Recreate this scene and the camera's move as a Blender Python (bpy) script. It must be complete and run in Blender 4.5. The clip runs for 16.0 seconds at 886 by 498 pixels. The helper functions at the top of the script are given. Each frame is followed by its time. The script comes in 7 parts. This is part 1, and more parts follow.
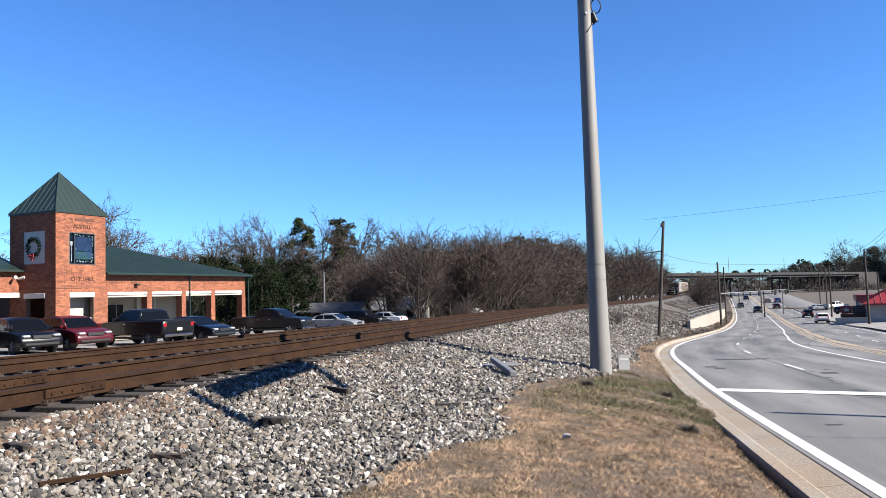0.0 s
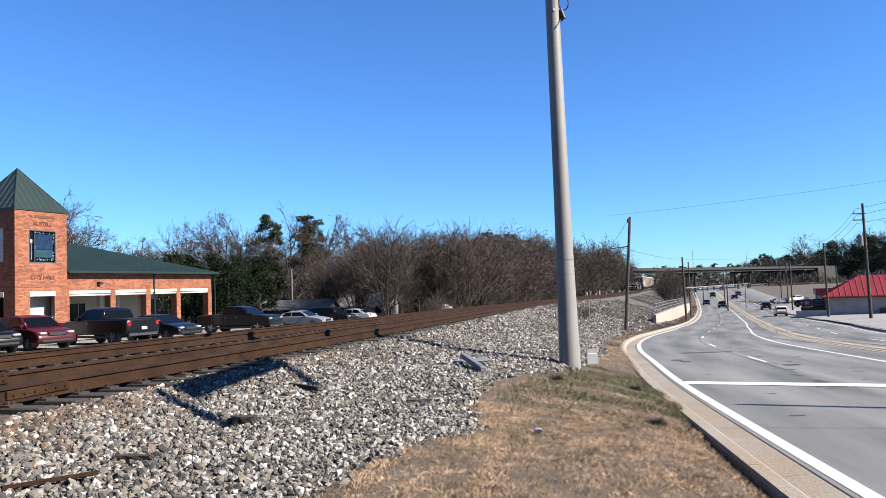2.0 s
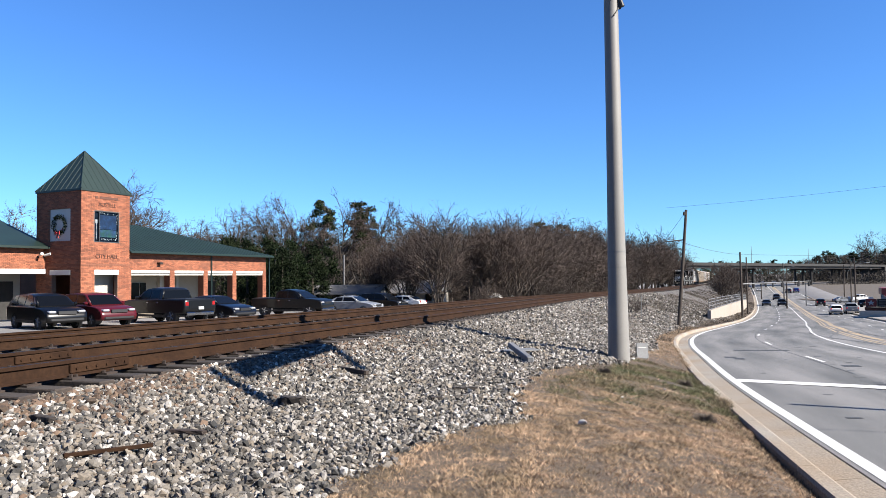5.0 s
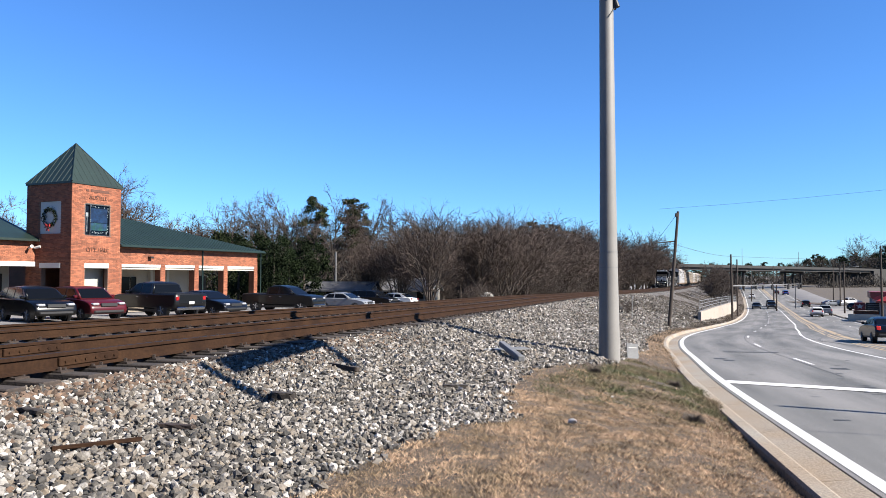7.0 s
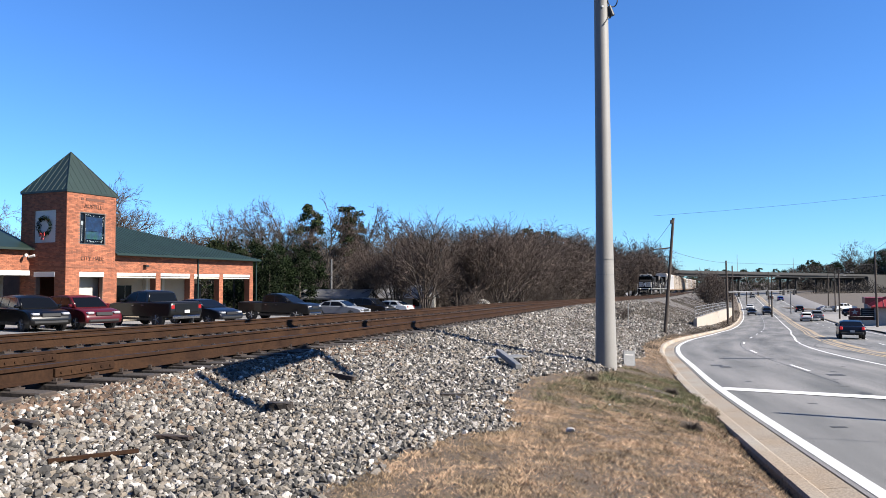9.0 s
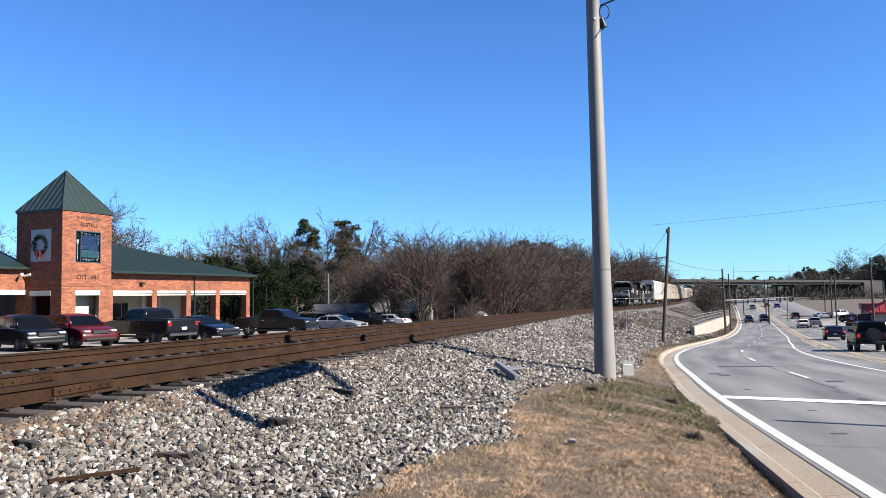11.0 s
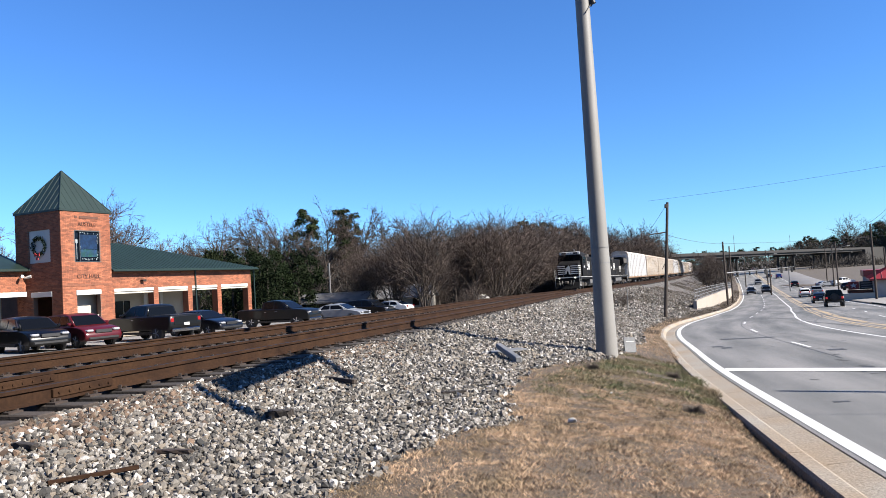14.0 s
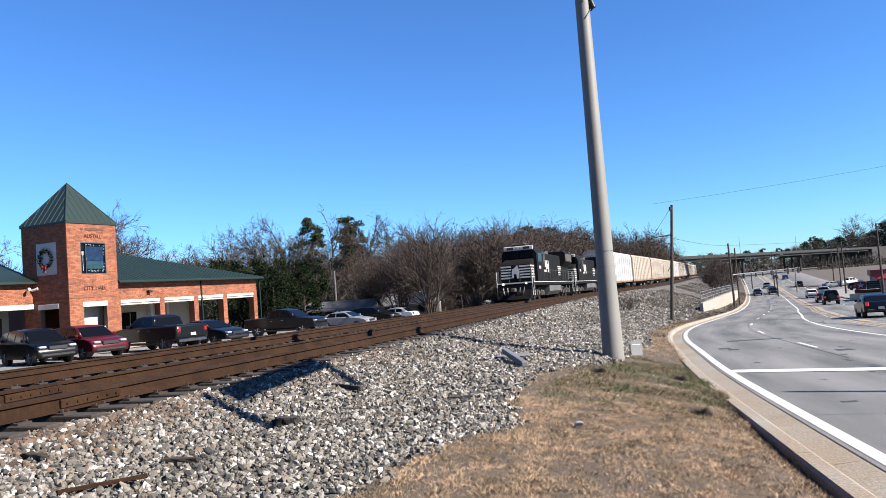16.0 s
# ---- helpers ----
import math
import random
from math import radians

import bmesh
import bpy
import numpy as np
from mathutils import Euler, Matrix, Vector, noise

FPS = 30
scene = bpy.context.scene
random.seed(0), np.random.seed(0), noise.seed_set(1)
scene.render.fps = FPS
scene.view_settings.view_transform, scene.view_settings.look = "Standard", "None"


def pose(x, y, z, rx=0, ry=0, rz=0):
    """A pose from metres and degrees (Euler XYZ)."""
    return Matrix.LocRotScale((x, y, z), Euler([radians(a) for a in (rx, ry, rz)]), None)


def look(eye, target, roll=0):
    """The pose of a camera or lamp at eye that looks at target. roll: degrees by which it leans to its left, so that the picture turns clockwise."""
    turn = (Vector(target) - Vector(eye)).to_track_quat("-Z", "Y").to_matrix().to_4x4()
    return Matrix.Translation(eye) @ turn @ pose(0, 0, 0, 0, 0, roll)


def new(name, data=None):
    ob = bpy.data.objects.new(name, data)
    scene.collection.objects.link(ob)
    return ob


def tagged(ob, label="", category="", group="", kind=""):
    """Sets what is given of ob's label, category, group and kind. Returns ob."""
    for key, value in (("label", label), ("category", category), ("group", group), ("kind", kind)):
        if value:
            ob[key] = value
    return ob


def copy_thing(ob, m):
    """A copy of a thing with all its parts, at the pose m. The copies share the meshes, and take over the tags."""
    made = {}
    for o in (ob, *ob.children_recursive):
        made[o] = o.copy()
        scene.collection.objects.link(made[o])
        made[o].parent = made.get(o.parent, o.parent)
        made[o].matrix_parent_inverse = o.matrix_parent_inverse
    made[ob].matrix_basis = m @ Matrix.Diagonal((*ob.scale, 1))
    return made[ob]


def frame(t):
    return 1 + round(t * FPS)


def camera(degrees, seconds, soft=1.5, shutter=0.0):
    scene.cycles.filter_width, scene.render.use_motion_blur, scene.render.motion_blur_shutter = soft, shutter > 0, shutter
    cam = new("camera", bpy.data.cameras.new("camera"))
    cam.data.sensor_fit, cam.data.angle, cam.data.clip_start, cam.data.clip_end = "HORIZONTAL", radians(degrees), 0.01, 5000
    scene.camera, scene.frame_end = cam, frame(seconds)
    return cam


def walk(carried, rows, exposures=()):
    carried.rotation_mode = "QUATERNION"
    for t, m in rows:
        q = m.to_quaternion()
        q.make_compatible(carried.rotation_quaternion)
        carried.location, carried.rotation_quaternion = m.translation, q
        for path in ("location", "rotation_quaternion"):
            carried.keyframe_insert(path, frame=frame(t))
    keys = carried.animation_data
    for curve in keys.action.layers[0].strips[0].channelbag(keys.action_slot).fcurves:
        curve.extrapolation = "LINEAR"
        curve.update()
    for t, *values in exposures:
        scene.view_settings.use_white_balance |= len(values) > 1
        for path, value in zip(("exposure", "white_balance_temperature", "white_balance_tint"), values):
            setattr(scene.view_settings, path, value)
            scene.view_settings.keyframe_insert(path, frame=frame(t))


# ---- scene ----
cam = camera(62.2, 16.0, soft=0.55)
PATH = [
    (0.0, pose(-0.003, 0.007, 1.646, 93.489, 1.824, 0.091)),
    (0.5, pose(-0.000, -0.003, 1.617, 93.504, 1.971, -0.897)),
    (1.0, pose(0.021, -0.038, 1.639, 93.420, 2.276, -1.759)),
    (1.5, pose(-0.030, -0.025, 1.648, 93.203, 2.334, -2.275)),
    (2.0, pose(-0.034, 0.024, 1.645, 93.112, 2.222, -2.356)),
    (2.5, pose(-0.025, 0.008, 1.643, 93.033, 1.882, -1.843)),
    (3.0, pose(-0.012, -0.002, 1.643, 93.011, 1.646, -0.936)),
    (3.5, pose(-0.007, -0.019, 1.649, 92.952, 1.495, 0.009)),
    (4.0, pose(0.000, -0.012, 1.651, 92.788, 1.415, 0.911)),
    (6.5, pose(0.001, -0.010, 1.625, 91.885, 0.099, 1.819)),
    (7.0, pose(-0.004, -0.007, 1.635, 92.173, -0.086, 0.948)),
    (7.5, pose(-0.014, -0.010, 1.636, 92.462, -0.100, 0.490)),
    (8.0, pose(-0.014, -0.007, 1.641, 92.577, -0.050, 0.510)),
    (10.5, pose(-0.037, -0.006, 1.664, 93.396, 0.745, 0.531)),
    (11.0, pose(-0.039, -0.023, 1.655, 93.717, 1.045, 0.382)),
    (11.5, pose(-0.018, -0.015, 1.655, 93.755, 1.329, 0.249)),
    (12.0, pose(0.006, 0.018, 1.664, 93.406, 1.810, 0.106)),
    (12.5, pose(0.012, 0.018, 1.662, 92.930, 2.341, -0.051)),
    (13.0, pose(0.026, 0.014, 1.664, 92.564, 2.882, 0.018)),
    (13.5, pose(0.038, 0.012, 1.662, 92.409, 3.230, 0.250)),
    (14.0, pose(0.040, 0.014, 1.659, 92.509, 3.433, 0.550)),
    (14.5, pose(0.050, 0.024, 1.661, 92.558, 3.567, 0.814)),
    (15.0, pose(0.051, 0.005, 1.652, 92.637, 3.613, 0.801)),
    (15.5, pose(0.045, -0.012, 1.657, 92.775, 3.858, 0.659)),
    (16.0, pose(0.051, -0.013, 1.646, 93.036, 4.319, 0.979)),
]
walk(cam, PATH, exposures=[(0.0, 1.72), (16.0, 1.72)])

# ---------------------------------------------------------------- light
SUN_AZ = -23.0      # degrees from +x, towards the sun
SUN_EL = 36.0
world = bpy.data.worlds.new("sky")
scene.world = world
world.use_nodes = True
_n = world.node_tree.nodes
_sky = _n.new("ShaderNodeTexSky")
_sky.sky_type = "NISHITA"
_sky.sun_disc = False
_sky.sun_elevation = radians(SUN_EL)
_sky.sun_rotation = radians(90 - SUN_AZ)
_sky.altitude = 300
_sky.air_density = 1.0
_sky.dust_density = 0.0
_sky.ozone_density = 1.5
_tint = _n.new("ShaderNodeMix")
_tint.data_type, _tint.blend_type = "RGBA", "MULTIPLY"
_tint.inputs[0].default_value = 1.0
_tint.inputs[7].default_value = (0.48, 0.9, 1.5, 1)
world.node_tree.links.new(_sky.outputs[0], _tint.inputs[6])
world.node_tree.links.new(_tint.outputs[2], _n["Background"].inputs[0])
_n["Background"].inputs[1].default_value = 0.041
_sd = bpy.data.lights.new("sun", "SUN")
_sd.energy, _sd.angle, _sd.color = 5.0, radians(0.53), (1.0, 0.93, 0.84)
_so = new("sun", _sd)
_so.matrix_basis = look((60 * math.cos(radians(SUN_AZ)), 60 * math.sin(radians(SUN_AZ)), 60 * math.tan(radians(SUN_EL))), (0, 0, 0))

# ---------------------------------------------------------------- helpers of this scene
def smooth(xs, ys):
    """A smooth curve through the points, straight on beyond both ends."""
    xs, ys = np.array(xs, float), np.array(ys, float)
    d = np.gradient(ys, xs)
    def at(v):
        v = np.asarray(v, float)
        k = np.clip(np.searchsorted(xs, v) - 1, 0, len(xs) - 2)
        h = xs[k + 1] - xs[k]
        s = (v - xs[k]) / h
        c = np.clip(s, 0, 1)
        r = ((2 * c**3 - 3 * c**2 + 1) * ys[k] + (c**3 - 2 * c**2 + c) * h * d[k]
             + (3 * c**2 - 2 * c**3) * ys[k + 1] + (c**3 - c**2) * h * d[k + 1])
        return r + np.where(s < 0, s * h * d[k], 0) + np.where(s > 1, (s - 1) * h * d[k + 1], 0)
    return at


def link(name, bm, material, parent=None, label=""):
    me = bpy.data.meshes.new(name)
    bm.normal_update()
    bm.to_mesh(me)
    bm.free()
    for m in (material if isinstance(material, (list, tuple)) else [material]):
        me.materials.append(m)
    ob = new(name, me)
    if parent is not None:
        ob.parent = parent
    if label:
        tagged(ob, label)
    return ob


def part(name, bm, material, parent, label=""):
    return link(name, bm, material, parent, label)


def raw(name, verts, faces, material, parent=None, label=""):
    me = bpy.data.meshes.new(name)
    me.from_pydata(verts, [], faces)
    me.update()
    for m in (material if isinstance(material, (list, tuple)) else [material]):
        me.materials.append(m)
    ob = new(name, me)
    if parent is not None:
        ob.parent = parent
    if label:
        tagged(ob, label)
    return ob


def thing(name, label, category, m=None, group="", kind=""):
    ob = new(name)
    ob.empty_display_size = 0.1
    if m is not None:
        ob.matrix_basis = m
    return tagged(ob, label, category, group, kind)


def box(bm, x0, x1, y0, y1, z0, z1, bevel=0.0, m=None):
    r = bmesh.ops.create_cube(bm, size=1.0)
    vs = r["verts"]
    bmesh.ops.scale(bm, vec=(x1 - x0, y1 - y0, z1 - z0), verts=vs)
    bmesh.ops.translate(bm, vec=((x0 + x1) / 2, (y0 + y1) / 2, (z0 + z1) / 2), verts=vs)
    if bevel:
        es = list({e for v in vs for e in v.link_edges})
        g = bmesh.ops.bevel(bm, geom=es, offset=bevel, segments=1, affect="EDGES", profile=0.5)
        vs = list({v for f in g["faces"] for v in f.verts} | {v for v in vs if v.is_valid})
    if m is not None:
        bmesh.ops.transform(bm, matrix=m, verts=vs)
    return bm


def B(*a, **k):
    return box(bmesh.new(), *a, **k)


def tube(bm, p, q, r0, r1=None, seg=8, cap=True):
    """A tapered rod from p to q."""
    p, q = Vector(p), Vector(q)
    r1 = r0 if r1 is None else r1
    d = q - p
    m = Matrix.Translation((p + q) / 2) @ d.to_track_quat("Z", "Y").to_matrix().to_4x4()
    bmesh.ops.create_cone(bm, cap_ends=cap, segments=seg, radius1=r0, radius2=r1, depth=d.length, matrix=m)
    return bm


def disc_y(bm, x, y, z, r, w, seg=18):
    """A wheel-like drum with its axle along y."""
    return tube(bm, (x, y - w / 2, z), (x, y + w / 2, z), r, r, seg)


def prism(bm, pts, y0, y1, axis="y"):
    """A polygon in x, z drawn out along y (or in y, z along x)."""
    def V(a, b, c):
        return (a, c, b) if axis == "y" else (c, a, b)
    lo = [bm.verts.new(V(a, b, y0)) for a, b in pts]
    hi = [bm.verts.new(V(a, b, y1)) for a, b in pts]
    n = len(pts)
    fs = [bm.faces.new(lo), bm.faces.new(hi[::-1])]
    for i in range(n):
        fs.append(bm.faces.new((lo[i], hi[i], hi[(i + 1) % n], lo[(i + 1) % n])))
    bmesh.ops.recalc_face_normals(bm, faces=fs)
    return bm


def wire(name, pts, r, material, label, category="cable", sag=0.0, parent=None):
    """A hanging cable through points, as one thin tube."""
    bm = bmesh.new()
    for a, b in zip(pts[:-1], pts[1:]):
        a, b = Vector(a), Vector(b)
        n = 10 if sag else 1
        prev = a
        for i in range(1, n + 1):
            s = i / n
            c = a.lerp(b, s)
            c.z -= sag * 4 * s * (1 - s)
            tube(bm, prev, c, r, r, 5)
            prev = c
    ob = link(name, bm, material, parent)
    return tagged(ob, label, category) if parent is None else ob


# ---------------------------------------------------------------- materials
ALBEDO_SCALE = 0.58      # scales every base colour down against the raised exposure, which deepens the shadows


def material(name, colour, rough=0.6, metal=0.0, vary=0.15, scale=4.0, bump=0.1, fine=60.0, tint=None, obj=0.0, spec=0.5, isl=0.0, coat=0.0):
    """A surface with stains at two scales, grain and relief. tint: the colour of the stains."""
    colour = tuple(c * ALBEDO_SCALE for c in colour)
    tint = tuple(c * ALBEDO_SCALE for c in tint) if tint else None
    m = bpy.data.materials.new(name)
    m.use_nodes = True
    nt = m.node_tree
    N, L = nt.nodes, nt.links
    b = N["Principled BSDF"]
    b.inputs["Roughness"].default_value = rough
    b.inputs["Metallic"].default_value = metal
    b.inputs["Specular IOR Level"].default_value = spec
    b.inputs["Coat Weight"].default_value = coat
    b.inputs["Coat Roughness"].default_value = 0.06
    tc = N.new("ShaderNodeTexCoord")
    big = N.new("ShaderNodeTexNoise")
    big.inputs["Scale"].default_value = scale
    big.inputs["Detail"].default_value = 5
    small = N.new("ShaderNodeTexNoise")
    small.inputs["Scale"].default_value = fine
    small.inputs["Detail"].default_value = 3
    L.new(tc.outputs["Object"], big.inputs["Vector"])
    L.new(tc.outputs["Object"], small.inputs["Vector"])
    r1 = N.new("ShaderNodeMapRange")
    r1.inputs[1].default_value, r1.inputs[2].default_value = 0.35, 0.7
    L.new(big.outputs["Fac"], r1.inputs[0])
    mix = N.new("ShaderNodeMix")
    mix.data_type = "RGBA"
    mix.inputs[6].default_value = (*colour, 1)
    t = tint or tuple(c * (1 - 2.2 * vary) for c in colour)
    mix.inputs[7].default_value = (*[max(0.0, c) for c in t], 1)
    L.new(r1.outputs[0], mix.inputs[0])
    last = mix.outputs[2]
    hv = N.new("ShaderNodeHueSaturation")
    val = N.new("ShaderNodeMapRange")
    val.inputs[1].default_value, val.inputs[2].default_value = 0.3, 0.7
    val.inputs[3].default_value, val.inputs[4].default_value = 1 - vary, 1 + vary
    L.new(small.outputs["Fac"], val.inputs[0])
    vout = val.outputs[0]
    if obj or isl:
        src = N.new("ShaderNodeObjectInfo").outputs["Random"] if obj else N.new("ShaderNodeNewGeometry").outputs["Random Per Island"]
        k = obj or isl
        rr = N.new("ShaderNodeMapRange")
        rr.inputs[3].default_value, rr.inputs[4].default_value = 1 - k, 1 + k
        L.new(src, rr.inputs[0])
        mu = N.new("ShaderNodeMath")
        mu.operation = "MULTIPLY"
        L.new(vout, mu.inputs[0])
        L.new(rr.outputs[0], mu.inputs[1])
        vout = mu.outputs[0]
    L.new(vout, hv.inputs["Value"])
    L.new(last, hv.inputs["Color"])
    L.new(hv.outputs[0], b.inputs["Base Color"])
    if bump:
        bp = N.new("ShaderNodeBump")
        bp.inputs["Strength"].default_value = bump
        bp.inputs["Distance"].default_value = 0.02
        L.new(small.outputs["Fac"], bp.inputs["Height"])
        L.new(bp.outputs[0], b.inputs["Normal"])
    return m


def glow(name, colour, strength):
    m = bpy.data.materials.new(name)
    m.use_nodes = True
    b = m.node_tree.nodes["Principled BSDF"]
    b.inputs["Base Color"].default_value = (*colour, 1)
    b.inputs["Emission Color"].default_value = (*colour, 1)
    b.inputs["Emission Strength"].default_value = strength
    return m


def gravel_material():
    """Crushed grey granite: cells of stone, the shaded gaps between them painted dark."""
    m = bpy.data.materials.new("ballast")
    m.use_nodes = True
    N, L = m.node_tree.nodes, m.node_tree.links
    b = N["Principled BSDF"]
    b.inputs["Roughness"].default_value = 0.85
    tc = N.new("ShaderNodeTexCoord")
    vo = N.new("ShaderNodeTexVoronoi")
    vo.inputs["Scale"].default_value = 15
    L.new(tc.outputs["Object"], vo.inputs["Vector"])
    cr = N.new("ShaderNodeValToRGB")
    cr.color_ramp.elements[0].color = (0.012, 0.011, 0.01, 1)
    cr.color_ramp.elements[1].color = (0.2, 0.19, 0.175, 1)
    e = cr.color_ramp.elements.new(0.5)
    e.color = (0.1, 0.093, 0.082, 1)
    L.new(vo.outputs["Color"], cr.inputs[0])
    mr = N.new("ShaderNodeMapRange")
    mr.inputs[1].default_value, mr.inputs[2].default_value = 0.25, 0.75
    mr.inputs[3].default_value, mr.inputs[4].default_value = 1.0, 0.25
    L.new(vo.outputs["Distance"], mr.inputs[0])
    big = N.new("ShaderNodeTexNoise")
    big.inputs["Scale"].default_value = 0.5
    big.inputs["Detail"].default_value = 4
    L.new(tc.outputs["Object"], big.inputs["Vector"])
    mx = N.new("ShaderNodeMix")
    mx.data_type, mx.blend_type = "RGBA", "MULTIPLY"
    mx.inputs[0].default_value = 1
    L.new(cr.outputs[0], mx.inputs[6])
    L.new(mr.outputs[0], mx.inputs[7])
    m2 = N.new("ShaderNodeMix")
    m2.data_type, m2.blend_type = "RGBA", "MIX"
    r2 = N.new("ShaderNodeMapRange")
    r2.inputs[1].default_value, r2.inputs[2].default_value = 0.45, 0.68
    r2.inputs[4].default_value = 0.75
    L.new(big.outputs["Fac"], r2.inputs[0])
    L.new(r2.outputs[0], m2.inputs[0])
    L.new(mx.outputs[2], m2.inputs[6])
    m2.inputs[7].default_value = (0.085, 0.06, 0.042, 1)
    L.new(m2.outputs[2], b.inputs["Base Color"])
    bp = N.new("ShaderNodeBump")
    bp.invert = True
    bp.inputs["Distance"].default_value = 0.05
    L.new(vo.outputs["Distance"], bp.inputs["Height"])
    L.new(bp.outputs[0], b.inputs["Normal"])
    return m


M_BALLAST = gravel_material()
def stone_material():
    """Granite chips: each stone its own shade, from dark grey over tan to near white."""
    m = material("crushed_stone", (0.3, 0.3, 0.3), 0.85, vary=0.25, scale=0.7, fine=45, bump=0.35)
    N, L = m.node_tree.nodes, m.node_tree.links
    geo = N.new("ShaderNodeNewGeometry")
    cr = N.new("ShaderNodeValToRGB")
    el = cr.color_ramp.elements
    el[0].color, el[1].color = (0.012, 0.012, 0.011, 1), (0.36, 0.342, 0.315, 1)
    for p, c in ((0.16, (0.038, 0.035, 0.031)), (0.42, (0.088, 0.08, 0.069)), (0.6, (0.118, 0.096, 0.071)), (0.78, (0.15, 0.139, 0.125)), (0.92, (0.22, 0.205, 0.185))):
        e = el.new(p)
        e.color = (*c, 1)
    L.new(geo.outputs["Random Per Island"], cr.inputs[0])
    hv = [n for n in N if n.bl_idname == "ShaderNodeHueSaturation"][0]
    L.new(cr.outputs[0], hv.inputs["Color"])
    return m


M_STONE = stone_material()
M_DRYGRASS = material("dry_grass", (0.1, 0.067, 0.042), 0.95, vary=0.8, scale=1.7, fine=45, tint=(0.055, 0.042, 0.026), bump=1.0)
M_BLADE = material("grass_blade", (0.58, 0.4, 0.255), 0.8, vary=0.55, scale=2.4, fine=16, tint=(0.2, 0.145, 0.08), isl=0.5, bump=0)
M_GREENBLADE = material("green_blade", (0.105, 0.125, 0.04), 0.8, vary=0.3, scale=1.3, fine=8, tint=(0.21, 0.15, 0.085), isl=0.5, bump=0)
M_DEADSTALK = material("dead_stalks", (0.2, 0.165, 0.135), 0.95, vary=0.3, scale=1.5, fine=12, tint=(0.11, 0.085, 0.065), isl=0.5, bump=0)
M_LEAFLITTER = material("leaf_litter", (0.1, 0.078, 0.056), 0.95, vary=0.3, scale=0.3, fine=12, tint=(0.075, 0.06, 0.042), bump=0.5)
M_ASPHALT = material("asphalt", (0.225, 0.219, 0.21), 0.85, vary=0.4, scale=1.0, fine=85, tint=(0.07, 0.073, 0.07), bump=0.2)
M_LOT = material("lot_asphalt", (0.26, 0.25, 0.24), 0.85, vary=0.1, scale=0.2, fine=25, bump=0.1)
M_TAR = material("tar", (0.05, 0.05, 0.05), 0.7, vary=0.2, scale=2, bump=0.1)
M_SKID = material("tyre_rubber_mark", (0.13, 0.128, 0.125), 0.8, vary=0.15, scale=1, fine=20, bump=0.05)
M_WHITE_LINE = material("road_paint_white", (0.75, 0.75, 0.73), 0.7, vary=0.08, scale=1.5, fine=20, bump=0.05)
M_YELLOW_LINE = material("road_paint_yellow", (0.5, 0.36, 0.18), 0.7, vary=0.2, scale=0.9, fine=14, tint=(0.27, 0.24, 0.2), bump=0.05)
M_KERB = material("kerb_concrete", (0.33, 0.3, 0.25), 0.85, vary=0.3, scale=0.5, fine=38, tint=(0.3, 0.215, 0.13), bump=0.5)
M_CONCRETE = material("concrete", (0.4, 0.36, 0.31), 0.85, vary=0.12, scale=0.5, fine=20, tint=(0.4, 0.33, 0.26), bump=0.15)
M_POLE = material("pole_concrete", (0.26, 0.25, 0.23), 0.6, vary=0.06, scale=1.0, fine=30, bump=0.08)
M_RAIL = material("rusty_rail", (0.027, 0.0128, 0.0066), 0.85, spec=0.12, vary=0.25, scale=1.5, fine=25, tint=(0.05, 0.0245, 0.0115), bump=0.2)
M_RAILTOP = material("worn_rail_head", (0.013, 0.012, 0.012), 0.6, spec=0.2, metal=0.0, vary=0.1, scale=2, fine=30, bump=0.03)
M_TIE = material("creosoted_tie", (0.024, 0.018, 0.014), 0.9, vary=0.25, scale=4, fine=30, tint=(0.05, 0.036, 0.027), obj=0.3, bump=0.4)
M_IRON = material("rusty_iron", (0.042, 0.025, 0.016), 0.8, vary=0.2, scale=5, fine=60, bump=0.2)
M_BLACK = material("black_rubber", (0.012, 0.012, 0.012), 0.6, vary=0.2, bump=0.05)
M_BRICK = material("brick_wall", (0.27, 0.1, 0.053), 0.85, vary=0.15, scale=1.5, fine=14, tint=(0.2, 0.07, 0.035), bump=0.2)
M_GREENROOF = material("green_roof", (0.011, 0.029, 0.022), 0.5, vary=0.12, scale=0.6, fine=8, bump=0.03)
M_WHITE = material("white_paint", (0.75, 0.74, 0.7), 0.6, vary=0.05, scale=1, fine=20, bump=0.03)
M_CREAM = material("cream_stucco", (0.55, 0.51, 0.43), 0.8, vary=0.05, scale=1, fine=30, bump=0.1)
M_DARK = material("dark_interior", (0.03, 0.028, 0.026), 0.8, vary=0.2)
M_GLASS = material("dark_glass", (0.005, 0.0055, 0.006), 0.12, vary=0.02, bump=0.0, spec=0.16)
M_WOODPOLE = material("pole_wood", (0.07, 0.052, 0.04), 0.9, vary=0.2, scale=2, fine=25, bump=0.3)
M_STEEL = material("galvanised_steel", (0.27, 0.27, 0.265), 0.5, metal=0.5, vary=0.1, scale=3, bump=0.05)
M_BARK = material("bark", (0.06, 0.048, 0.039), 0.95, vary=0.2, scale=0.8, fine=6, tint=(0.09, 0.068, 0.05), obj=0.25, bump=0.2)
M_TWIG = material("twig", (0.075, 0.052, 0.04), 0.95, vary=0.15, scale=0.15, fine=2, tint=(0.058, 0.044, 0.034), obj=0.25, bump=0)
M_REDTWIG = material("reddish_twig", (0.08, 0.054, 0.041), 0.95, vary=0.15, scale=0.15, fine=2, tint=(0.065, 0.045, 0.035), obj=0.2, bump=0)
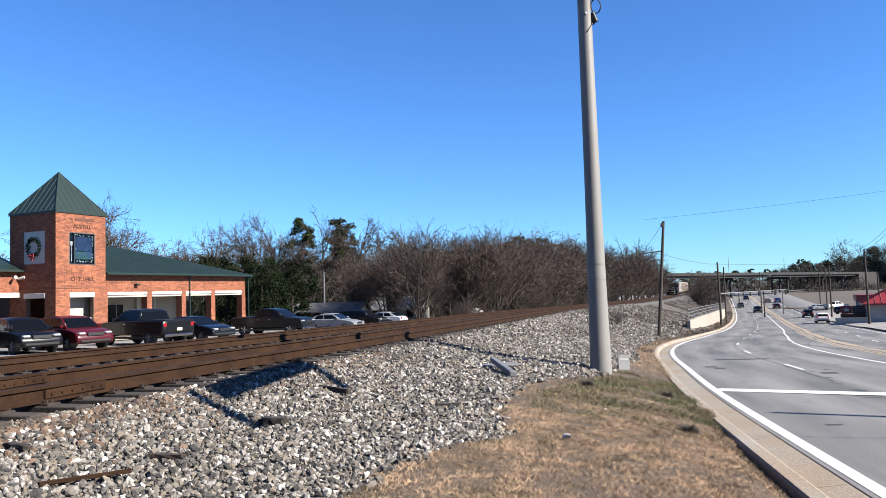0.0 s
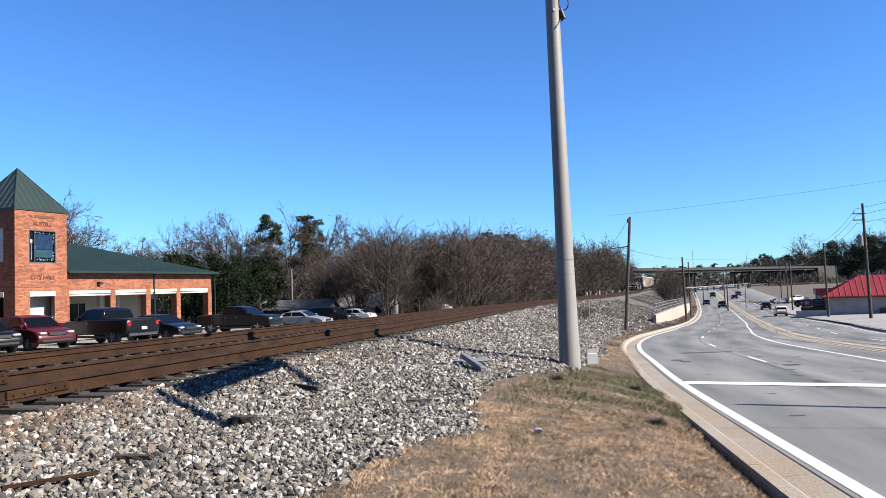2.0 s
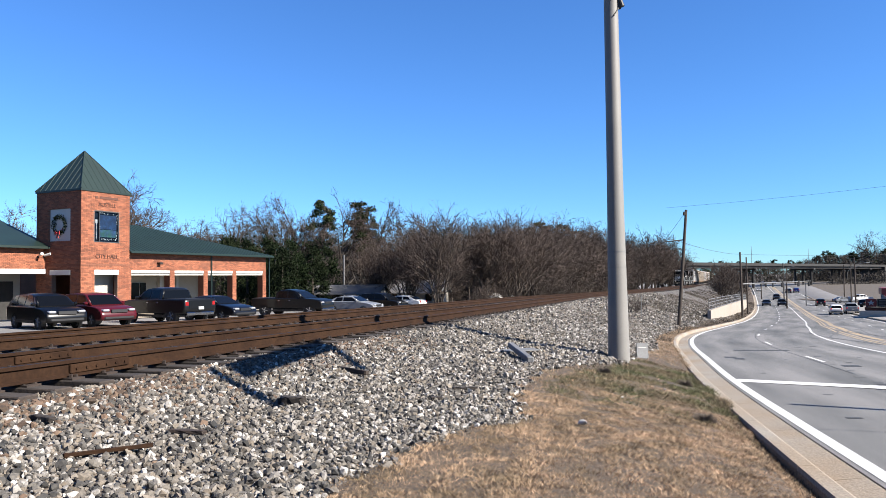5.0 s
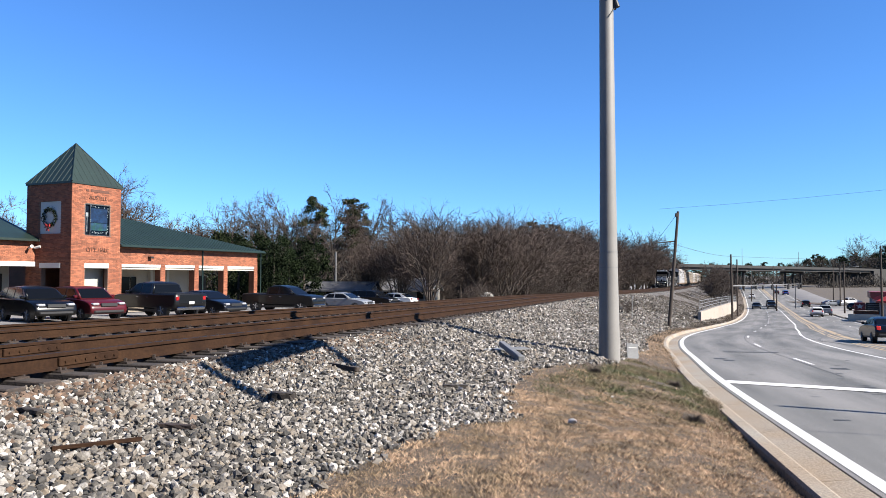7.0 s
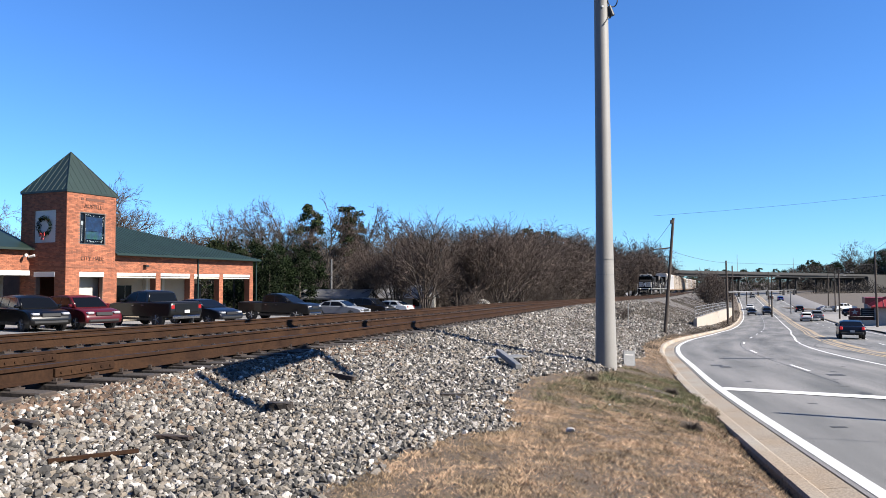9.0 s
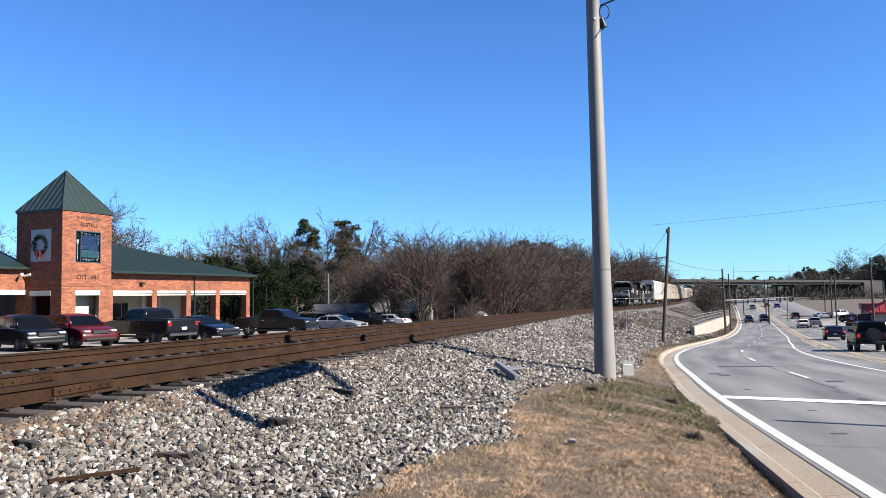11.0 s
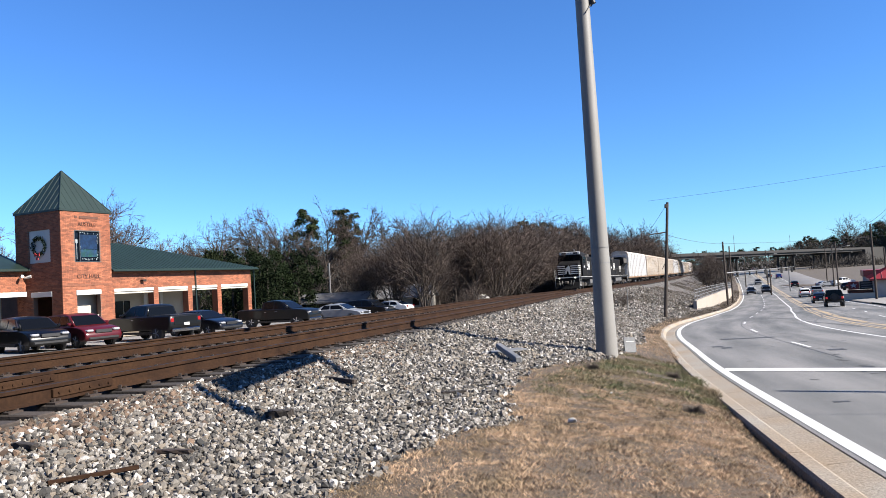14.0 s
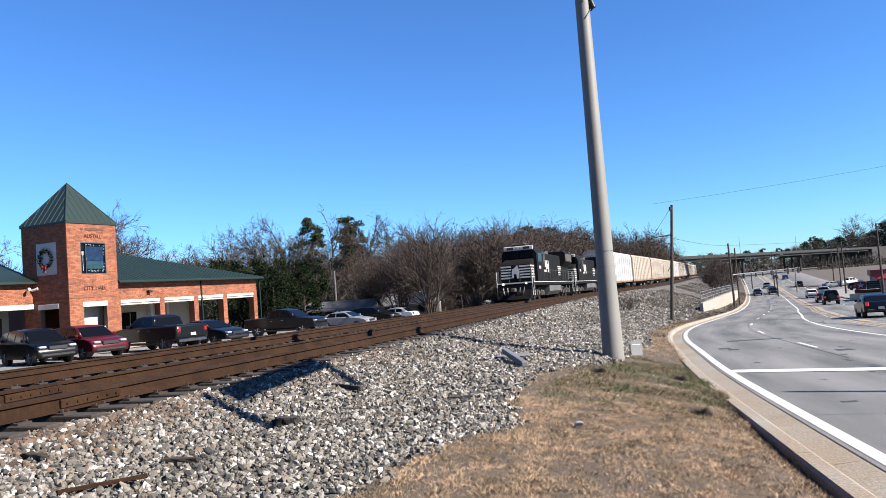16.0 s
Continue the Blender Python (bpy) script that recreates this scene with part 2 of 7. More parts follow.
M_DARKSHRUB = material("dark_twig", (0.05, 0.036, 0.028), 0.95, vary=0.15, scale=0.15, fine=2, tint=(0.07, 0.046, 0.034), obj=0.3, bump=0)
M_SOIL_SHADE = material("dark_soil_shade", (0.05, 0.037, 0.027), 0.95, vary=0.3, scale=2, fine=30, bump=0.3)
M_RUSTSTONE = material("rust_stained_stone", (0.15, 0.1, 0.066), 0.9, vary=0.25, scale=2, fine=40, tint=(0.1, 0.062, 0.04), isl=0.6, bump=0.3)
M_PINE = material("pine_needles", (0.036, 0.048, 0.018), 0.95, vary=0.25, scale=0.3, fine=3, tint=(0.022, 0.034, 0.014), obj=0.3, spec=0.1, bump=0)
M_CEDAR = material("evergreen_leaves", (0.014, 0.023, 0.008), 0.95, vary=0.25, scale=0.3, fine=3, tint=(0.012, 0.02, 0.008), obj=0.3, spec=0.1, bump=0)
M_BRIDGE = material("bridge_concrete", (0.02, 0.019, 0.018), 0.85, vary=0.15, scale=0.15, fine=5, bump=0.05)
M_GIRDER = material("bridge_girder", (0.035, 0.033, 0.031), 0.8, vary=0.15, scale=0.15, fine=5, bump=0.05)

# ---------------------------------------------------------------- plan
# rail C: the near rail of the near track, x by y; E: the road's left edge line, x by y
C = smooth([-60, 0, 7.3, 15, 30, 50, 64, 82, 110, 140, 172, 192, 250, 340],
           [-23.5, -6.7, -4.65, -2.5, 1.5, 6.9, 11.2, 17.1, 27.4, 39.1, 51.4, 58.8, 80.5, 113])
ZR = smooth([-60, 0, 8, 22, 38, 64, 82, 110, 165, 200, 260, 340],
            [1.3, 0.88, 0.79, 0.6, 0.36, 0.06, -0.2, -0.5, -0.95, -1.15, -1.5, -2.0])
E = smooth([-60, 0, 7.8, 18.5, 26, 34, 42, 51, 62, 73, 87, 102, 148, 213, 315, 500],
           [-7, 3.2, 4.58, 6.78, 8.6, 10.6, 13.05, 16.5, 21.5, 26.5, 32.9, 39.4, 58.6, 84, 122.2, 191])
ZROAD = smooth([-60, 0, 10, 20, 30, 58, 75, 93, 110, 130, 150, 165, 205, 255, 315, 400, 500],
               [0.9, -0.3, -0.6, -1.0, -1.4, -2.58, -3.3, -4.02, -4.6, -5.08, -5.38, -5.52, -5.45, -4.7, -3.4, -3.0, -3.0])
ROAD_W = 14.9


def slope_of(fn, y, h=0.5):
    return (fn(y + h) - fn(y - h)) / (2 * h)


def road_x(y, w):
    """x at which the road's cross measure w (metres right of the edge line) lies for y."""
    return E(y) + w * np.sqrt(1 + slope_of(E, y, 7.0) ** 2)


def kerb_x(y):
    return road_x(y, -1.0)


def lot_z(y):
    return np.interp(y, [-60, 20, 42, 60, 100, 200], [0.0, -0.35, -0.6, -1.1, -2.0, -3.0])


NEAR_Q, NEAR_H = [0, .24, .41, .63, .8, 1], [0, .25, .38, .47, .68, 1]
FAR_Q, FAR_H = [0, .3, .6, .82, .9, 1], [0, .33, .68, .95, 1.0, 1]


def bank(y, q):
    """Height of the bank between the track bed (q 0) and the kerb (q 1)."""
    top, low = ZR(y) - 0.29, ZROAD(y) + 0.14
    k = np.clip((y - 20) / 25, 0, 1)
    h = np.interp(q, NEAR_Q, NEAR_H) * (1 - k) + np.interp(q, FAR_Q, FAR_H) * k
    x = C(y) + 0.75 + (kerb_x(y) - C(y) - 0.75) * q
    dip = 0.2 * np.clip((q - 0.94) / 0.06, 0, 1) * np.clip((13 - y) / 4, 0, 1)
    # a shallow hollow round the concrete pole
    dip = dip + 0.11 * np.exp(-((x - 4.2) ** 2 + (y - 17.6) ** 2) / 5.0)
    return top + (low - top) * h - dip


GRASS_EDGE = smooth([-6, 2, 5.4, 6.3, 7.0, 7.85, 9.5, 11, 13.4, 15, 17, 24], [-3.0, -1.7, -0.88, -0.56, -0.3, 0.42, 0.56, 0.82, 1.5, 2.5, 3.2, 5.0])


def grass_q(y):
    """Where on the bank the ballast ends and the grass begins."""
    w = kerb_x(y) - C(y) - 0.75
    near = (GRASS_EDGE(y) + 0.07 * np.sin(y * 5.7) + 0.05 * np.sin(y * 13.9 + 1) - C(y) - 0.75) / w
    k = np.clip((y - 15) / 10, 0, 1)
    return np.clip(near * (1 - k) + 0.86 * k, 0.1, 0.95)


def ground_z(x, y):
    """Height of the bank, bed or kerb strip at a place right of the tracks."""
    q = (x - C(y) - 0.75) / (kerb_x(y) - C(y) - 0.75)
    return np.where(q < 0, ZR(y) - 0.29, bank(y, np.clip(q, 0, 1)))


# ---------------------------------------------------------------- ground
def build_ground():
    ys = np.concatenate([np.arange(-60, -6, 6), np.arange(-6, 30, 0.5), np.arange(30, 70, 2), np.arange(70, 200, 5),
                         np.arange(200, 420, 20), [460, 520, 600, 800, 1100, 1600, 2400]])
    verts, mats, ncol = [], [], 0
    for y in ys:
        yy = min(y, 420)
        c, k, zr, zl, zd = float(C(yy)), float(kerb_x(yy)), float(ZR(yy)), float(lot_z(yy)), float(ZROAD(yy))
        far = max(0.0, (y - 420) / 2000)
        row = [(c - d, zl - e) for d, e in ((1500, 2), (500, 2), (200, 1), (110, 0.3), (60, 0.2), (30, 0), (16, 0), (11.5, 0), (9.2, -0.05))]
        row.append((c - 7.2, zr - 0.34))
        row += [(c - 5.2, zr - 0.31), (c - 3.7, zr - 0.36), (c - 2.3, zr - 0.31), (c - 0.7, zr - 0.3), (c + 0.75, zr - 0.3)]
        qb = float(grass_q(yy))
        w = k - c - 0.75
        for q in np.linspace(0, 1, 9)[1:]:
            row.append((c + 0.75 + w * q * qb, float(bank(yy, q * qb))))
        for q in np.linspace(0, 1, 9)[1:]:
            qq = qb + (1 - qb) * q
            row.append((c + 0.75 + w * qq, float(bank(yy, qq)) - (0.12 if q == 1 else 0)))
        r = float(road_x(yy, ROAD_W))
        row += [(k + 0.2, zd - 0.25), (r, zd - 0.45), (r + 0.5, zd - 0.1), (r + 9, zd + 0.05), (r + 30, zd + 0.3), (r + 70, zd + 0.5), (r + 140, zd + 1.2), (r + 400, zd + 6), (r + 1500, zd + 12)]
        ncol = len(row)
        for x, z in row:
            verts.append((x, y, z))
    faces = []
    for i in range(len(ys) - 1):
        for j in range(ncol - 1):
            a = i * ncol + j
            faces.append((a, a + 1, a + 1 + ncol, a + ncol))
            if j < 4:
                m = 2
            elif j < 7:
                m = 3
            elif j < 22:
                m = 0
            elif j < 30:
                m = 1
            elif j < 33:
                m = 3
            elif j == 33:
                m = 3
            else:
                m = 2
            mats.append(m)
    ob = raw("ground", verts, faces, [M_BALLAST, M_DRYGRASS, M_LEAFLITTER, M_LOT])
    ob.data.polygons.foreach_set("material_index", mats)
    ob.data.polygons.foreach_set("use_smooth", [True] * len(faces))
    return tagged(ob, "sloping ground of ballast, dry grass and leaf litter", "ground", kind="structure")


build_ground()


def ribbon(name, y0, y1, w0, w1, lift, mat, step=1.0, parent=None, drift=0.0):
    """A strip on the road between two cross measures."""
    verts, faces = [], []
    n = max(2, int(abs(y1 - y0) / step) + 1)
    ys = np.linspace(y0, y1, n)
    for y in ys:
        for w in (w0 + drift * float(np.interp(y, [45, 70, 120], [0, 0.8, 1])), w1 + drift * float(np.interp(y, [45, 70, 120], [0, 0.8, 1]))):
            verts.append((float(road_x(y, w)), float(y), float(ZROAD(y)) - 0.012 * w + lift))
    for i in range(n - 1):
        a = 2 * i
        faces.append((a, a + 1, a + 3, a + 2))
    return raw(name, verts, faces, mat, parent)


def build_road():
    verts, faces = [], []
    ys = np.concatenate([np.arange(-60, 0, 4), np.arange(0, 60, 1), np.arange(60, 200, 3), np.arange(200, 500, 10)])
    ws = [-0.32, 0, 3.4, 6.8, 10, 13, ROAD_W]
    for y in ys:
        for w in ws:
            verts.append((float(road_x(y, w)), float(y), float(ZROAD(y)) - 0.012 * w))
    n = len(ws)
    for i in range(len(ys) - 1):
        for j in range(n - 1):
            a = i * n + j
            faces.append((a, a + 1, a + 1 + n, a + n))
    road = raw("road", verts, faces, M_ASPHALT)
    # stains drawn out along the lanes
    uv = road.data.uv_layers.new(name="lanes")
    for lp in road.data.loops:
        uv.data[lp.index].uv = (ws[lp.vertex_index % n], float(ys[lp.vertex_index // n]))
    N, L = M_ASPHALT.node_tree.nodes, M_ASPHALT.node_tree.links
    um = N.new("ShaderNodeUVMap")
    um.uv_map = "lanes"
    mp = N.new("ShaderNodeMapping")
    mp.inputs["Scale"].default_value = (0.75, 0.085, 1)
    L.new(um.outputs[0], mp.inputs[0])
    big = [q for q in N if q.bl_idname == "ShaderNodeTexNoise" and abs(q.inputs["Scale"].default_value - 1.0) < 1e-4][0]
    L.new(mp.outputs[0], big.inputs["Vector"])
    tagged(road, "curving four-lane grey asphalt road running downhill", "road", kind="structure")
    ribbon("edge_line", -50, 330, -0.24, -0.05, 0.006, M_WHITE_LINE, 1.5, road)
    ribbon("lane_line", 17.6, 330, 6.75, 6.9, 0.006, M_WHITE_LINE, 1.5, road, -0.6)
    for w, b in ((8.5, 0.16), (8.82, 0.16), (9.25, 0.45)):
        ribbon("yellow_line", -50, 330, w, w + b, 0.006, M_YELLOW_LINE, 1.5, road, -1.2)
    ribbon("right_edge_line", -50, 330, 14.1, 14.22, 0.006, M_WHITE_LINE, 2, road)
    y = 24.3
    while y < 240:
        ribbon("lane_dash", y, y + 2.9, 3.35, 3.47, 0.006, M_WHITE_LINE, 1.5, road)
        y += 11.0
    y = 24.3
    while y < 240:
        ribbon("lane_dash", y, y + 2.9, 11.6, 11.72, 0.006, M_WHITE_LINE, 1.5, road)
        y += 11.0
    # stop bar across the two approaching lanes
    vs = []
    for u, d in ((0.0, -0.35), (7.9, -0.35), (7.9, 0.35), (0.0, 0.35)):
        x, yy = 6.62 + 0.863 * u + 0.505 * d, 18.25 - 0.505 * u + 0.863 * d
        vs.append((x, yy, float(ZROAD(yy)) - 0.012 * 0.85 * u + 0.012))
    raw("stop_bar", vs, [(0, 1, 2, 3)], M_WHITE_LINE, road)
    # joints and tar repairs across the lanes
    rnd = random.Random(4)
    for i in range(40):
        y = rnd.uniform(14, 70)
        w = rnd.choice((3.0, 3.25, 3.6, 1.2, 5.4)) + rnd.gauss(0, 0.35)
        ribbon("tar_patch", y, y + rnd.uniform(0.08, 0.22), w, w + rnd.uniform(0.1, 0.35), 0.004, M_TAR, 1, road)
    for i in range(60):
        y = rnd.uniform(12, 60)
        w = rnd.uniform(0.4, 6.5)
        ribbon("pothole_patch", y, y + rnd.uniform(0.04, 0.14), w, w + rnd.uniform(0.08, 0.4), 0.0045, M_TAR, 1, road)
    for y, w, l in ((30.4, 1.3, 2.2), (22.5, 3.6, 0.5), (26.2, 0.5, 0.4), (25.4, 0.75, 0.35)):
        ribbon("tar_patch", y, y + 0.55, w, w + l, 0.0055, M_TAR, 1, road)
    # curving tyre marks over the turning lane
    for k in range(26):
        verts, faces = [], []
        y0, w0, ln, dw = 30 + 5.4 * k + rnd.uniform(-3, 3), rnd.uniform(5.5, 10.5), rnd.uniform(7, 16), rnd.uniform(0.8, 3.4) * rnd.choice((-1, 1))
        for i in range(15):
            t = i / 14
            y = y0 + ln * t
            w = w0 + dw * (3 * t * t - 2 * t ** 3)
            for a in (0, 0.14):
                verts.append((float(road_x(y, w + a)), y, float(ZROAD(y)) - 0.012 * w + 0.009))
        faces = [(2 * i, 2 * i + 1, 2 * i + 3, 2 * i + 2) for i in range(14)]
        raw("tyre_mark", verts, faces, M_SKID, road)
    ribbon("tar_seam", 20, 200, 3.2, 3.24, 0.004, M_TAR, 1.5, road)
    ribbon("tar_seam", 20, 200, 10.1, 10.14, 0.004, M_TAR, 1.5, road)
    return road


build_road()


def build_kerb():
    """Concrete gutter pan and kerb, in cast lengths of three metres."""
    kerb = thing("kerb", "weathered concrete kerb and gutter along the road", "kerb", kind="structure")
    prof = [(-0.34, 0.0), (-0.36, 0.012), (-0.78, -0.02), (-0.86, 0.12), (-0.9, 0.14), (-1.06, 0.14), (-1.08, 0.1), (-1.08, -0.3), (-0.34, -0.3)]
    y = -10.0
    while y < 240:
        step = 3.0 if y < 60 else 8.0
        verts, faces = [], []
        n = 4
        for i in range(n + 1):
            yy = y + (step - 0.012) * i / n
            for w, z in prof:
                verts.append((float(road_x(yy, w)), yy, float(ZROAD(yy)) + z))
        m = len(prof)
        for i in range(n):
            for j in range(m):
                a, b = i * m + j, i * m + (j + 1) % m
                faces.append((a, b, b + m, a + m))
        faces += [tuple(range(m)), tuple(n * m + j for j in range(m - 1, -1, -1))]
        raw("kerb_stone", verts, faces, M_KERB, kerb)
        y += step
    right = thing("kerb", "low concrete kerb on the far side of the road", "kerb", kind="structure")
    y = -10.0
    while y < 240:
        verts, faces = [], []
        prof2 = [(14.7, -0.18), (14.75, -0.03), (14.95, -0.03), (14.95, -0.5), (14.7, -0.5)]
        if not (60 < y < 84 or 108 < y < 122):
            for i in range(3):
                yy = y + 6 * i / 2
                for w, z in prof2:
                    verts.append((float(road_x(yy, w)), yy, float(ZROAD(yy)) + z))
            for i in range(2):
                for j in range(5):
                    a, b = i * 5 + j, i * 5 + (j + 1) % 5
                    faces.append((a, b, b + 5, a + 5))
            raw("kerb_stone", verts, faces, M_KERB, right)
        y += 6


build_kerb()

# ---------------------------------------------------------------- tracks
GAUGE = 1.51
TRACKS = (0.0, 4.05)      # cross distance of each track's near rail from rail C


def track_x(y, off):
    return C(y) - off * np.sqrt(1 + slope_of(C, y) ** 2)


RAIL_PROF = [(-.075, -.185), (.075, -.185), (.075, -.172), (.012, -.15), (.009, -.05), (.036, -.04), (.036, -.006), (.028, 0), (-.028, 0), (-.036, -.006), (-.036, -.04), (-.009, -.05), (-.012, -.15), (-.075, -.172)]


def build_tracks():
    rnd = random.Random(11)
    bmt = bmesh.new()
    box(bmt, -1.33, 1.33, -0.115, 0.115, -0.385, -0.21, bevel=0.012)
    tie_me = bpy.data.meshes.new("tie")
    bmt.to_mesh(tie_me)
    bmt.free()
    tie_me.materials.append(M_TIE)
    for n, base in enumerate(TRACKS):
        track = thing("railway_track", "rusty steel rails spiked to dark creosoted ties in ballast", "railway track", kind="structure")
        for g in (0, GAUGE):
            verts, faces, mi = [], [], []
            ys = np.concatenate([np.arange(-40, 60, 1.0), np.arange(60, 340, 4.0)])
            m = len(RAIL_PROF)
            for y in ys:
                x, z = float(track_x(y, base + g)), float(ZR(y))
                for a, b in RAIL_PROF:
                    verts.append((x + a, float(y), z + b))
            for i in range(len(ys) - 1):
                for j in range(m):
                    a, b = i * m + j, i * m + (j + 1) % m
                    faces.append((a, b, b + m, a + m))
                    mi.append(1 if j == 7 else 0)
            r = raw("rail", verts, faces, [M_RAIL, M_RAILTOP], track)
            r.data.polygons.foreach_set("material_index", mi)
        # ties, nearest as parts
        far_v, far_f = [], []
        spike_v, spike_f = [], []
        y = -6.0
        k = 0
        while y < 210:
            th = math.atan(float(slope_of(C, y)))
            x = float(track_x(y, base + GAUGE / 2))
            z = float(ZR(y))
            sh = rnd.uniform(-0.06, 0.06)
            mtx = pose(x + sh, y, z + rnd.uniform(-0.012, 0.004), 0, rnd.uniform(-.4, .4), -math.degrees(th) + rnd.uniform(-1.2, 1.2))
            if k < 150:
                t = new("tie", tie_me)
                t.parent = track
                t.matrix_basis = mtx
            else:
                o = len(far_v)
                far_v += [tuple(mtx @ v.co) for v in tie_me.vertices]
                far_f += [tuple(o + i for i in p.vertices) for p in tie_me.polygons]
            if y < 45:
                for g in (0, GAUGE):
                    for sx in (-0.11, 0.11):
                        for sy in (-0.05, 0.06):
                            px = -(g - GAUGE / 2) + sx + rnd.uniform(-.02, .02)
                            c = mtx @ Vector((px, sy + rnd.uniform(-.02, .02), -0.21))
                            o = len(spike_v)
                            h = rnd.uniform(0.025, 0.075)
                            for zz in (0, h):
                                for a, b in ((-.016, -.016), (.016, -.016), (.016, .016), (-.016, .016)):
                                    spike_v.append((c.x + a, c.y + b, c.z + zz))
                            spike_f += [(o, o + 1, o + 5, o + 4), (o + 1, o + 2, o + 6, o + 5), (o + 2, o + 3, o + 7, o + 6), (o + 3, o, o + 4, o + 7), (o + 4, o + 5, o + 6, o + 7)]
                    # tie plate
                    o = len(spike_v)
                    for zz in (-0.21, -0.188):
                        for a, b in ((-.18, -.09), (.18, -.09), (.18, .09), (-.18, .09)):
                            spike_v.append(tuple(mtx @ Vector((-(g - GAUGE / 2) + a, b, zz))))
                    spike_f += [(o, o + 1, o + 5, o + 4), (o + 1, o + 2, o + 6, o + 5), (o + 2, o + 3, o + 7, o + 6), (o + 3, o, o + 4, o + 7), (o + 4, o + 5, o + 6, o + 7)]
            y += 0.53 * math.cos(th)
            k += 1
        tagged(raw("far_ties", far_v, far_f, M_TIE, track), kind="stuff")
        tagged(raw("spikes_and_plates", spike_v, spike_f, M_IRON, track), kind="stuff")
        # joint bars with bolts
        for g, yj in ((0, 8.55), (GAUGE, 9.6)) if n == 0 else ():
            x, z = float(track_x(yj, base + g)), float(ZR(yj))
            th = math.degrees(math.atan(float(slope_of(C, yj))))
            bm = B(-0.045, 0.045, -0.46, 0.46, -0.15, -0.05, bevel=0.008)
            for b in (-0.38, -0.23, -0.08, 0.08, 0.23, 0.38):
                tube(bm, (0.04, b, -0.1), (0.06, b, -0.1), 0.014, seg=6)
            j = part("joint_bar", bm, M_RAIL, track)
            j.matrix_basis = pose(x, yj, z, 0, 0, -th)


build_tracks()


# ---------------------------------------------------------------- ballast stones and grass
def ico(sub):
    """Corners and faces of an icosphere."""
    bm = bmesh.new()
    bmesh.ops.create_icosphere(bm, subdivisions=max(1, sub), radius=1)
    v = np.array([q.co for q in bm.verts])
    f = np.array([[a.index for a in q.verts] for q in bm.faces])
    bm.free()
    return v, f


def build_stones():
    rs = np.random.RandomState(3)
    v0, f0 = ico(0)
    shapes = []
    for k in range(24):
        v = v0 * rs.uniform(0.8, 1.25, size=(len(v0), 1)) + rs.normal(size=v0.shape) * 0.12
        for p in range(5):       # cut flat facets
            n = rs.normal(size=3)
            n /= np.linalg.norm(n)
            d = v @ n
            c = rs.uniform(0.4, 0.8)
            v = v - np.outer(np.maximum(d - c, 0), n)
        shapes.append(v * rs.uniform(0.6, 1.45, size=3))
    # smaller chips: six-sided, with their corners pulled about
    c0 = np.array([(x, y, z) for z in (-.75, .75) for y in (-.75, .75) for x in (-.75, .75)])
    g0 = np.array([(0, 2, 3, 1), (4, 5, 7, 6), (0, 1, 5, 4), (2, 6, 7, 3), (0, 4, 6, 2), (1, 3, 7, 5)])
    chips = [(c0 * rs.uniform(0.55, 1.2, size=(8, 1)) + rs.normal(size=(8, 3)) * 0.16) * rs.uniform(0.65, 1.4, size=3) for k in range(24)]

    def lay(name, x, y, z, size, mat=M_STONE, label="loose crushed grey granite ballast stones", chip=False):
        V, F = [], []
        forms, fc = (chips, g0) if chip else (shapes, f0)
        o = 0
        for xi, yi, zi, s in zip(x, y, z, size):
            a = rs.uniform(0, 6.28, 3)
            m = np.array(Euler(a).to_matrix())
            v = forms[rs.randint(24)] @ m.T * s + (xi, yi, zi)
            V.append(v)
            F.append(fc + o)
            o += len(v)
        V, F = np.concatenate(V), np.concatenate(F)
        ob = raw(name, V.tolist(), F.tolist(), mat)
        return tagged(ob, label, "ballast", kind="stuff")

    # bank in front of the near track
    for y0, y1, dens, s0, s1 in ((3.4, 9, 900, 0.011, 0.031), (9, 15, 700, 0.014, 0.034), (15, 26, 330, 0.018, 0.041), (26, 50, 130, 0.026, 0.052), (50, 110, 26, 0.042, 0.085)):
        n = int(dens * (y1 - y0) * 7)
        y = rs.uniform(y0, y1, n)
        c, k = C(y), kerb_x(y)
        u = rs.uniform(0, 1, n)
        qmax = grass_q(y)
        w = (k - c - 0.75) * qmax
        x = c + 0.35 + (w + 0.5) * u
        # thin out towards the grass
        keep = rs.uniform(0, 1, n) < np.clip((1.04 - u) * 9, 0, 1) * np.minimum(1, (w + .5) / 7)
        x, y = x[keep], y[keep]
        s = rs.uniform(s0, s1, len(x)) * rs.choice([0.7, 1, 1, 1.25], len(x))
        lay("ballast_stones", x, y, ground_z(x, y) + s * rs.uniform(0.0, 0.9, len(s)), s, chip=y0 > 8)
    # between the rails and the tracks
    # rust-stained stones along the ends of the ties
    y = rs.uniform(3, 16, 2600)
    off = rs.gamma(1.6, 0.28, 2600)
    x = C(y) + 0.55 + off
    s = rs.uniform(0.02, 0.045, 2600)
    lay("ballast_stones", x, y, ground_z(x, y) + s * 0.45, s, M_RUSTSTONE, "rust-brown stained ballast stones along the ties")
    n = 11000
    y = rs.uniform(-2, 30, n)
    off = rs.uniform(0.3, 9.2, n)
    x = track_x(y, off)
    s = rs.uniform(0.025, 0.045, n)
    z = ZR(y) - 0.3 + s * 0.2 - np.clip(off - 7.4, 0, 5) * 0.4
    lay("ballast_stones", x, y, z, s, chip=True)


build_stones()


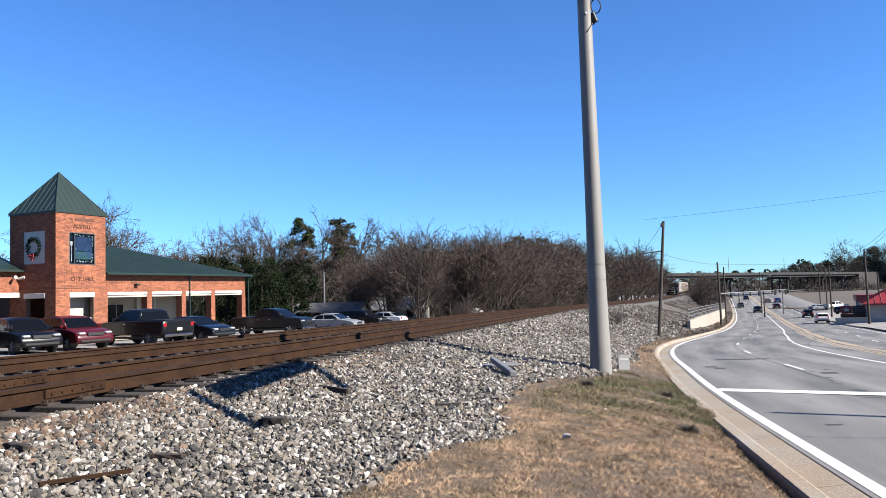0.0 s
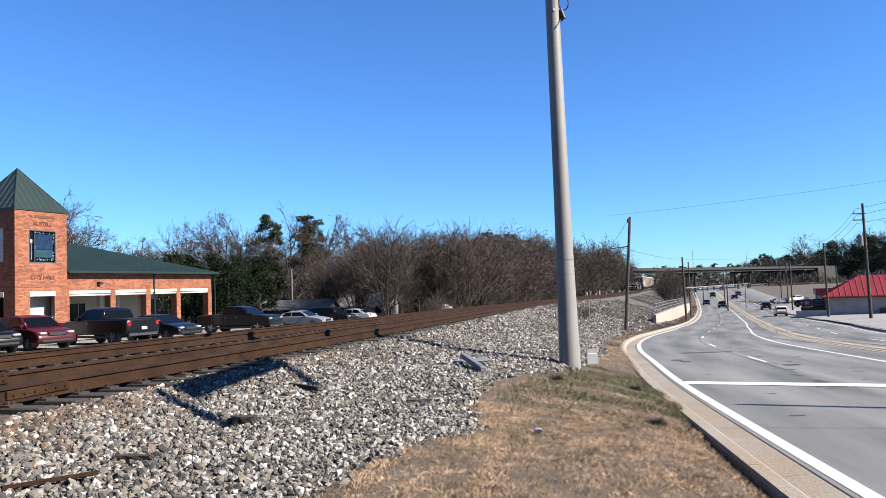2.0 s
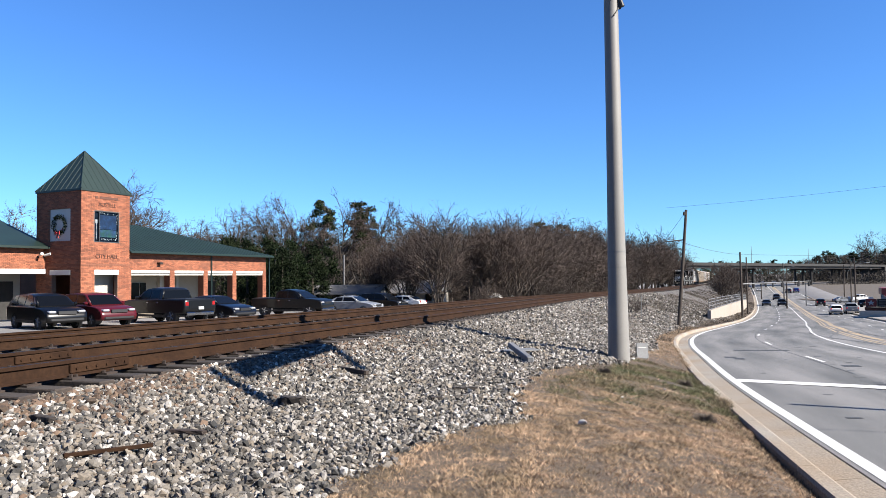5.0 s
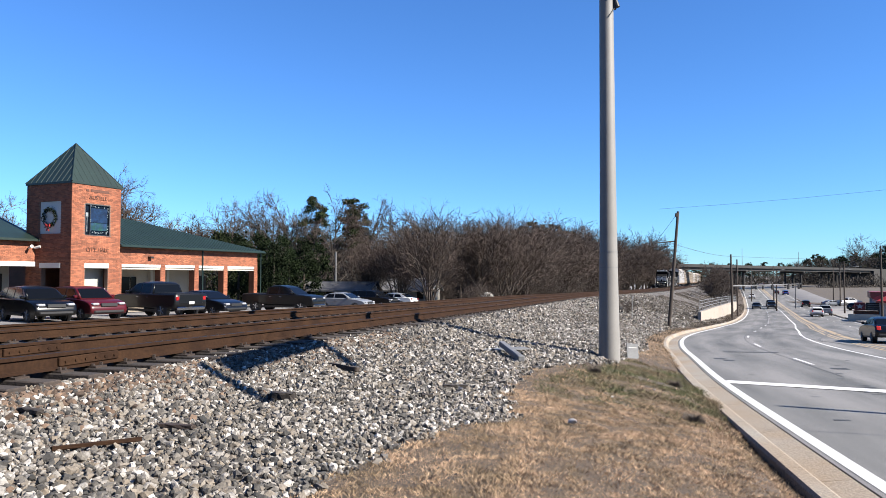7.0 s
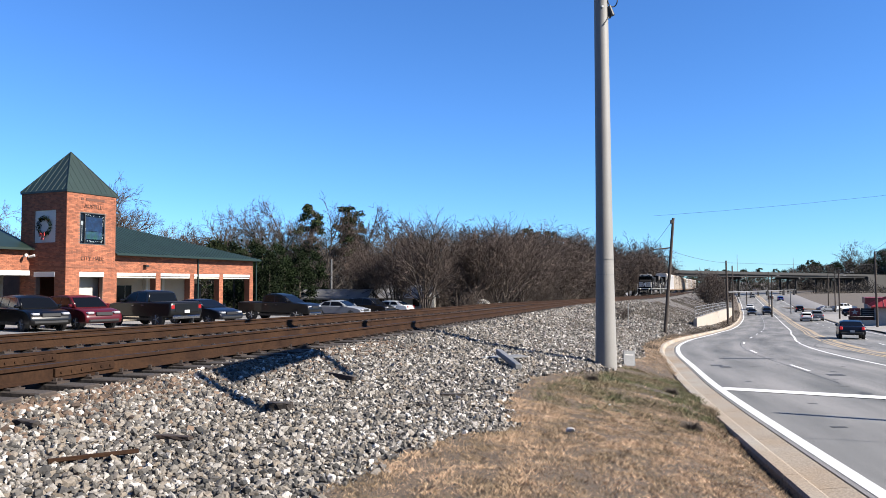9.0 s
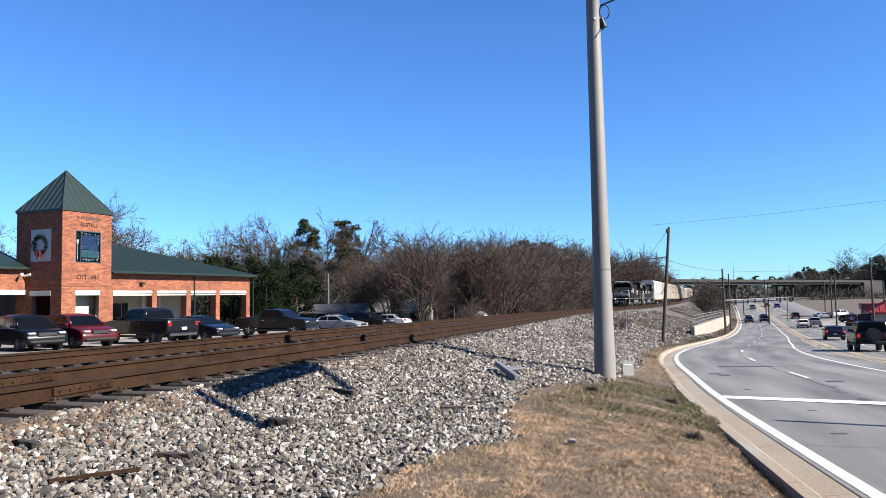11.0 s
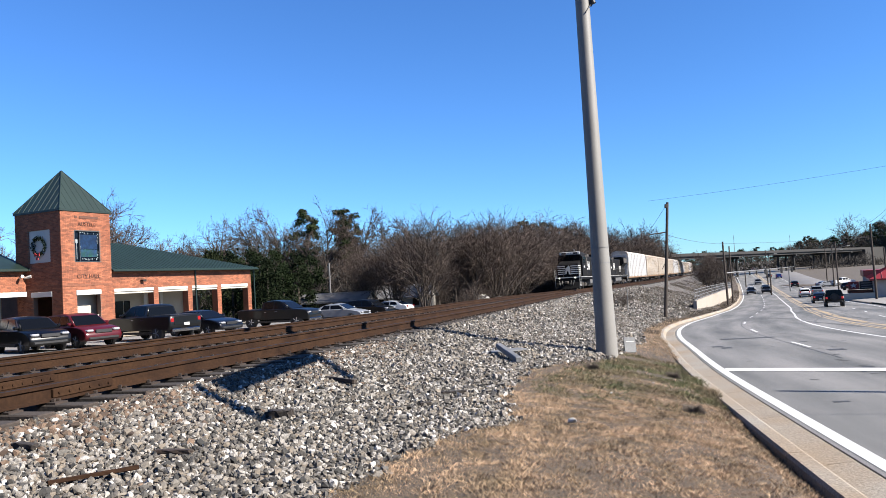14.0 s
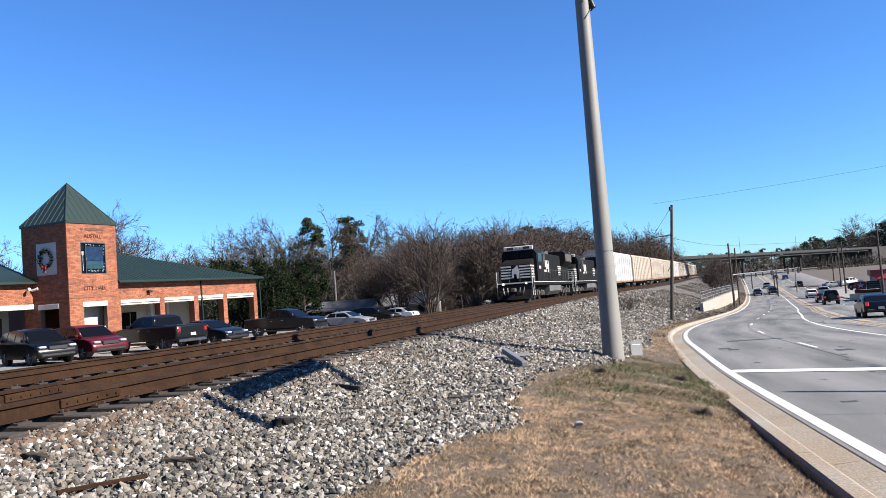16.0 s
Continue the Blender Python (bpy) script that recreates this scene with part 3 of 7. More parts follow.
def build_grass():
    rs = np.random.RandomState(8)
    def tufts(name, n, y0, y1, h0, h1, mat, label, green=False):
        y = y0 + (y1 - y0) * rs.uniform(0, 1, n) ** (1.0 if green else 1.15)
        qb = grass_q(y)
        edge = np.where(rs.uniform(0, 1, n) < 0.12, -0.05, 0.0)
        q = qb + (1 - qb) * rs.uniform(edge, 1.0)
        c, k = C(y), kerb_x(y)
        x = c + 0.75 + (k - c - 0.75) * q
        patch = np.array([noise.noise((a * 0.9, b * 0.9, 3.1)) for a, b in zip(x, y)])
        keep = (patch + rs.uniform(-0.5, 0.5, n) > (0.02 if green else -0.6))
        near_edge = GRASS_EDGE(y)
        if not green:      # the straw thins out among the weeds by the pole
            keep &= ~((y + 3.0 * patch > 10.4 + 0.5 * np.clip(x - 1.5, 0, 3)) & (rs.uniform(0, 1, n) < 0.7) & (y < 20))
        else:
            keep &= x > near_edge + 0.25 + 0.5 * rs.uniform(0, 1, n)
            keep &= (y + rs.uniform(-0.7, 0.7, n) + 3.0 * patch > 10.2 + 0.5 * np.clip(x - 1.5, 0, 3))
        x, y, q = x[keep], y[keep], q[keep]
        z = bank(y, q) - 0.01
        n = len(x)
        clump = np.array([noise.noise((a * 5, b * 5, 1.7)) for a, b in zip(x, y)])
        h = rs.uniform(h0, h1, n) * (0.6 + 0.8 * np.clip(clump + 0.4, 0, 1))
        a = rs.uniform(0, 6.28, n)
        lean = rs.uniform(0.2, 1.3, n) * h
        la = rs.uniform(0, 6.28, n)
        wd = rs.uniform(0.0008, 0.0018, n) * (1 + y / 12)
        ca, sa = np.cos(a) * wd, np.sin(a) * wd
        V = np.stack([np.stack([x - ca, y - sa, z], 1), np.stack([x + ca, y + sa, z], 1),
                      np.stack([x + lean * 0.4 * np.cos(la) + ca * .7, y + lean * 0.4 * np.sin(la) + sa * .7, z + h * 0.6], 1),
                      np.stack([x + lean * np.cos(la), y + lean * np.sin(la), z + h], 1)], 1).reshape(-1, 3)
        o = np.arange(n) * 4
        F = np.concatenate([np.stack([o, o + 1, o + 2], 1), np.stack([o, o + 2, o + 3], 1)])
        ob = raw(name, V.tolist(), F.tolist(), mat)
        tagged(ob, label, "grass", kind="stuff")
    tufts("dry_grass", 2500, 3.4, 14, 0.03, 0.055, M_BLADE, "taller tufts of dry straw-coloured grass")
    tufts("dry_grass", 270000, 3.4, 14, 0.014, 0.04, M_BLADE, "short dry straw-coloured winter grass")
    tufts("dry_grass", 26000, 14, 60, 0.02, 0.07, M_BLADE, "dry straw-coloured grass beside the kerb")
    tufts("green_weeds", 80000, 8.5, 19, 0.02, 0.07, M_GREENBLADE, "patchy green weeds in the dry grass", True)

    # a darker tuft standing alone in the short grass
    for tx, ty, n, r in ((3.17, 9.9, 900, 0.13), (2.55, 13.6, 700, 0.12), (4.3, 14.6, 700, 0.14)):
        a, q = rs.uniform(0, 6.283, n), rs.uniform(0, 1, n)
        x, y = tx + r * q * np.cos(a), ty + r * q * np.sin(a)
        z = ground_z(x, y) - 0.01
        h = rs.uniform(0.06, 0.17, n) * (1.1 - 0.7 * q)
        V = np.stack([np.stack([x - 0.004, y, z], 1), np.stack([x + 0.004, y, z], 1), np.stack([x + h * 0.7 * np.cos(a), y + h * 0.7 * np.sin(a), z + h], 1)], 1).reshape(-1, 3)
        tagged(raw("grass_tuft", V.tolist(), np.arange(n * 3).reshape(-1, 3).tolist(), M_DEADSTALK), "brown dead tuft standing in the short dry grass", "grass", kind="stuff")

    # dead leaves and brown stalks along the edge of the ballast and on the far bank
    def stalks(name, n, y0, y1, q0, q1, h0, h1, w, mat, label):
        y = rs.uniform(y0, y1, n)
        q = rs.uniform(q0, q1, n)
        c, k = C(y), kerb_x(y)
        x = c + 0.75 + (k - c - 0.75) * q
        patch = np.array([noise.noise((a * 0.35, b * 0.2, 7.7)) for a, b in zip(x, y)])
        keep = patch + rs.uniform(-0.35, 0.35, n) > 0.0
        x, y, q = x[keep], y[keep], q[keep]
        n = len(x)
        z = bank(y, q) - 0.01
        h = rs.uniform(h0, h1, n)
        a = rs.uniform(0, 6.28, n)
        b = rs.uniform(0, 6.28, n)
        V = np.stack([np.stack([x - w * np.cos(a), y - w * np.sin(a), z], 1), np.stack([x + w * np.cos(a), y + w * np.sin(a), z], 1),
                      np.stack([x + h * np.cos(b), y + h * np.sin(b), z + h * 0.7], 1)], 1).reshape(-1, 3)
        F = np.arange(n * 3).reshape(-1, 3)
        tagged(raw(name, V.tolist(), F.tolist(), mat), label, "weeds", kind="stuff")
    # the dark stalks behind the kerb also paint in the shadow it casts there
    stalks("dead_leaves", 9000, 2.4, 13, 0.95, 1.0, 0.02, 0.09, 0.006, M_SOIL_SHADE, "dark soil and dead roots with painted shade along the back of the kerb")
    stalks("dead_leaves", 60000, 8.2, 19, 0.44, 0.7, 0.01, 0.06, 0.006, M_DEADSTALK, "grey-brown dead leaves and stalks at the edge of the ballast")
    stalks("dead_weeds", 16000, 34, 70, 0.25, 0.98, 0.06, 0.28, 0.015, M_LEAFLITTER, "brown dead weeds on the ballast bank")
    stalks("dead_weeds", 26000, 70, 190, 0.1, 1.0, 0.12, 0.5, 0.035, M_LEAFLITTER, "brown dead weeds on the far ballast bank")


build_grass()

# ---------------------------------------------------------------- poles beside the track
def build_concrete_pole():
    x, y = 3.79, 18.2
    z = float(ground_z(np.array(x), np.array(y)))
    p = thing("utility_pole", "tall tapered round grey concrete utility pole beside the tracks", "utility pole", pose(x, y, z - 0.36, 0, -0.1, 0))
    bm = bmesh.new()
    zs = [0, 0.38, 1.3, 2.4, 3.7, 5.0, 6.6, 8.8, 11.5, 14.2]
    rs = [0.263, 0.26, 0.244, 0.225, 0.208, 0.196, 0.186, 0.175, 0.16, 0.145]
    for i in range(9):
        tube(bm, (0, 0, zs[i]), (0, 0, zs[i + 1]), rs[i], rs[i + 1], 32, cap=(i == 8))
    bmesh.ops.remove_doubles(bm, verts=bm.verts, dist=0.001)
    for f in bm.faces:
        f.smooth = len(f.verts) == 4
    part("shaft", bm, M_POLE, p)
    for zz in (2.62, 3.0):
        bm = bmesh.new()
        tube(bm, (0, 0, zz), (0, 0, zz + 0.015), 0.224, 0.224, 32)
        part("band", bm, M_STEEL, p, "thin dark band around the shaft")
    # cable loop, clamp and strap near the top
    bm = bmesh.new()
    prev = None
    for i in range(25):
        a = 2 * math.pi * i / 24
        q = Vector((0.27 + 0.12 * math.sin(a), -0.1, 9.5 + 0.18 * math.cos(a)))
        if prev:
            tube(bm, prev, q, 0.014, 0.014, 6)
        prev = q
    part("cable_loop", bm, M_BLACK, p, "coil of black cable")
    bm = bmesh.new()
    tube(bm, (0.19, -0.08, 9.34), (0.26, -0.1, 9.1), 0.05, 0.06, 10)
    tube(bm, (0.19, -0.1, 9.1), (0.03, -0.19, 8.85), 0.015, 0.015, 6)
    box(bm, 0.15, 0.23, -0.12, -0.02, 9.05, 9.32, bevel=0.01)
    part("cable_clamp", bm, M_BLACK, p, "black cable clamp")
    bm = bmesh.new()
    tube(bm, (0.0, -0.15, 9.3), (0.0, -0.21, 9.3), 0.035, 0.03, 10)
    part("bolt", bm, M_WHITE, p, "pale round bolt head")
    wire("overhead_cable", [(x + 0.15, y - 0.1, z + 9.3), (27, 10, 17.5)], 0.022, M_BLACK, "thick black overhead cable tied to the concrete pole", sag=0.4)


build_concrete_pole()


def wood_pole(x, y, z, h, r=0.15, lean=(0, 0), label="weathered brown wooden utility pole", name="utility_pole"):
    p = thing(name, label, "utility pole", pose(x, y, z - 0.4, lean[1], lean[0], 0), group="wooden poles along the road")
    bm = bmesh.new()
    tube(bm, (0, 0, 0), (0, 0, h * 0.5), r, r * 0.84, 12)
    tube(bm, (0, 0, h * 0.5), (0, 0, h + 0.4), r * 0.84, r * 0.68, 12)
    part("post", bm, M_WOODPOLE, p)
    return p


def build_wood_poles():
    # leaning pole on the bank with a side arm
    x, y, z = 16.75, 58.0, -1.95
    p = wood_pole(x, y, z, 8.8, 0.15, (5.0, 0), "leaning wooden utility pole with a side arm on the ballast bank")
    bm = bmesh.new()
    tube(bm, (0, 0, 6.85), (-1.6, 0, 6.55), 0.05, 0.04, 8)
    part("side_arm", bm, M_WOODPOLE, p)
    bm = bmesh.new()
    tube(bm, (0, 0, 4.6), (-0.32, 0, 3.9), 0.025, 0.025, 6)
    part("brace", bm, M_IRON, p)
    bm = bmesh.new()
    box(bm, -0.2, 0.0, -0.12, 0.12, 8.75, 9.05, bevel=0.02)
    part("insulator", bm, M_IRON, p)
    bm = bmesh.new()
    tube(bm, (0, 0, 9.1), (-1.55, 0, 6.6), 0.012, 0.012, 4)
    part("guy_wire", bm, M_BLACK, p)
    # thin stake beside it
    st = thing("stake", "thin pale wooden marker stake on the bank", "stake", pose(12.8, 53.5, float(ground_z(np.array(12.8), np.array(53.5))) - 0.1, 0, 1, 0))
    part("post", tube(bmesh.new(), (0, 0, 0), (0, 0, 1.75), 0.035, 0.03, 8), M_STEEL, st)
    # pole with the mast arm over the road
    x, y = 39.3, 105.0
    z = float(ground_z(np.array(x), np.array(y)))
    p = wood_pole(x, y, z, 9.2, 0.17, (-0.8, 0), "tall wooden utility pole carrying a signal mast arm")
    wood_pole(46.5, 122.0, float(ZROAD(122.0)), 9.5, 0.15)
    wire("overhead_cable", [(16.05, 58, 7.0), (60, 34, 11.6)], 0.008, M_BLACK, "thin overhead cable crossing above the road", sag=0.9)
    wire("overhead_cable", [(16.2, 58, 4.6), (39.3, 105, 4.6), (90, 150, 5.6)], 0.015, M_BLACK, "thin overhead cable between poles", sag=0.3)
    # poles on the far side of the road
    spots = [(56.6, 98.5, 10.0), (75.0, 143.0, 10.0), (68.5, 158, 8.6), (72.0, 122, 7.6), (96, 185, 10), (104, 204, 9.5), (80, 186, 10), (86, 215, 9.5)]
    for k, (px, py, h) in enumerate(spots):
        q = wood_pole(px, py, float(ZROAD(py)) + 0.1, h, 0.16, (0.4 * (k % 3) - 0.4, 0))
        if k in (1, 4, 6):
            bm = bmesh.new()
            tube(bm, (0, 0, h - 1), (1.9, -0.6, h - 0.6), 0.03, 0.03, 6)
            part("lamp_arm", bm, M_STEEL, q)
            part("lamp_head", B(1.8, 2.5, -0.75, -0.5, h - 0.7, h - 0.55, bevel=0.04), M_STEEL, q)
    # nearest pole on the far side, with transformer and crossarms
    q = wood_pole(49.5, 78.0, -3.4, 12.6, 0.18, (-0.4, 0), "wooden power pole with transformer and crossarms")
    for zz in (11.9, 11.2):
        part("crossarm", B(-1.15, 0.2, -0.06, 0.06, zz - 0.06, zz + 0.06, bevel=0.01), M_WOODPOLE, q)
        part("insulator", tube(bmesh.new(), (-1.05, 0, zz + 0.05), (-1.05, 0, zz + 0.3), 0.05, 0.035, 8), M_STEEL, q)
    bm = bmesh.new()
    tube(bm, (-0.5, 0, 8.4), (-0.5, 0, 9.5), 0.26, 0.26, 14)
    tube(bm, (-0.5, 0, 9.5), (-0.5, 0, 9.65), 0.22, 0.1, 14)
    part("transformer", bm, M_STEEL, q, "grey transformer can")
    for dz in (0, -0.7, -1.6):
        wire("overhead_cable", [(48.6, 78, 8.6 + dz), (56.0, 98.5, 5.9 + dz * 0.6), (74.4, 143, 4.6 + dz * 0.6), (96, 185, 4.0 + dz * .6)], 0.018, M_BLACK, "overhead power cable between wooden poles", sag=0.5)
        wire("overhead_cable", [(48.6, 78, 8.6 + dz), (52, 20, 12.5 + dz)], 0.018, M_BLACK, "overhead power cable between wooden poles", sag=0.5)
    # signal mast arms over the far junction
    for (ax, ay, bx, by, zz) in ((39.4, 105, 55.0, 118, 0.4), (79, 172, 70, 173, -0.6)):
        m = thing("signal_mast", "grey steel traffic signal mast arm over the road", "traffic signal")
        bm = bmesh.new()
        tube(bm, (ax, ay, zz), (bx, by, zz + 0.2), 0.09, 0.05, 8)
        part("mast_arm", bm, M_STEEL, m)
        if ax > 60:
            part("post", tube(bmesh.new(), (ax, ay, float(ZROAD(ay))), (ax, ay, zz + 0.4), 0.14, 0.11, 10), M_STEEL, m)
        for s in (0.55, 0.8, 0.97):
            cx, cy = ax + (bx - ax) * s, ay + (by - ay) * s
            part("signal_head", B(cx - 0.15, cx + 0.15, cy - 0.12, cy + 0.12, zz - 0.6, zz + 0.3, bevel=0.03), M_BLACK, m)


build_wood_poles()


# ---------------------------------------------------------------- retaining wall and fence
def wall_line(s):
    return Vector((27.2 + 36.2 * s + 1.6 * s * (1 - s), 81.9 + 84.5 * s, 0))


def wall_top(s):
    return float(ZROAD(wall_line(s).y)) + 1.39 + 2.9 * s - 2.6 * s * s


def build_retaining_wall():
    wall = thing("retaining_wall", "cream concrete retaining wall under the railway bank", "retaining wall", kind="structure")
    n = 16
    for i in range(n):
        a, b = wall_line(i / n), wall_line((i + 1) / n)
        verts = []
        d = (b - a).normalized()
        nn = Vector((-d.y, d.x, 0)) * 0.35
        for p, s in ((a, i / n), (b - d * 0.03, (i + 1) / n)):
            zl = float(ZROAD(p.y)) - 0.3
            zt = wall_top(s)
            for off in (Vector(), nn):
                verts += [tuple(p + off + Vector((0, 0, zl))), tuple(p + off + Vector((0, 0, zt)))]
        f = [(0, 1, 5, 4), (2, 6, 7, 3), (1, 3, 7, 5), (0, 2, 3, 1), (4, 5, 7, 6)]
        raw("wall_panel", verts, f, M_CONCRETE, wall)
    fence = thing("fence", "grey metal railing on top of the retaining wall", "fence")
    for i in range(31):
        s = i / 30 * 0.96
        p = wall_line(s)
        z = wall_top(s) - 0.05
        if i:
            for h in (0.12, 0.5, 0.9, 1.25):
                part("rail", tube(bmesh.new(), (q.x - 0.2, q.y, zq + h), (p.x - 0.2, p.y, z + h), 0.035, 0.035, 5), M_STEEL, fence)
        part("post", tube(bmesh.new(), (p.x - 0.2, p.y, z), (p.x - 0.2, p.y, z + 1.3), 0.04, 0.04, 6), M_STEEL, fence)
        q, zq = p, z


build_retaining_wall()


# ---------------------------------------------------------------- road bridge across the valley
def build_bridge():
    br = thing("road_bridge", "long dark concrete road bridge on piers across road and railway", "bridge", kind="structure")
    a, b = Vector((36, 226, 0)), Vector((222, 405, 0))
    d = (b - a).normalized()
    nn = Vector((-d.y, d.x, 0))
    L = (b - a).length
    m = Matrix.Translation(a) @ Matrix(((d.x, nn.x, 0), (d.y, nn.y, 0), (0, 0, 1))).to_4x4()
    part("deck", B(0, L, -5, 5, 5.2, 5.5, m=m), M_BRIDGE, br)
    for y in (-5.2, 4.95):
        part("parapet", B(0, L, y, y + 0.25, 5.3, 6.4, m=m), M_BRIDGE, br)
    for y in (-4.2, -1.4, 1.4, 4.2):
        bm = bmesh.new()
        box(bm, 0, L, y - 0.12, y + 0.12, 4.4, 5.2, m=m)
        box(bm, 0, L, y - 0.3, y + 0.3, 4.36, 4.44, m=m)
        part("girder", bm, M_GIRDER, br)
    # piers stand clear of the track and of the road
    for x in (18.0, 108.0, 166.0, 210.0, 240.0):
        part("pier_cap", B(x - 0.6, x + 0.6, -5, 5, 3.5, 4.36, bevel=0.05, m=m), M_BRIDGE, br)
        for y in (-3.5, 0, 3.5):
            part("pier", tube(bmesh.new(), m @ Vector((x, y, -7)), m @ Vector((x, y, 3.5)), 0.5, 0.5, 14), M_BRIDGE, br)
    # lamp posts along the parapet
    for x in (70.0, 125.0, 185.0):
        bm = bmesh.new()
        tube(bm, m @ Vector((x, 4.8, 6.3)), m @ Vector((x, 4.8, 14.0)), 0.1, 0.07, 6)
        part("lamp_post", bm, M_STEEL, br)
    for x0, x1 in ((-60, 0), (L, L + 220)):
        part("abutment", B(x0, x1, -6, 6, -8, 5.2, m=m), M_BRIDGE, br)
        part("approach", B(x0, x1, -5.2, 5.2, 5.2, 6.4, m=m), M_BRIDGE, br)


build_bridge()


# ---------------------------------------------------------------- town hall
HALL = Matrix.Translation((-23.5, 44.5, 0.1)) @ pose(0, 0, 0, 0, 0, -23.2)   # local y: along the lit front; local -x... into the building
ZL = -0.75


def letters(text, size, m, mat, parent, name="lettering", depth=0.02):
    cu = bpy.data.curves.new(name, "FONT")
    cu.body, cu.size, cu.extrude, cu.align_x = text, size, depth, "CENTER"
    ob = bpy.data.objects.new(name, cu)
    me = bpy.data.meshes.new_from_object(ob)
    bpy.data.objects.remove(ob)
    me.materials.append(mat)
    o = new(name, me)
    o.parent = parent
    o.matrix_basis = m
    return o


def brick_face(parent, m, w, z0, z1, holes=(), seed=0, course=0.081, length=0.245):
    """A face of single bricks, a few millimetres proud of the wall behind; local x across, z up, y outwards negative."""
    rnd = random.Random(seed)
    verts, faces = [], []
    z = z0
    row = 0
    while z < z1 - 0.03:
        zt = min(z + course - 0.011, z1)
        x = -(length / 2 if row % 2 else 0)
        while x < w:
            a, b = max(x, 0), min(x + length - 0.011, w)
            if b - a > 0.03 and not any(h[0] < (a + b) / 2 < h[1] and h[2] < (z + zt) / 2 < h[3] for h in holes):
                for h in holes:
                    if h[2] < (z + zt) / 2 < h[3]:
                        if a < h[0] < b:
                            b = h[0]
                        if a < h[1] < b:
                            a = h[1]
                t = -0.008 - rnd.uniform(0, 0.007)
                o = len(verts)
                verts += [tuple(m @ Vector(v)) for v in ((a, t, z), (b, t, z), (b, t, zt), (a, t, zt), (a, 0, z), (b, 0, z), (b, 0, zt), (a, 0, zt))]
                faces += [(o, o + 1, o + 2, o + 3), (o + 3, o + 2, o + 6, o + 7), (o + 1, o + 5, o + 6, o + 2), (o, o + 3, o + 7, o + 4), (o, o + 4, o + 5, o + 1)]
            x += length
        z += course
        row += 1
    ob = raw("bricks", verts, faces, M_BRICKS, parent)
    return tagged(ob, kind="stuff")


M_BRICKS = material("bricks", (0.37, 0.125, 0.06), 0.85, vary=0.15, scale=1.0, fine=30, tint=(0.25, 0.08, 0.038), isl=0.35, bump=0.03)
M_MORTAR = material("mortar", (0.25, 0.155, 0.11), 0.9, vary=0.1, scale=2, bump=0.02)


def build_hall():
    hall = thing("town_hall", "red brick town hall with green metal roof and square entrance tower", "public building", HALL)
    W = 3.7
    D = 4.05      # depth of the tower
    zt, ztop = 7.4, 10.15

    def face(side):
        # local frames: x across to the right as seen from outside, y pointing inwards
        if side == "front":      # lit face, runs along hall's y
            return Matrix(((0, -1, 0, 0), (1, 0, 0, 0), (0, 0, 1, 0), (0, 0, 0, 1)))
        return Matrix(((1, 0, 0, -D), (0, 1, 0, 0), (0, 0, 1, 0), (0, 0, 0, 1)))
    # tower walls in pieces around the doorway, window and clock recess
    F, S = face("front"), face("side")

    def wall_with_holes(name, m, w, z0, z1, holes, thick=0.3):
        bm = bmesh.new()
        xs = sorted({0, w, *[h[0] for h in holes], *[h[1] for h in holes]})
        zs = sorted({z0, z1, *[h[2] for h in holes], *[h[3] for h in holes]})
        for a, b in zip(xs[:-1], xs[1:]):
            for c, d in zip(zs[:-1], zs[1:]):
                cx, cz = (a + b) / 2, (c + d) / 2
                if not any(h[0] < cx < h[1] and h[2] < cz < h[3] for h in holes):
                    box(bm, a, b, 0, thick, c, d, m=m)
        bmesh.ops.remove_doubles(bm, verts=bm.verts, dist=0.0005)
        return part(name, bm, M_MORTAR, hall)
    fh = [(1.0, 2.75, ZL, 2.05), (0.95, 2.85, 4.1, 6.1)]
    sh = [(1.45, 3.1, ZL, 2.05), (1.2, 3.1, 4.15, 6.2)]
    wall_with_holes("tower_wall", F, W, ZL, zt, fh)
    wall_with_holes("tower_wall", S, D, ZL, zt, sh)
    brick_face(hall, F, W, ZL, zt, [(1.0, 2.75, ZL, 2.05), (0.95, 2.85, 4.1, 6.1)], 1)
    brick_face(hall, S, D, ZL, zt, sh, 2)
    part("tower_wall", B(-D, 0, W - 0.3, W, ZL, zt), M_BRICK, hall)
    part("tower_wall", B(-D, -D + 0.3, 0.3, W - 0.3, ZL, zt), M_BRICK, hall)
    part("inner_wall", B(-1.0, -0.9, 0.6, 3.2, ZL, 2.3), M_CREAM, hall)
    part("lower_panel", B(-0.28, -0.2, 1.0, 2.75, ZL, 0.75), M_WHITE, hall, "pale panel in the tower opening")
    # belt course
    for m, wd, dx in ((F, W, 0.0), (S, D, 0.35)):
        part("belt_course", box(bmesh.new(), -0.02, wd + 0.02, -0.035, 0, 2.62, 2.72, m=m), M_BRICK, hall)
        part("door_lintel", box(bmesh.new(), 0.95 + dx, 2.8 + dx, -0.05, 0.2, 2.05, 2.36, bevel=0.01, m=m), M_WHITE, hall, "white painted lintel beam")
    # pyramid roof with standing seams and a fringe
    bm = bmesh.new()
    o = 0.07
    cs = [(-D - o, -o), (o, -o), (o, W + o), (-D - o, W + o)]
    base = [bm.verts.new((x, y, zt)) for x, y in cs]
    low = [bm.verts.new((x, y, zt - 0.12)) for x, y in cs]
    apex = bm.verts.new((-D / 2, W / 2, ztop))
    for i in range(4):
        bm.faces.new((base[i], base[(i + 1) % 4], apex))
        bm.faces.new((low[i], low[(i + 1) % 4], base[(i + 1) % 4], base[i]))
    bm.faces.new(low[::-1])
    bmesh.ops.recalc_face_normals(bm, faces=bm.faces)
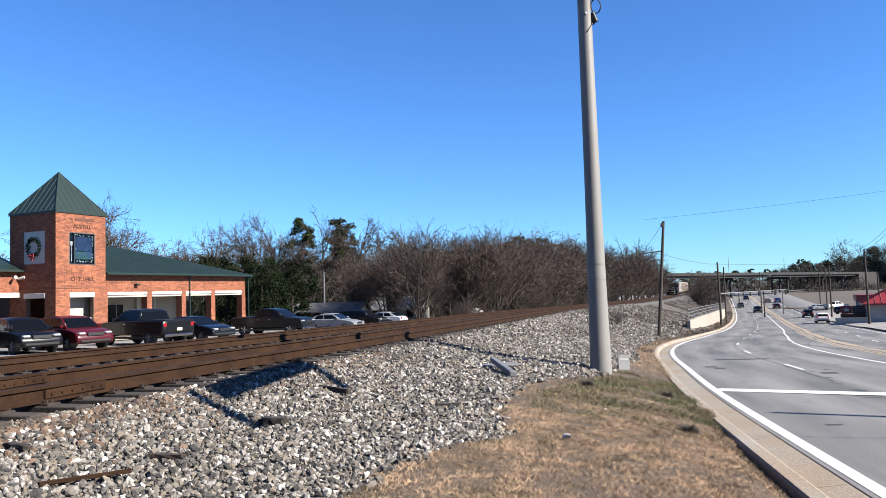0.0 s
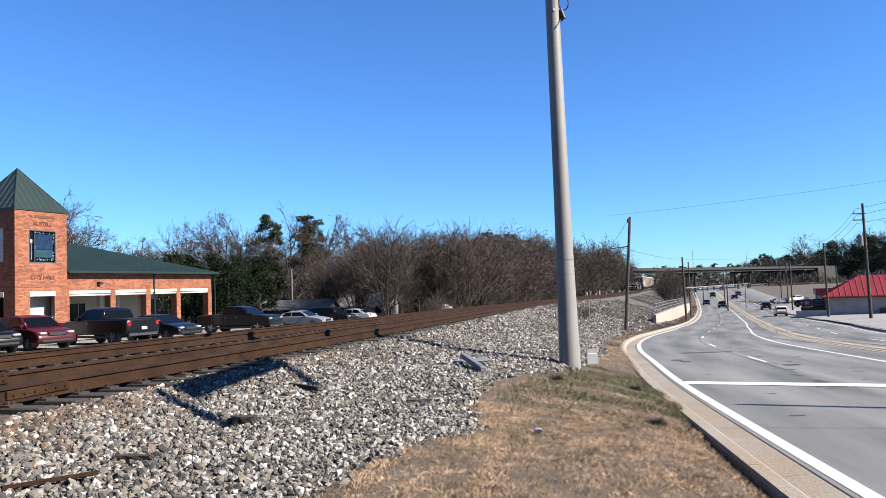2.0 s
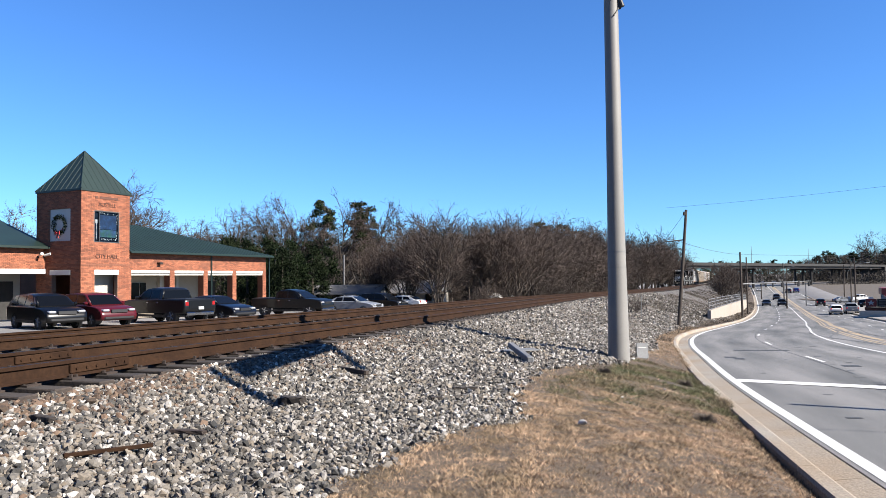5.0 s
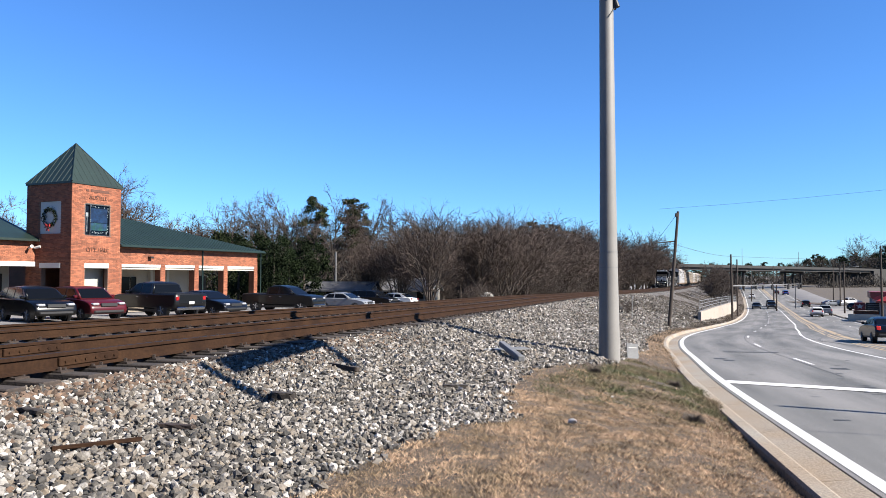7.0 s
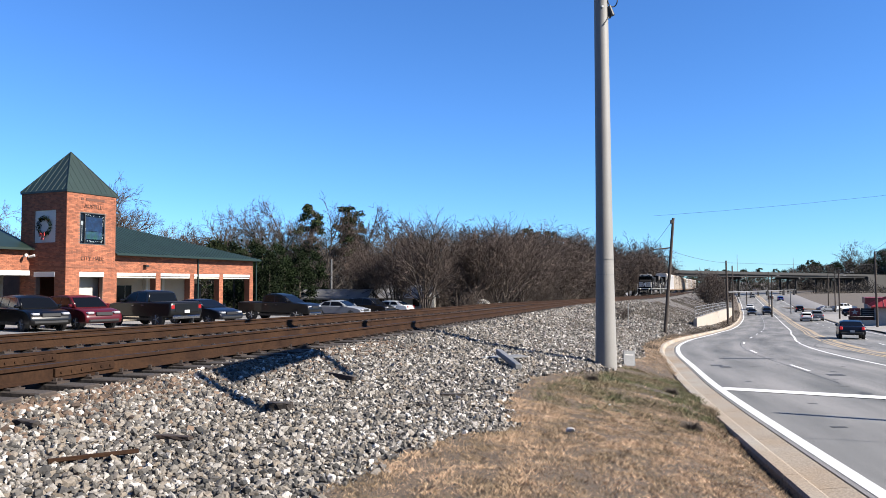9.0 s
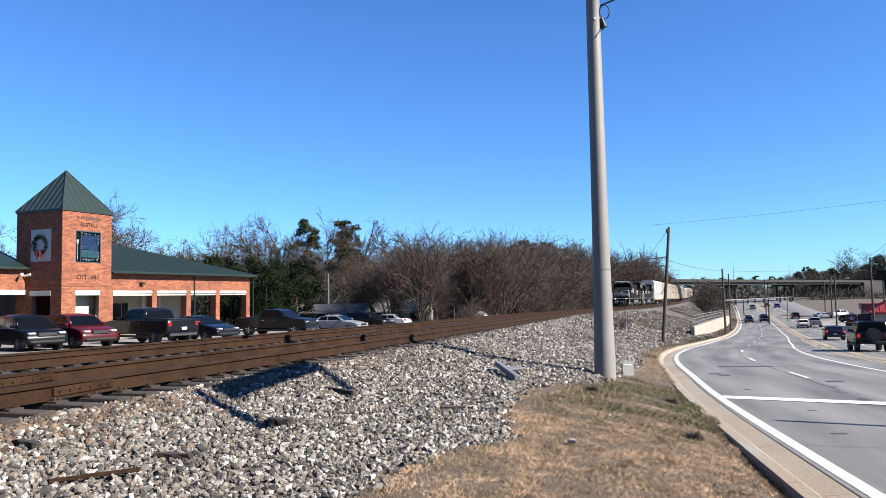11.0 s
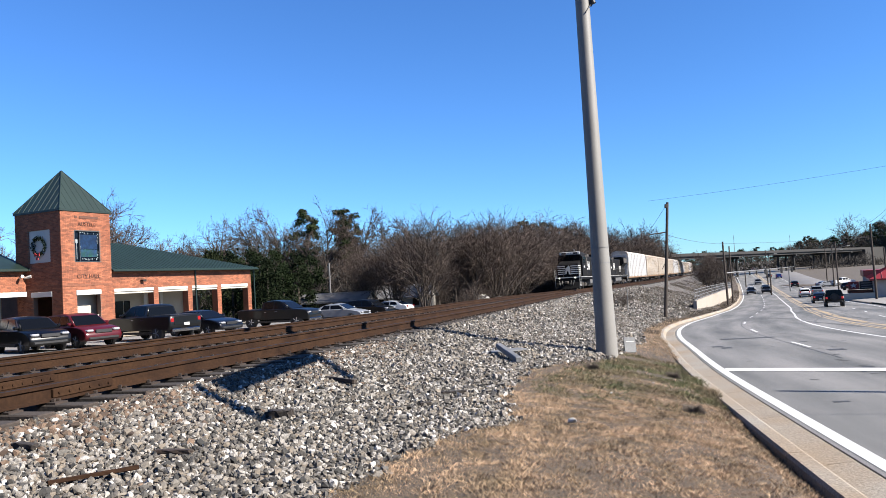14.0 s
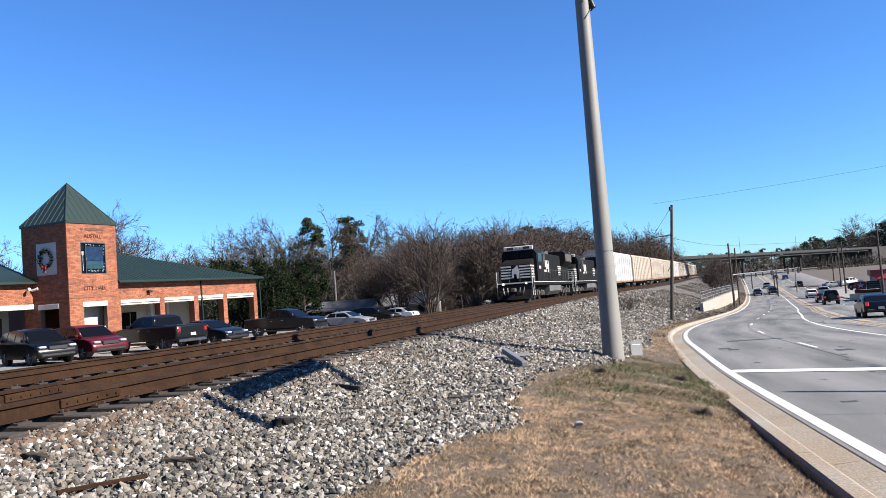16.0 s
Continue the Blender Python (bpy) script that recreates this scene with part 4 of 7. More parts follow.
    roof = part("tower_roof", bm, M_GREENROOF, hall, "green standing-seam pyramid roof")
    ap = Vector((-D / 2, W / 2, ztop))
    for i in range(4):
        a, b = Vector((*cs[i], zt)), Vector((*cs[(i + 1) % 4], zt))
        part("roof_hip", tube(bmesh.new(), a, ap, 0.05, 0.04, 6), M_GREENROOF, roof)
        mid = (a + b) / 2
        for k in range(1, 9):
            s = k / 9
            p = a.lerp(b, s)
            f = 1 - abs(2 * s - 1)
            q = p + (ap - mid) * f
            part("roof_seam", tube(bmesh.new(), p, q, 0.022, 0.022, 4), M_GREENROOF, roof)
    # clock recess: pale panel with a wreath on the shaded side, window on the lit side
    panel = part("niche_panel", box(bmesh.new(), 1.2, 3.1, 0.06, 0.2, 4.15, 6.2, m=S), M_WHITE, hall, "pale square panel behind the wreath")
    win = part("tower_window", box(bmesh.new(), 0.95, 2.85, 0.1, 0.16, 4.1, 6.1, m=F), M_WINDOW, hall, "dark painted glass tower window")
    bm = bmesh.new()
    for a, b, c, d in ((0.95, 1.0, 4.1, 6.1), (2.8, 2.85, 4.1, 6.1), (1.0, 2.8, 4.1, 4.15), (1.0, 2.8, 6.05, 6.1), (1.32, 1.36, 4.15, 6.05)):
        box(bm, a, b, 0.0, 0.12, c, d, m=F)
    part("window_frame", bm, M_FRAME, win)
    # painted night scene on the glass: blue field, green ground, a lamp post and a pale border of frost
    part("mural_field", box(bmesh.new(), 1.45, 2.72, 0.088, 0.1, 4.95, 5.85, m=F), M_MURALBLUE, win)
    part("mural_ground", box(bmesh.new(), 1.45, 2.72, 0.086, 0.1, 4.45, 4.92, m=F), M_MURAL, win)
    bm = bmesh.new()
    box(bm, 1.16, 1.2, 0.085, 0.1, 4.3, 5.3, m=F)
    box(bm, 1.1, 1.26, 0.085, 0.1, 5.3, 5.55, m=F)
    part("mural_lamp", bm, M_MURALPALE, win)
    rnd = random.Random(6)
    bm = bmesh.new()
    for i in range(60):
        e, t = rnd.choice("lrbt"), rnd.uniform(0, 1)
        x = {"l": 1.4, "r": 2.74}.get(e, 1.4 + 1.34 * t) + rnd.gauss(0, 0.03)
        z = {"b": 4.3, "t": 5.96}.get(e, 4.3 + 1.66 * t) + rnd.gauss(0, 0.03)
        r = rnd.uniform(0.012, 0.04)
        box(bm, x - r, x + r, 0.08, 0.086, z - r, z + r, m=F)
    tagged(part("mural_frost", bm, M_MURALPALE, win), kind="stuff")
    # wreath of many leaves with a red bow
    wr = thing("wreath", "round dark green wreath with a red bow", "wreath", HALL @ S @ Matrix.Translation((2.12, -0.02, 5.2)))
    rnd = random.Random(2)
    bm = bmesh.new()
    for i in range(420):
        a = rnd.uniform(0, 6.283)
        r = 0.52 + rnd.gauss(0, 0.07)
        c = Vector((r * math.cos(a), rnd.uniform(-0.1, 0.06), r * math.sin(a)))
        u = Vector((rnd.gauss(0, 1), rnd.gauss(0, 1), rnd.gauss(0, 1))).normalized() * 0.09
        v = Vector((rnd.gauss(0, 1), rnd.gauss(0, 1), rnd.gauss(0, 1))).normalized() * 0.03
        bm.faces.new([bm.verts.new(c - u), bm.verts.new(c + v), bm.verts.new(c + u), bm.verts.new(c - v)])
    part("foliage", bm, M_CEDAR, wr)
    bm = bmesh.new()
    for s in (-1, 1):
        prism(bm, [(0, -0.52), (s * 0.2, -0.4), (s * 0.22, -0.62)], -0.16, -0.1)
        prism(bm, [(0, -0.52), (s * 0.05, -0.85), (s * 0.14, -0.85)], -0.14, -0.1)
    part("bow", bm, M_RED, wr, "red ribbon bow")
    # lettering on the lit face
    def on_front(x, z):
        return F @ Matrix.Translation((x, -0.03, z)) @ pose(0, 0, 0, 90, 0, 0)
    letters("CITY HALL", 0.36, on_front(1.9, 3.1), M_LETTER, hall)
    letters("AUSTELL", 0.34, on_front(1.9, 6.4), M_LETTER, hall)
    for a, b in ((1.0, 1.18), (1.35, 2.75)):
        part("unreadable_lettering", box(bmesh.new(), a, b, -0.035, -0.01, 6.86, 7.02, m=F), M_LETTER, hall)

    # right wing: arcade with brick piers, white beams, hipped green roof
    y0, y1, zb, ze = W, W + 14.55, 2.35, 3.62
    xs = -0.35       # wing front line
    part("upper_wall", B(xs - 0.3, xs, y0, y1, zb, ze), M_MORTAR, hall)
    Fw = Matrix.Translation((xs, y0, 0)) @ F
    brick_face(hall, Fw, y1 - y0, zb, ze - 0.05, [], 5)
    piers = [0.0, 3.85, 7.2, 10.4, 14.1]
    for p in piers:
        bm = B(xs - 0.5, xs + 0.02, y0 + p, y0 + p + 0.45, ZL, zb - 0.0)
        part("brick_pier", bm, M_BRICK, hall)
        brick_face(hall, Matrix.Translation((xs + 0.02, y0 + p, 0)) @ F, 0.45, ZL, zb, [], 7)
    for a, b in zip(piers[:-1], piers[1:]):
        bm = B(xs - 0.4, xs + 0.05, y0 + a + 0.45, y0 + b, zb - 0.2, zb, bevel=0.015)
        part("beam", bm, M_WHITE, hall, "white painted arcade beam")
        part("beam_trim", B(xs - 0.35, xs, y0 + a + 0.45, y0 + b, zb - 0.34, zb - 0.24), M_CREAM, hall)
    # rear wall of the arcade with white roller doors and dark windows
    part("rear_wall", B(xs - 3.2, xs - 3.0, y0, y1 - 3.2, ZL, ze), M_CREAM, hall)
    part("arcade_floor", B(xs - 3.0, xs + 0.1, y0, y1, ZL - 0.1, ZL + 0.06), M_KERB, hall)
    for a, b in ((2.2, 3.0), (3.1, 3.9), (4.0, 4.5)):
        part("window", B(xs - 3.0, xs - 2.95, y0 + a, y0 + b, 0.3, 1.5), M_GLASS, hall)
    for a in (5.6, 7.2, 9.8):
        part("pilaster", B(xs - 3.0, xs - 2.7, y0 + a, y0 + a + 0.25, ZL, zb), M_WHITE, hall)
    part("doorway", B(xs - 3.0, xs - 2.94, y0 + 10.8, y0 + 11.7, ZL, 1.6), M_DARK, hall)
    # roof of the wing
    bm = bmesh.new()
    ov = 0.45
    e = [(xs + ov, y0 - 0.0), (xs + ov, y1 + ov), (-11.5, y1 + ov), (-11.5, y0)]
    v = [bm.verts.new((x, y, ze + 0.02)) for x, y in e]
    w = [bm.verts.new((x, y, ze - 0.13)) for x, y in e]
    r0, r1 = bm.verts.new((-5.8, y0, ze + 2.3)), bm.verts.new((-5.8, y0 + 6.0, ze + 2.3))
    for f in ((v[0], v[1], r1, r0), (v[1], v[2], r1), (v[2], v[3], r0, r1), (w[0], w[1], v[1], v[0]), (w[1], w[2], v[2], v[1]), (w[0], w[3], w[2], w[1])):
        bm.faces.new(f)
    bmesh.ops.recalc_face_normals(bm, faces=bm.faces)
    wing = part("wing_roof", bm, M_GREENROOF, hall, "low green standing-seam hipped roof")
    for k in range(1, 40):
        y = y0 + (y1 + ov - y0) * k / 40
        s = 1 if y < y0 + 6 else (y1 + ov - y) / (y1 + ov - y0 - 6)
        p, q = Vector((xs + ov, y, ze + 0.03)), Vector((xs + ov + (-5.8 - xs - ov) * s, y, ze + 0.03 + 2.28 * s))
        part("roof_seam", tube(bmesh.new(), p, q, 0.022, 0.022, 4), M_GREENROOF, wing)
    part("gutter", B(xs + ov, xs + ov + 0.1, y0, y1 + ov, ze - 0.14, ze - 0.02, bevel=0.02), M_DARKGREEN, wing, "dark green gutter")
    for y in (y0 + 0.12, y0 + 7.95, y1 + 0.3):
        part("downpipe", B(xs + 0.02, xs + 0.12, y, y + 0.1, ZL, ze - 0.1, bevel=0.01), M_DARKGREEN, hall, "dark green downpipe")
    # light fitting on the upper wall
    bm = B(xs, xs + 0.3, y0 + 2.7, y0 + 3.0, 2.78, 2.92, bevel=0.02)
    part("flood_light", bm, M_BLACK, hall)
    part("body_wall", B(-11.2, xs - 3.2, y0, y1 - 3.0, ZL, ze - 0.13), M_BRICK, hall)

    # left wing, set back behind the tower
    xl = -3.2
    part("upper_wall", B(xl - 0.3, xl, -9, 0.0, zb + 0.1, 3.75), M_MORTAR, hall)
    brick_face(hall, Matrix.Translation((xl, -9, 0)) @ F, 9.0, zb + 0.1, 3.75, [], 9)
    part("beam", B(xl - 0.3, xl + 0.06, -9, 0, zb - 0.2, zb + 0.1, bevel=0.01), M_WHITE, hall)
    part("rear_wall", B(xl - 2.6, xl - 2.4, -9, 0, ZL, zb), M_CREAM, hall)
    part("window", B(xl - 2.4, xl - 2.34, -4.2, -2.2, 0.6, 1.9), M_GLASS, hall)
    part("doorway", B(xl - 2.4, xl - 2.34, -1.4, -0.5, ZL, 1.7), M_DARK, hall)
    part("brick_pier", B(xl - 0.45, xl, -5.2, -4.75, ZL, zb), M_BRICK, hall)
    bm = bmesh.new()
    prism(bm, [(xl + 0.45, 3.72), (xl + 0.45, 3.86), (-8.5, 6.0), (-13.5, 3.86), (-13.5, 3.72)], -9.5, 0.2)
    part("wing_roof", bm, M_GREENROOF, hall, "green metal roof behind the tower")
    bm = bmesh.new()
    tube(bm, (xl + 0.1, -0.5, 3.3), (xl + 0.5, -0.6, 3.4), 0.07, 0.1, 8)
    tube(bm, (xl + 0.1, -0.15, 3.3), (xl + 0.5, 0.0, 3.4), 0.07, 0.1, 8)
    part("flood_light", bm, M_WHITE, hall)
    part("vent_pipe", tube(bmesh.new(), (-7.0, -3.2, 5.2), (-7.0, -3.2, 6.0), 0.09, 0.09, 8), M_STEEL, hall)


M_WINDOW = material("window_painted", (0.006, 0.011, 0.02), 0.2, vary=0.3, scale=1.3, fine=4, tint=(0.005, 0.006, 0.008), bump=0, spec=0.15)
M_MURAL = material("mural", (0.02, 0.07, 0.05), 0.3, vary=0.4, scale=2.5, fine=8, tint=(0.02, 0.04, 0.12), bump=0)
M_FRAME = material("dark_bronze_frame", (0.05, 0.055, 0.06), 0.5, vary=0.1)
M_MURALBLUE = material("mural_blue", (0.012, 0.035, 0.09), 0.3, vary=0.4, scale=3, fine=9, tint=(0.006, 0.012, 0.035), bump=0)
M_MURALPALE = material("mural_pale", (0.35, 0.4, 0.42), 0.4, vary=0.3, scale=6, bump=0)
M_RED = material("red_ribbon", (0.55, 0.03, 0.03), 0.6, vary=0.1)
M_LETTER = material("brown_letters", (0.13, 0.045, 0.022), 0.7, vary=0.1)
M_DARKGREEN = material("dark_green_metal", (0.01, 0.03, 0.024), 0.45, vary=0.1)
build_hall()

# ---------------------------------------------------------------- trees
def prisms(segs, sides=3):
    """Tapered rods as one list of vertices and faces."""
    P = np.array([s[0] for s in segs], float)
    Q = np.array([s[1] for s in segs], float)
    r0 = np.array([s[2] for s in segs])[:, None]
    r1 = np.array([s[3] for s in segs])[:, None]
    d = Q - P
    d /= np.linalg.norm(d, axis=1)[:, None] + 1e-9
    up = np.where(np.abs(d[:, 2:3]) > 0.9, [[1.0, 0, 0]], [[0, 0, 1.0]])
    u = np.cross(d, up)
    u /= np.linalg.norm(u, axis=1)[:, None] + 1e-9
    v = np.cross(d, u)
    n = len(segs)
    ring = []
    for k in range(sides):
        a = 2 * math.pi * k / sides
        ring.append(u * math.cos(a) + v * math.sin(a))
    V = np.stack([P + r0 * q for q in ring] + [Q + r1 * q for q in ring], 1).reshape(-1, 3)
    o = (np.arange(n) * 2 * sides)[:, None]
    F = []
    for k in range(sides):
        j = (k + 1) % sides
        F.append(np.concatenate([o + k, o + j, o + sides + j, o + sides + k], 1))
    return V, np.concatenate(F)


def slivers(segs):
    """Fine twigs, each one pointed sliver."""
    P = np.array([q[0] for q in segs], float)
    Q = np.array([q[1] for q in segs], float)
    r = np.array([q[2] for q in segs])[:, None] * 1.3
    d = Q - P
    k = np.random.RandomState(len(segs)).normal(size=d.shape)
    u = np.cross(d, k)
    u /= np.linalg.norm(u, axis=1)[:, None] + 1e-9
    return np.stack([P - u * r, P + u * r, Q], 1).reshape(-1, 3), np.arange(len(segs) * 3).reshape(-1, 3)


def grow_tree(seed, h, spread, stems, kids, levels, twig, droop=0.0, first=0.3, curl=0.18, spray=0):
    rnd = random.Random(seed)
    trunk, twigs = [], []

    def branch(p, d, length, r, level):
        n = 4 if level == 0 else (1 if level >= levels else (3 if level < 2 else 2))
        pts = [p]
        for i in range(n):
            d = (d + Vector((rnd.gauss(0, curl), rnd.gauss(0, curl), rnd.gauss(0, curl * 0.6) + 0.05 - droop * level * 0.05))).normalized()
            pts.append(pts[-1] + d * (length / n))
        for i in range(n):
            a, b = r * (1 - 0.75 * i / n), r * (1 - 0.75 * (i + 1) / n)
            (trunk if level < 2 else twigs).append((pts[i], pts[i + 1], max(a, twig), max(b, twig * 0.8)))
        if level >= levels:
            for k in range(spray):       # fine sprays at the tips
                q = pts[0].lerp(pts[-1], rnd.uniform(0.3, 1.0))
                e = Vector((d.x + rnd.gauss(0, 0.55), d.y + rnd.gauss(0, 0.55), d.z + rnd.gauss(0, 0.45))).normalized()
                twigs.append((q, q + e * length * rnd.uniform(0.3, 0.65), twig * 0.75, twig * 0.4))
            return
        for k in range(kids[level]):
            s = first + (1 - first) * (k + rnd.uniform(0.2, 0.9)) / kids[level] if level == 0 else rnd.uniform(0.2, 1.0)
            i = min(int(s * n), n - 1)
            q = pts[i].lerp(pts[i + 1], s * n - i)
            axis = (pts[i + 1] - pts[i]).normalized()
            side = axis.orthogonal()
            side.rotate(Matrix.Rotation(rnd.uniform(0, 6.283), 3, axis))
            ang = rnd.uniform(0.35, 0.85) * spread
            nd = (axis * math.cos(ang) + side * math.sin(ang)).normalized()
            branch(q, nd, length * rnd.uniform(0.42, 0.66) * (1.15 - 0.5 * s if level == 0 else 1), r * (0.5 if level == 0 else 0.55), level + 1)

    for s in range(stems):
        a = rnd.uniform(0, 6.283)
        t = 0 if stems == 1 else rnd.uniform(0.1, 0.62) * spread
        d = Vector((math.cos(a) * math.sin(t), math.sin(a) * math.sin(t), math.cos(t)))
        branch(Vector((math.cos(a) * 0.12 * (stems > 1), math.sin(a) * 0.12 * (stems > 1), -0.3)), d, h * rnd.uniform(0.72, 0.8), 0.018 * h / (1 if stems == 1 else 1.8), 0)
    return trunk, twigs


def tree_kind(name, seed, label, category, m0=M_BARK, m1=M_TWIG, leaves=None, **kw):
    t = thing(name, label, category)
    trunk, twigs = grow_tree(seed, **kw)
    V, F = prisms(trunk, 5)
    raw("trunk", V.tolist(), F.tolist(), m0, t)
    V, F = slivers(twigs)
    raw("crown", V.tolist(), F.tolist(), m1, t)
    return t


def leaf_cloud(rs, centres, radii, per, size, flat=0.6):
    """Many small leaf faces round the clump centres."""
    n = len(centres) * per
    c = np.repeat(np.array(centres, float), per, 0)
    r = np.repeat(np.array(radii, float), per)[:, None]
    d = rs.normal(size=(n, 3))
    d /= np.linalg.norm(d, axis=1)[:, None]
    c = c + d * r * rs.uniform(0.3, 1.0, (n, 1)) * [1, 1, flat]
    u = rs.normal(size=(n, 3))
    u /= np.linalg.norm(u, axis=1)[:, None]
    v = np.cross(u, rs.normal(size=(n, 3)))
    v /= np.linalg.norm(v, axis=1)[:, None]
    s = rs.uniform(0.6, 1.4, (n, 1)) * size
    V = np.stack([c - u * s, c + v * s * 0.35, c + u * s, c - v * s * 0.35], 1).reshape(-1, 3)
    F = np.arange(n * 4).reshape(-1, 4)
    return V, F


def pine(seed, h, label="tall pine with clumps of dark green needles"):
    rs = np.random.RandomState(seed)
    rnd = random.Random(seed)
    t = thing("pine_tree", label, "tree")
    segs = [((0, 0, -0.3), (0.1, 0.05, h * 0.5), 0.2, 0.14), ((0.1, 0.05, h * 0.5), (0.2, 0.1, h * 0.97), 0.14, 0.04)]
    cs, rr = [], []
    for i in range(38):
        z = h * rnd.uniform(0.5, 0.98)
        k = (z / h - 0.4) / 0.6
        reach = h * 0.2 * rnd.uniform(0.35, 1.0) * (1.25 - 0.75 * k)
        a = rnd.uniform(0, 6.283)
        e = (reach * math.cos(a), reach * math.sin(a), z + reach * 0.25)
        segs.append(((0.15, 0.08, z), e, 0.05, 0.02))
        for j in range(2):
            f = rnd.uniform(0.6, 1.05)
            cs.append((e[0] * f + rnd.gauss(0, .25), e[1] * f + rnd.gauss(0, .25), z + reach * 0.25 * f + rnd.gauss(0, .15)))
            rr.append(rnd.uniform(0.5, 0.95) * h / 15)
    V, F = prisms(segs, 5)
    raw("trunk", V.tolist(), F.tolist(), M_BARK, t)
    V, F = leaf_cloud(rs, cs, rr, 60, 0.2 * h / 15, 0.55)
    raw("crown", V.tolist(), F.tolist(), M_PINE, t)
    return t


def evergreen(seed, h, w, mat=None, label="dense dark green evergreen tree"):
    rs = np.random.RandomState(seed)
    t = thing("evergreen_tree", label, "tree")
    cs, rr = [], []
    for i in range(90):
        z = rs.uniform(0.05, 1.0)
        r = w * 0.5 * (1 - z) ** 0.6 * (0.75 + 0.25 * rs.uniform())
        a = rs.uniform(0, 6.283)
        cs.append((r * math.cos(a), r * math.sin(a), z * h * 0.95))
        rr.append(h * rs.uniform(0.06, 0.11))
    V, F = prisms([((0, 0, -0.3), (0, 0, h * 0.9), 0.16, 0.03)], 6)
    raw("trunk", V.tolist(), F.tolist(), M_BARK, t)
    V, F = leaf_cloud(rs, cs, rr, 50, 0.15 * h / 7, 0.9)
    raw("crown", V.tolist(), F.tolist(), mat or M_CEDAR, t)
    return t


def place(t, x, y, z, scale, turn):
    t.matrix_basis = Matrix.Translation((x, y, z)) @ pose(0, 0, 0, 0, 0, turn) @ Matrix.Diagonal((scale, scale, scale, 1))


def put_copy(t, x, y, z, scale, turn):
    c = copy_thing(t, Matrix.Identity(4))
    place(c, x, y, z, scale, turn)
    return c


def build_trees():
    rnd = random.Random(5)
    tall = [tree_kind("bare_tree", s, "tall leafless grey-brown winter tree", "tree", h=12, spread=0.9, stems=1, kids=(12, 7, 4, 4), levels=4, twig=0.015, first=0.22, curl=0.1, spray=4) for s in (1, 2, 3)]
    fan = [tree_kind("bare_tree", s, "broad leafless tree with many fanned reddish-brown stems", "tree", m1=M_REDTWIG, h=7.5, spread=0.9, stems=14, kids=(9, 6, 4), levels=3, twig=0.011, first=0.22, curl=0.07, spray=3) for s in (11, 12)]
    brush = [tree_kind("bare_shrub", s, "dense leafless brown thicket shrub", "shrub", m1=M_DARKSHRUB, h=5.0, spread=1.15, stems=10, kids=(9, 6, 4), levels=3, twig=0.014, first=0.1, curl=0.14, spray=1) for s in (21, 22)]
    pines = [pine(31, 17), pine(32, 15)]
    ever = [evergreen(41, 7, 4.6), evergreen(42, 9, 7.5, M_PINE, "rounded olive-green evergreen tree")]
    used = set()

    def at(t, px, d, top, turn=None, h=12.0, ground=None):
        """px: bearing given as the tangent times 1300; top: height in metres over the eye level."""
        x = px / 1300 * d
        z = float(lot_z(d)) if ground is None else ground
        s = (top + 1.65 - z) / h
        turn = rnd.uniform(0, 360) if turn is None else turn
        if t.name in used:
            put_copy(t, x, d, z, s, turn)
        else:
            used.add(t.name)
            place(t, x, d, z, s, turn)

    T0, T1, T2 = tall
    # behind the town hall and along the parking ground
    at(T0, -630, 88, 11.2)
    at(T2, -612, 93, 10.8)
    at(T1, -624, 97, 11.4)
    at(T1, -800, 95, 9.0)
    for k, (px, d, top) in enumerate(((-535, 105, 8.0), (-495, 112, 7.6), (-455, 108, 8.2), (-420, 118, 9.0), (-385, 110, 9.8), (-350, 120, 9.6), (-325, 108, 9.9), (-290, 112, 10.8), (-262, 118, 11.0), (-230, 106, 10.2), (-160, 110, 9.6), (-120, 116, 9.0), (-95, 104, 8.4), (-60, 112, 8.0), (-20, 118, 8.2), (10, 110, 7.2),
                                      (40, 125, 8.4), (75, 130, 8.8), (110, 120, 8.0), (150, 135, 8.6), (195, 150, 9.0), (230, 165, 10.0), (250, 185, 11.0))):
        at(tall[k % 3], px, d, top)
    for k in range(10):
        at(tall[k % 3], -580 + k * 84 + rnd.uniform(-10, 10), rnd.uniform(128, 150), rnd.uniform(7.0, 9.5))
    # evergreens and pines
    at(ever[0], -322, 72, 3.6, h=7)
    at(ever[0], -348, 80, 5.0, h=7)
    at(ever[0], -295, 78, 3.0, h=7)
    for px, d, top in ((-385, 78, 4.8), (-268, 80, 4.0), (-245, 86, 4.2), (-310, 84, 5.0), (-335, 76, 4.2)):
        at(ever[0], px, d, top, h=7)
    at(ever[1], -420, 92, 6.0, h=9)
    at(ever[1], -560, 84, 5.4, h=9)
    at(ever[1], -510, 90, 5.0, h=9)
    at(ever[1], -375, 86, 4.6, h=9)
    at(pines[0], -249, 112, 12.2, 0, h=17)
    at(pines[1], -184, 108, 11.3, 40, h=15)
    at(pines[0], -168, 116, 10.0, 100, h=17)
    at(pines[1], 138, 118, 8.7, 10, h=15)
    at(pines[0], 178, 130, 9.2, 70, h=17)
    at(pines[1], 118, 125, 8.4, 200, h=15)
    at(pines[1], 205, 150, 9.2, 300, h=15)
    # fanned trees by the lot and the thicket beside the track
    at(fan[0], -45, 74, 5.6, h=7.0)
    at(fan[1], -100, 80, 4.4, h=7.0)
    at(fan[1], -150, 84, 3.6, h=7.0)
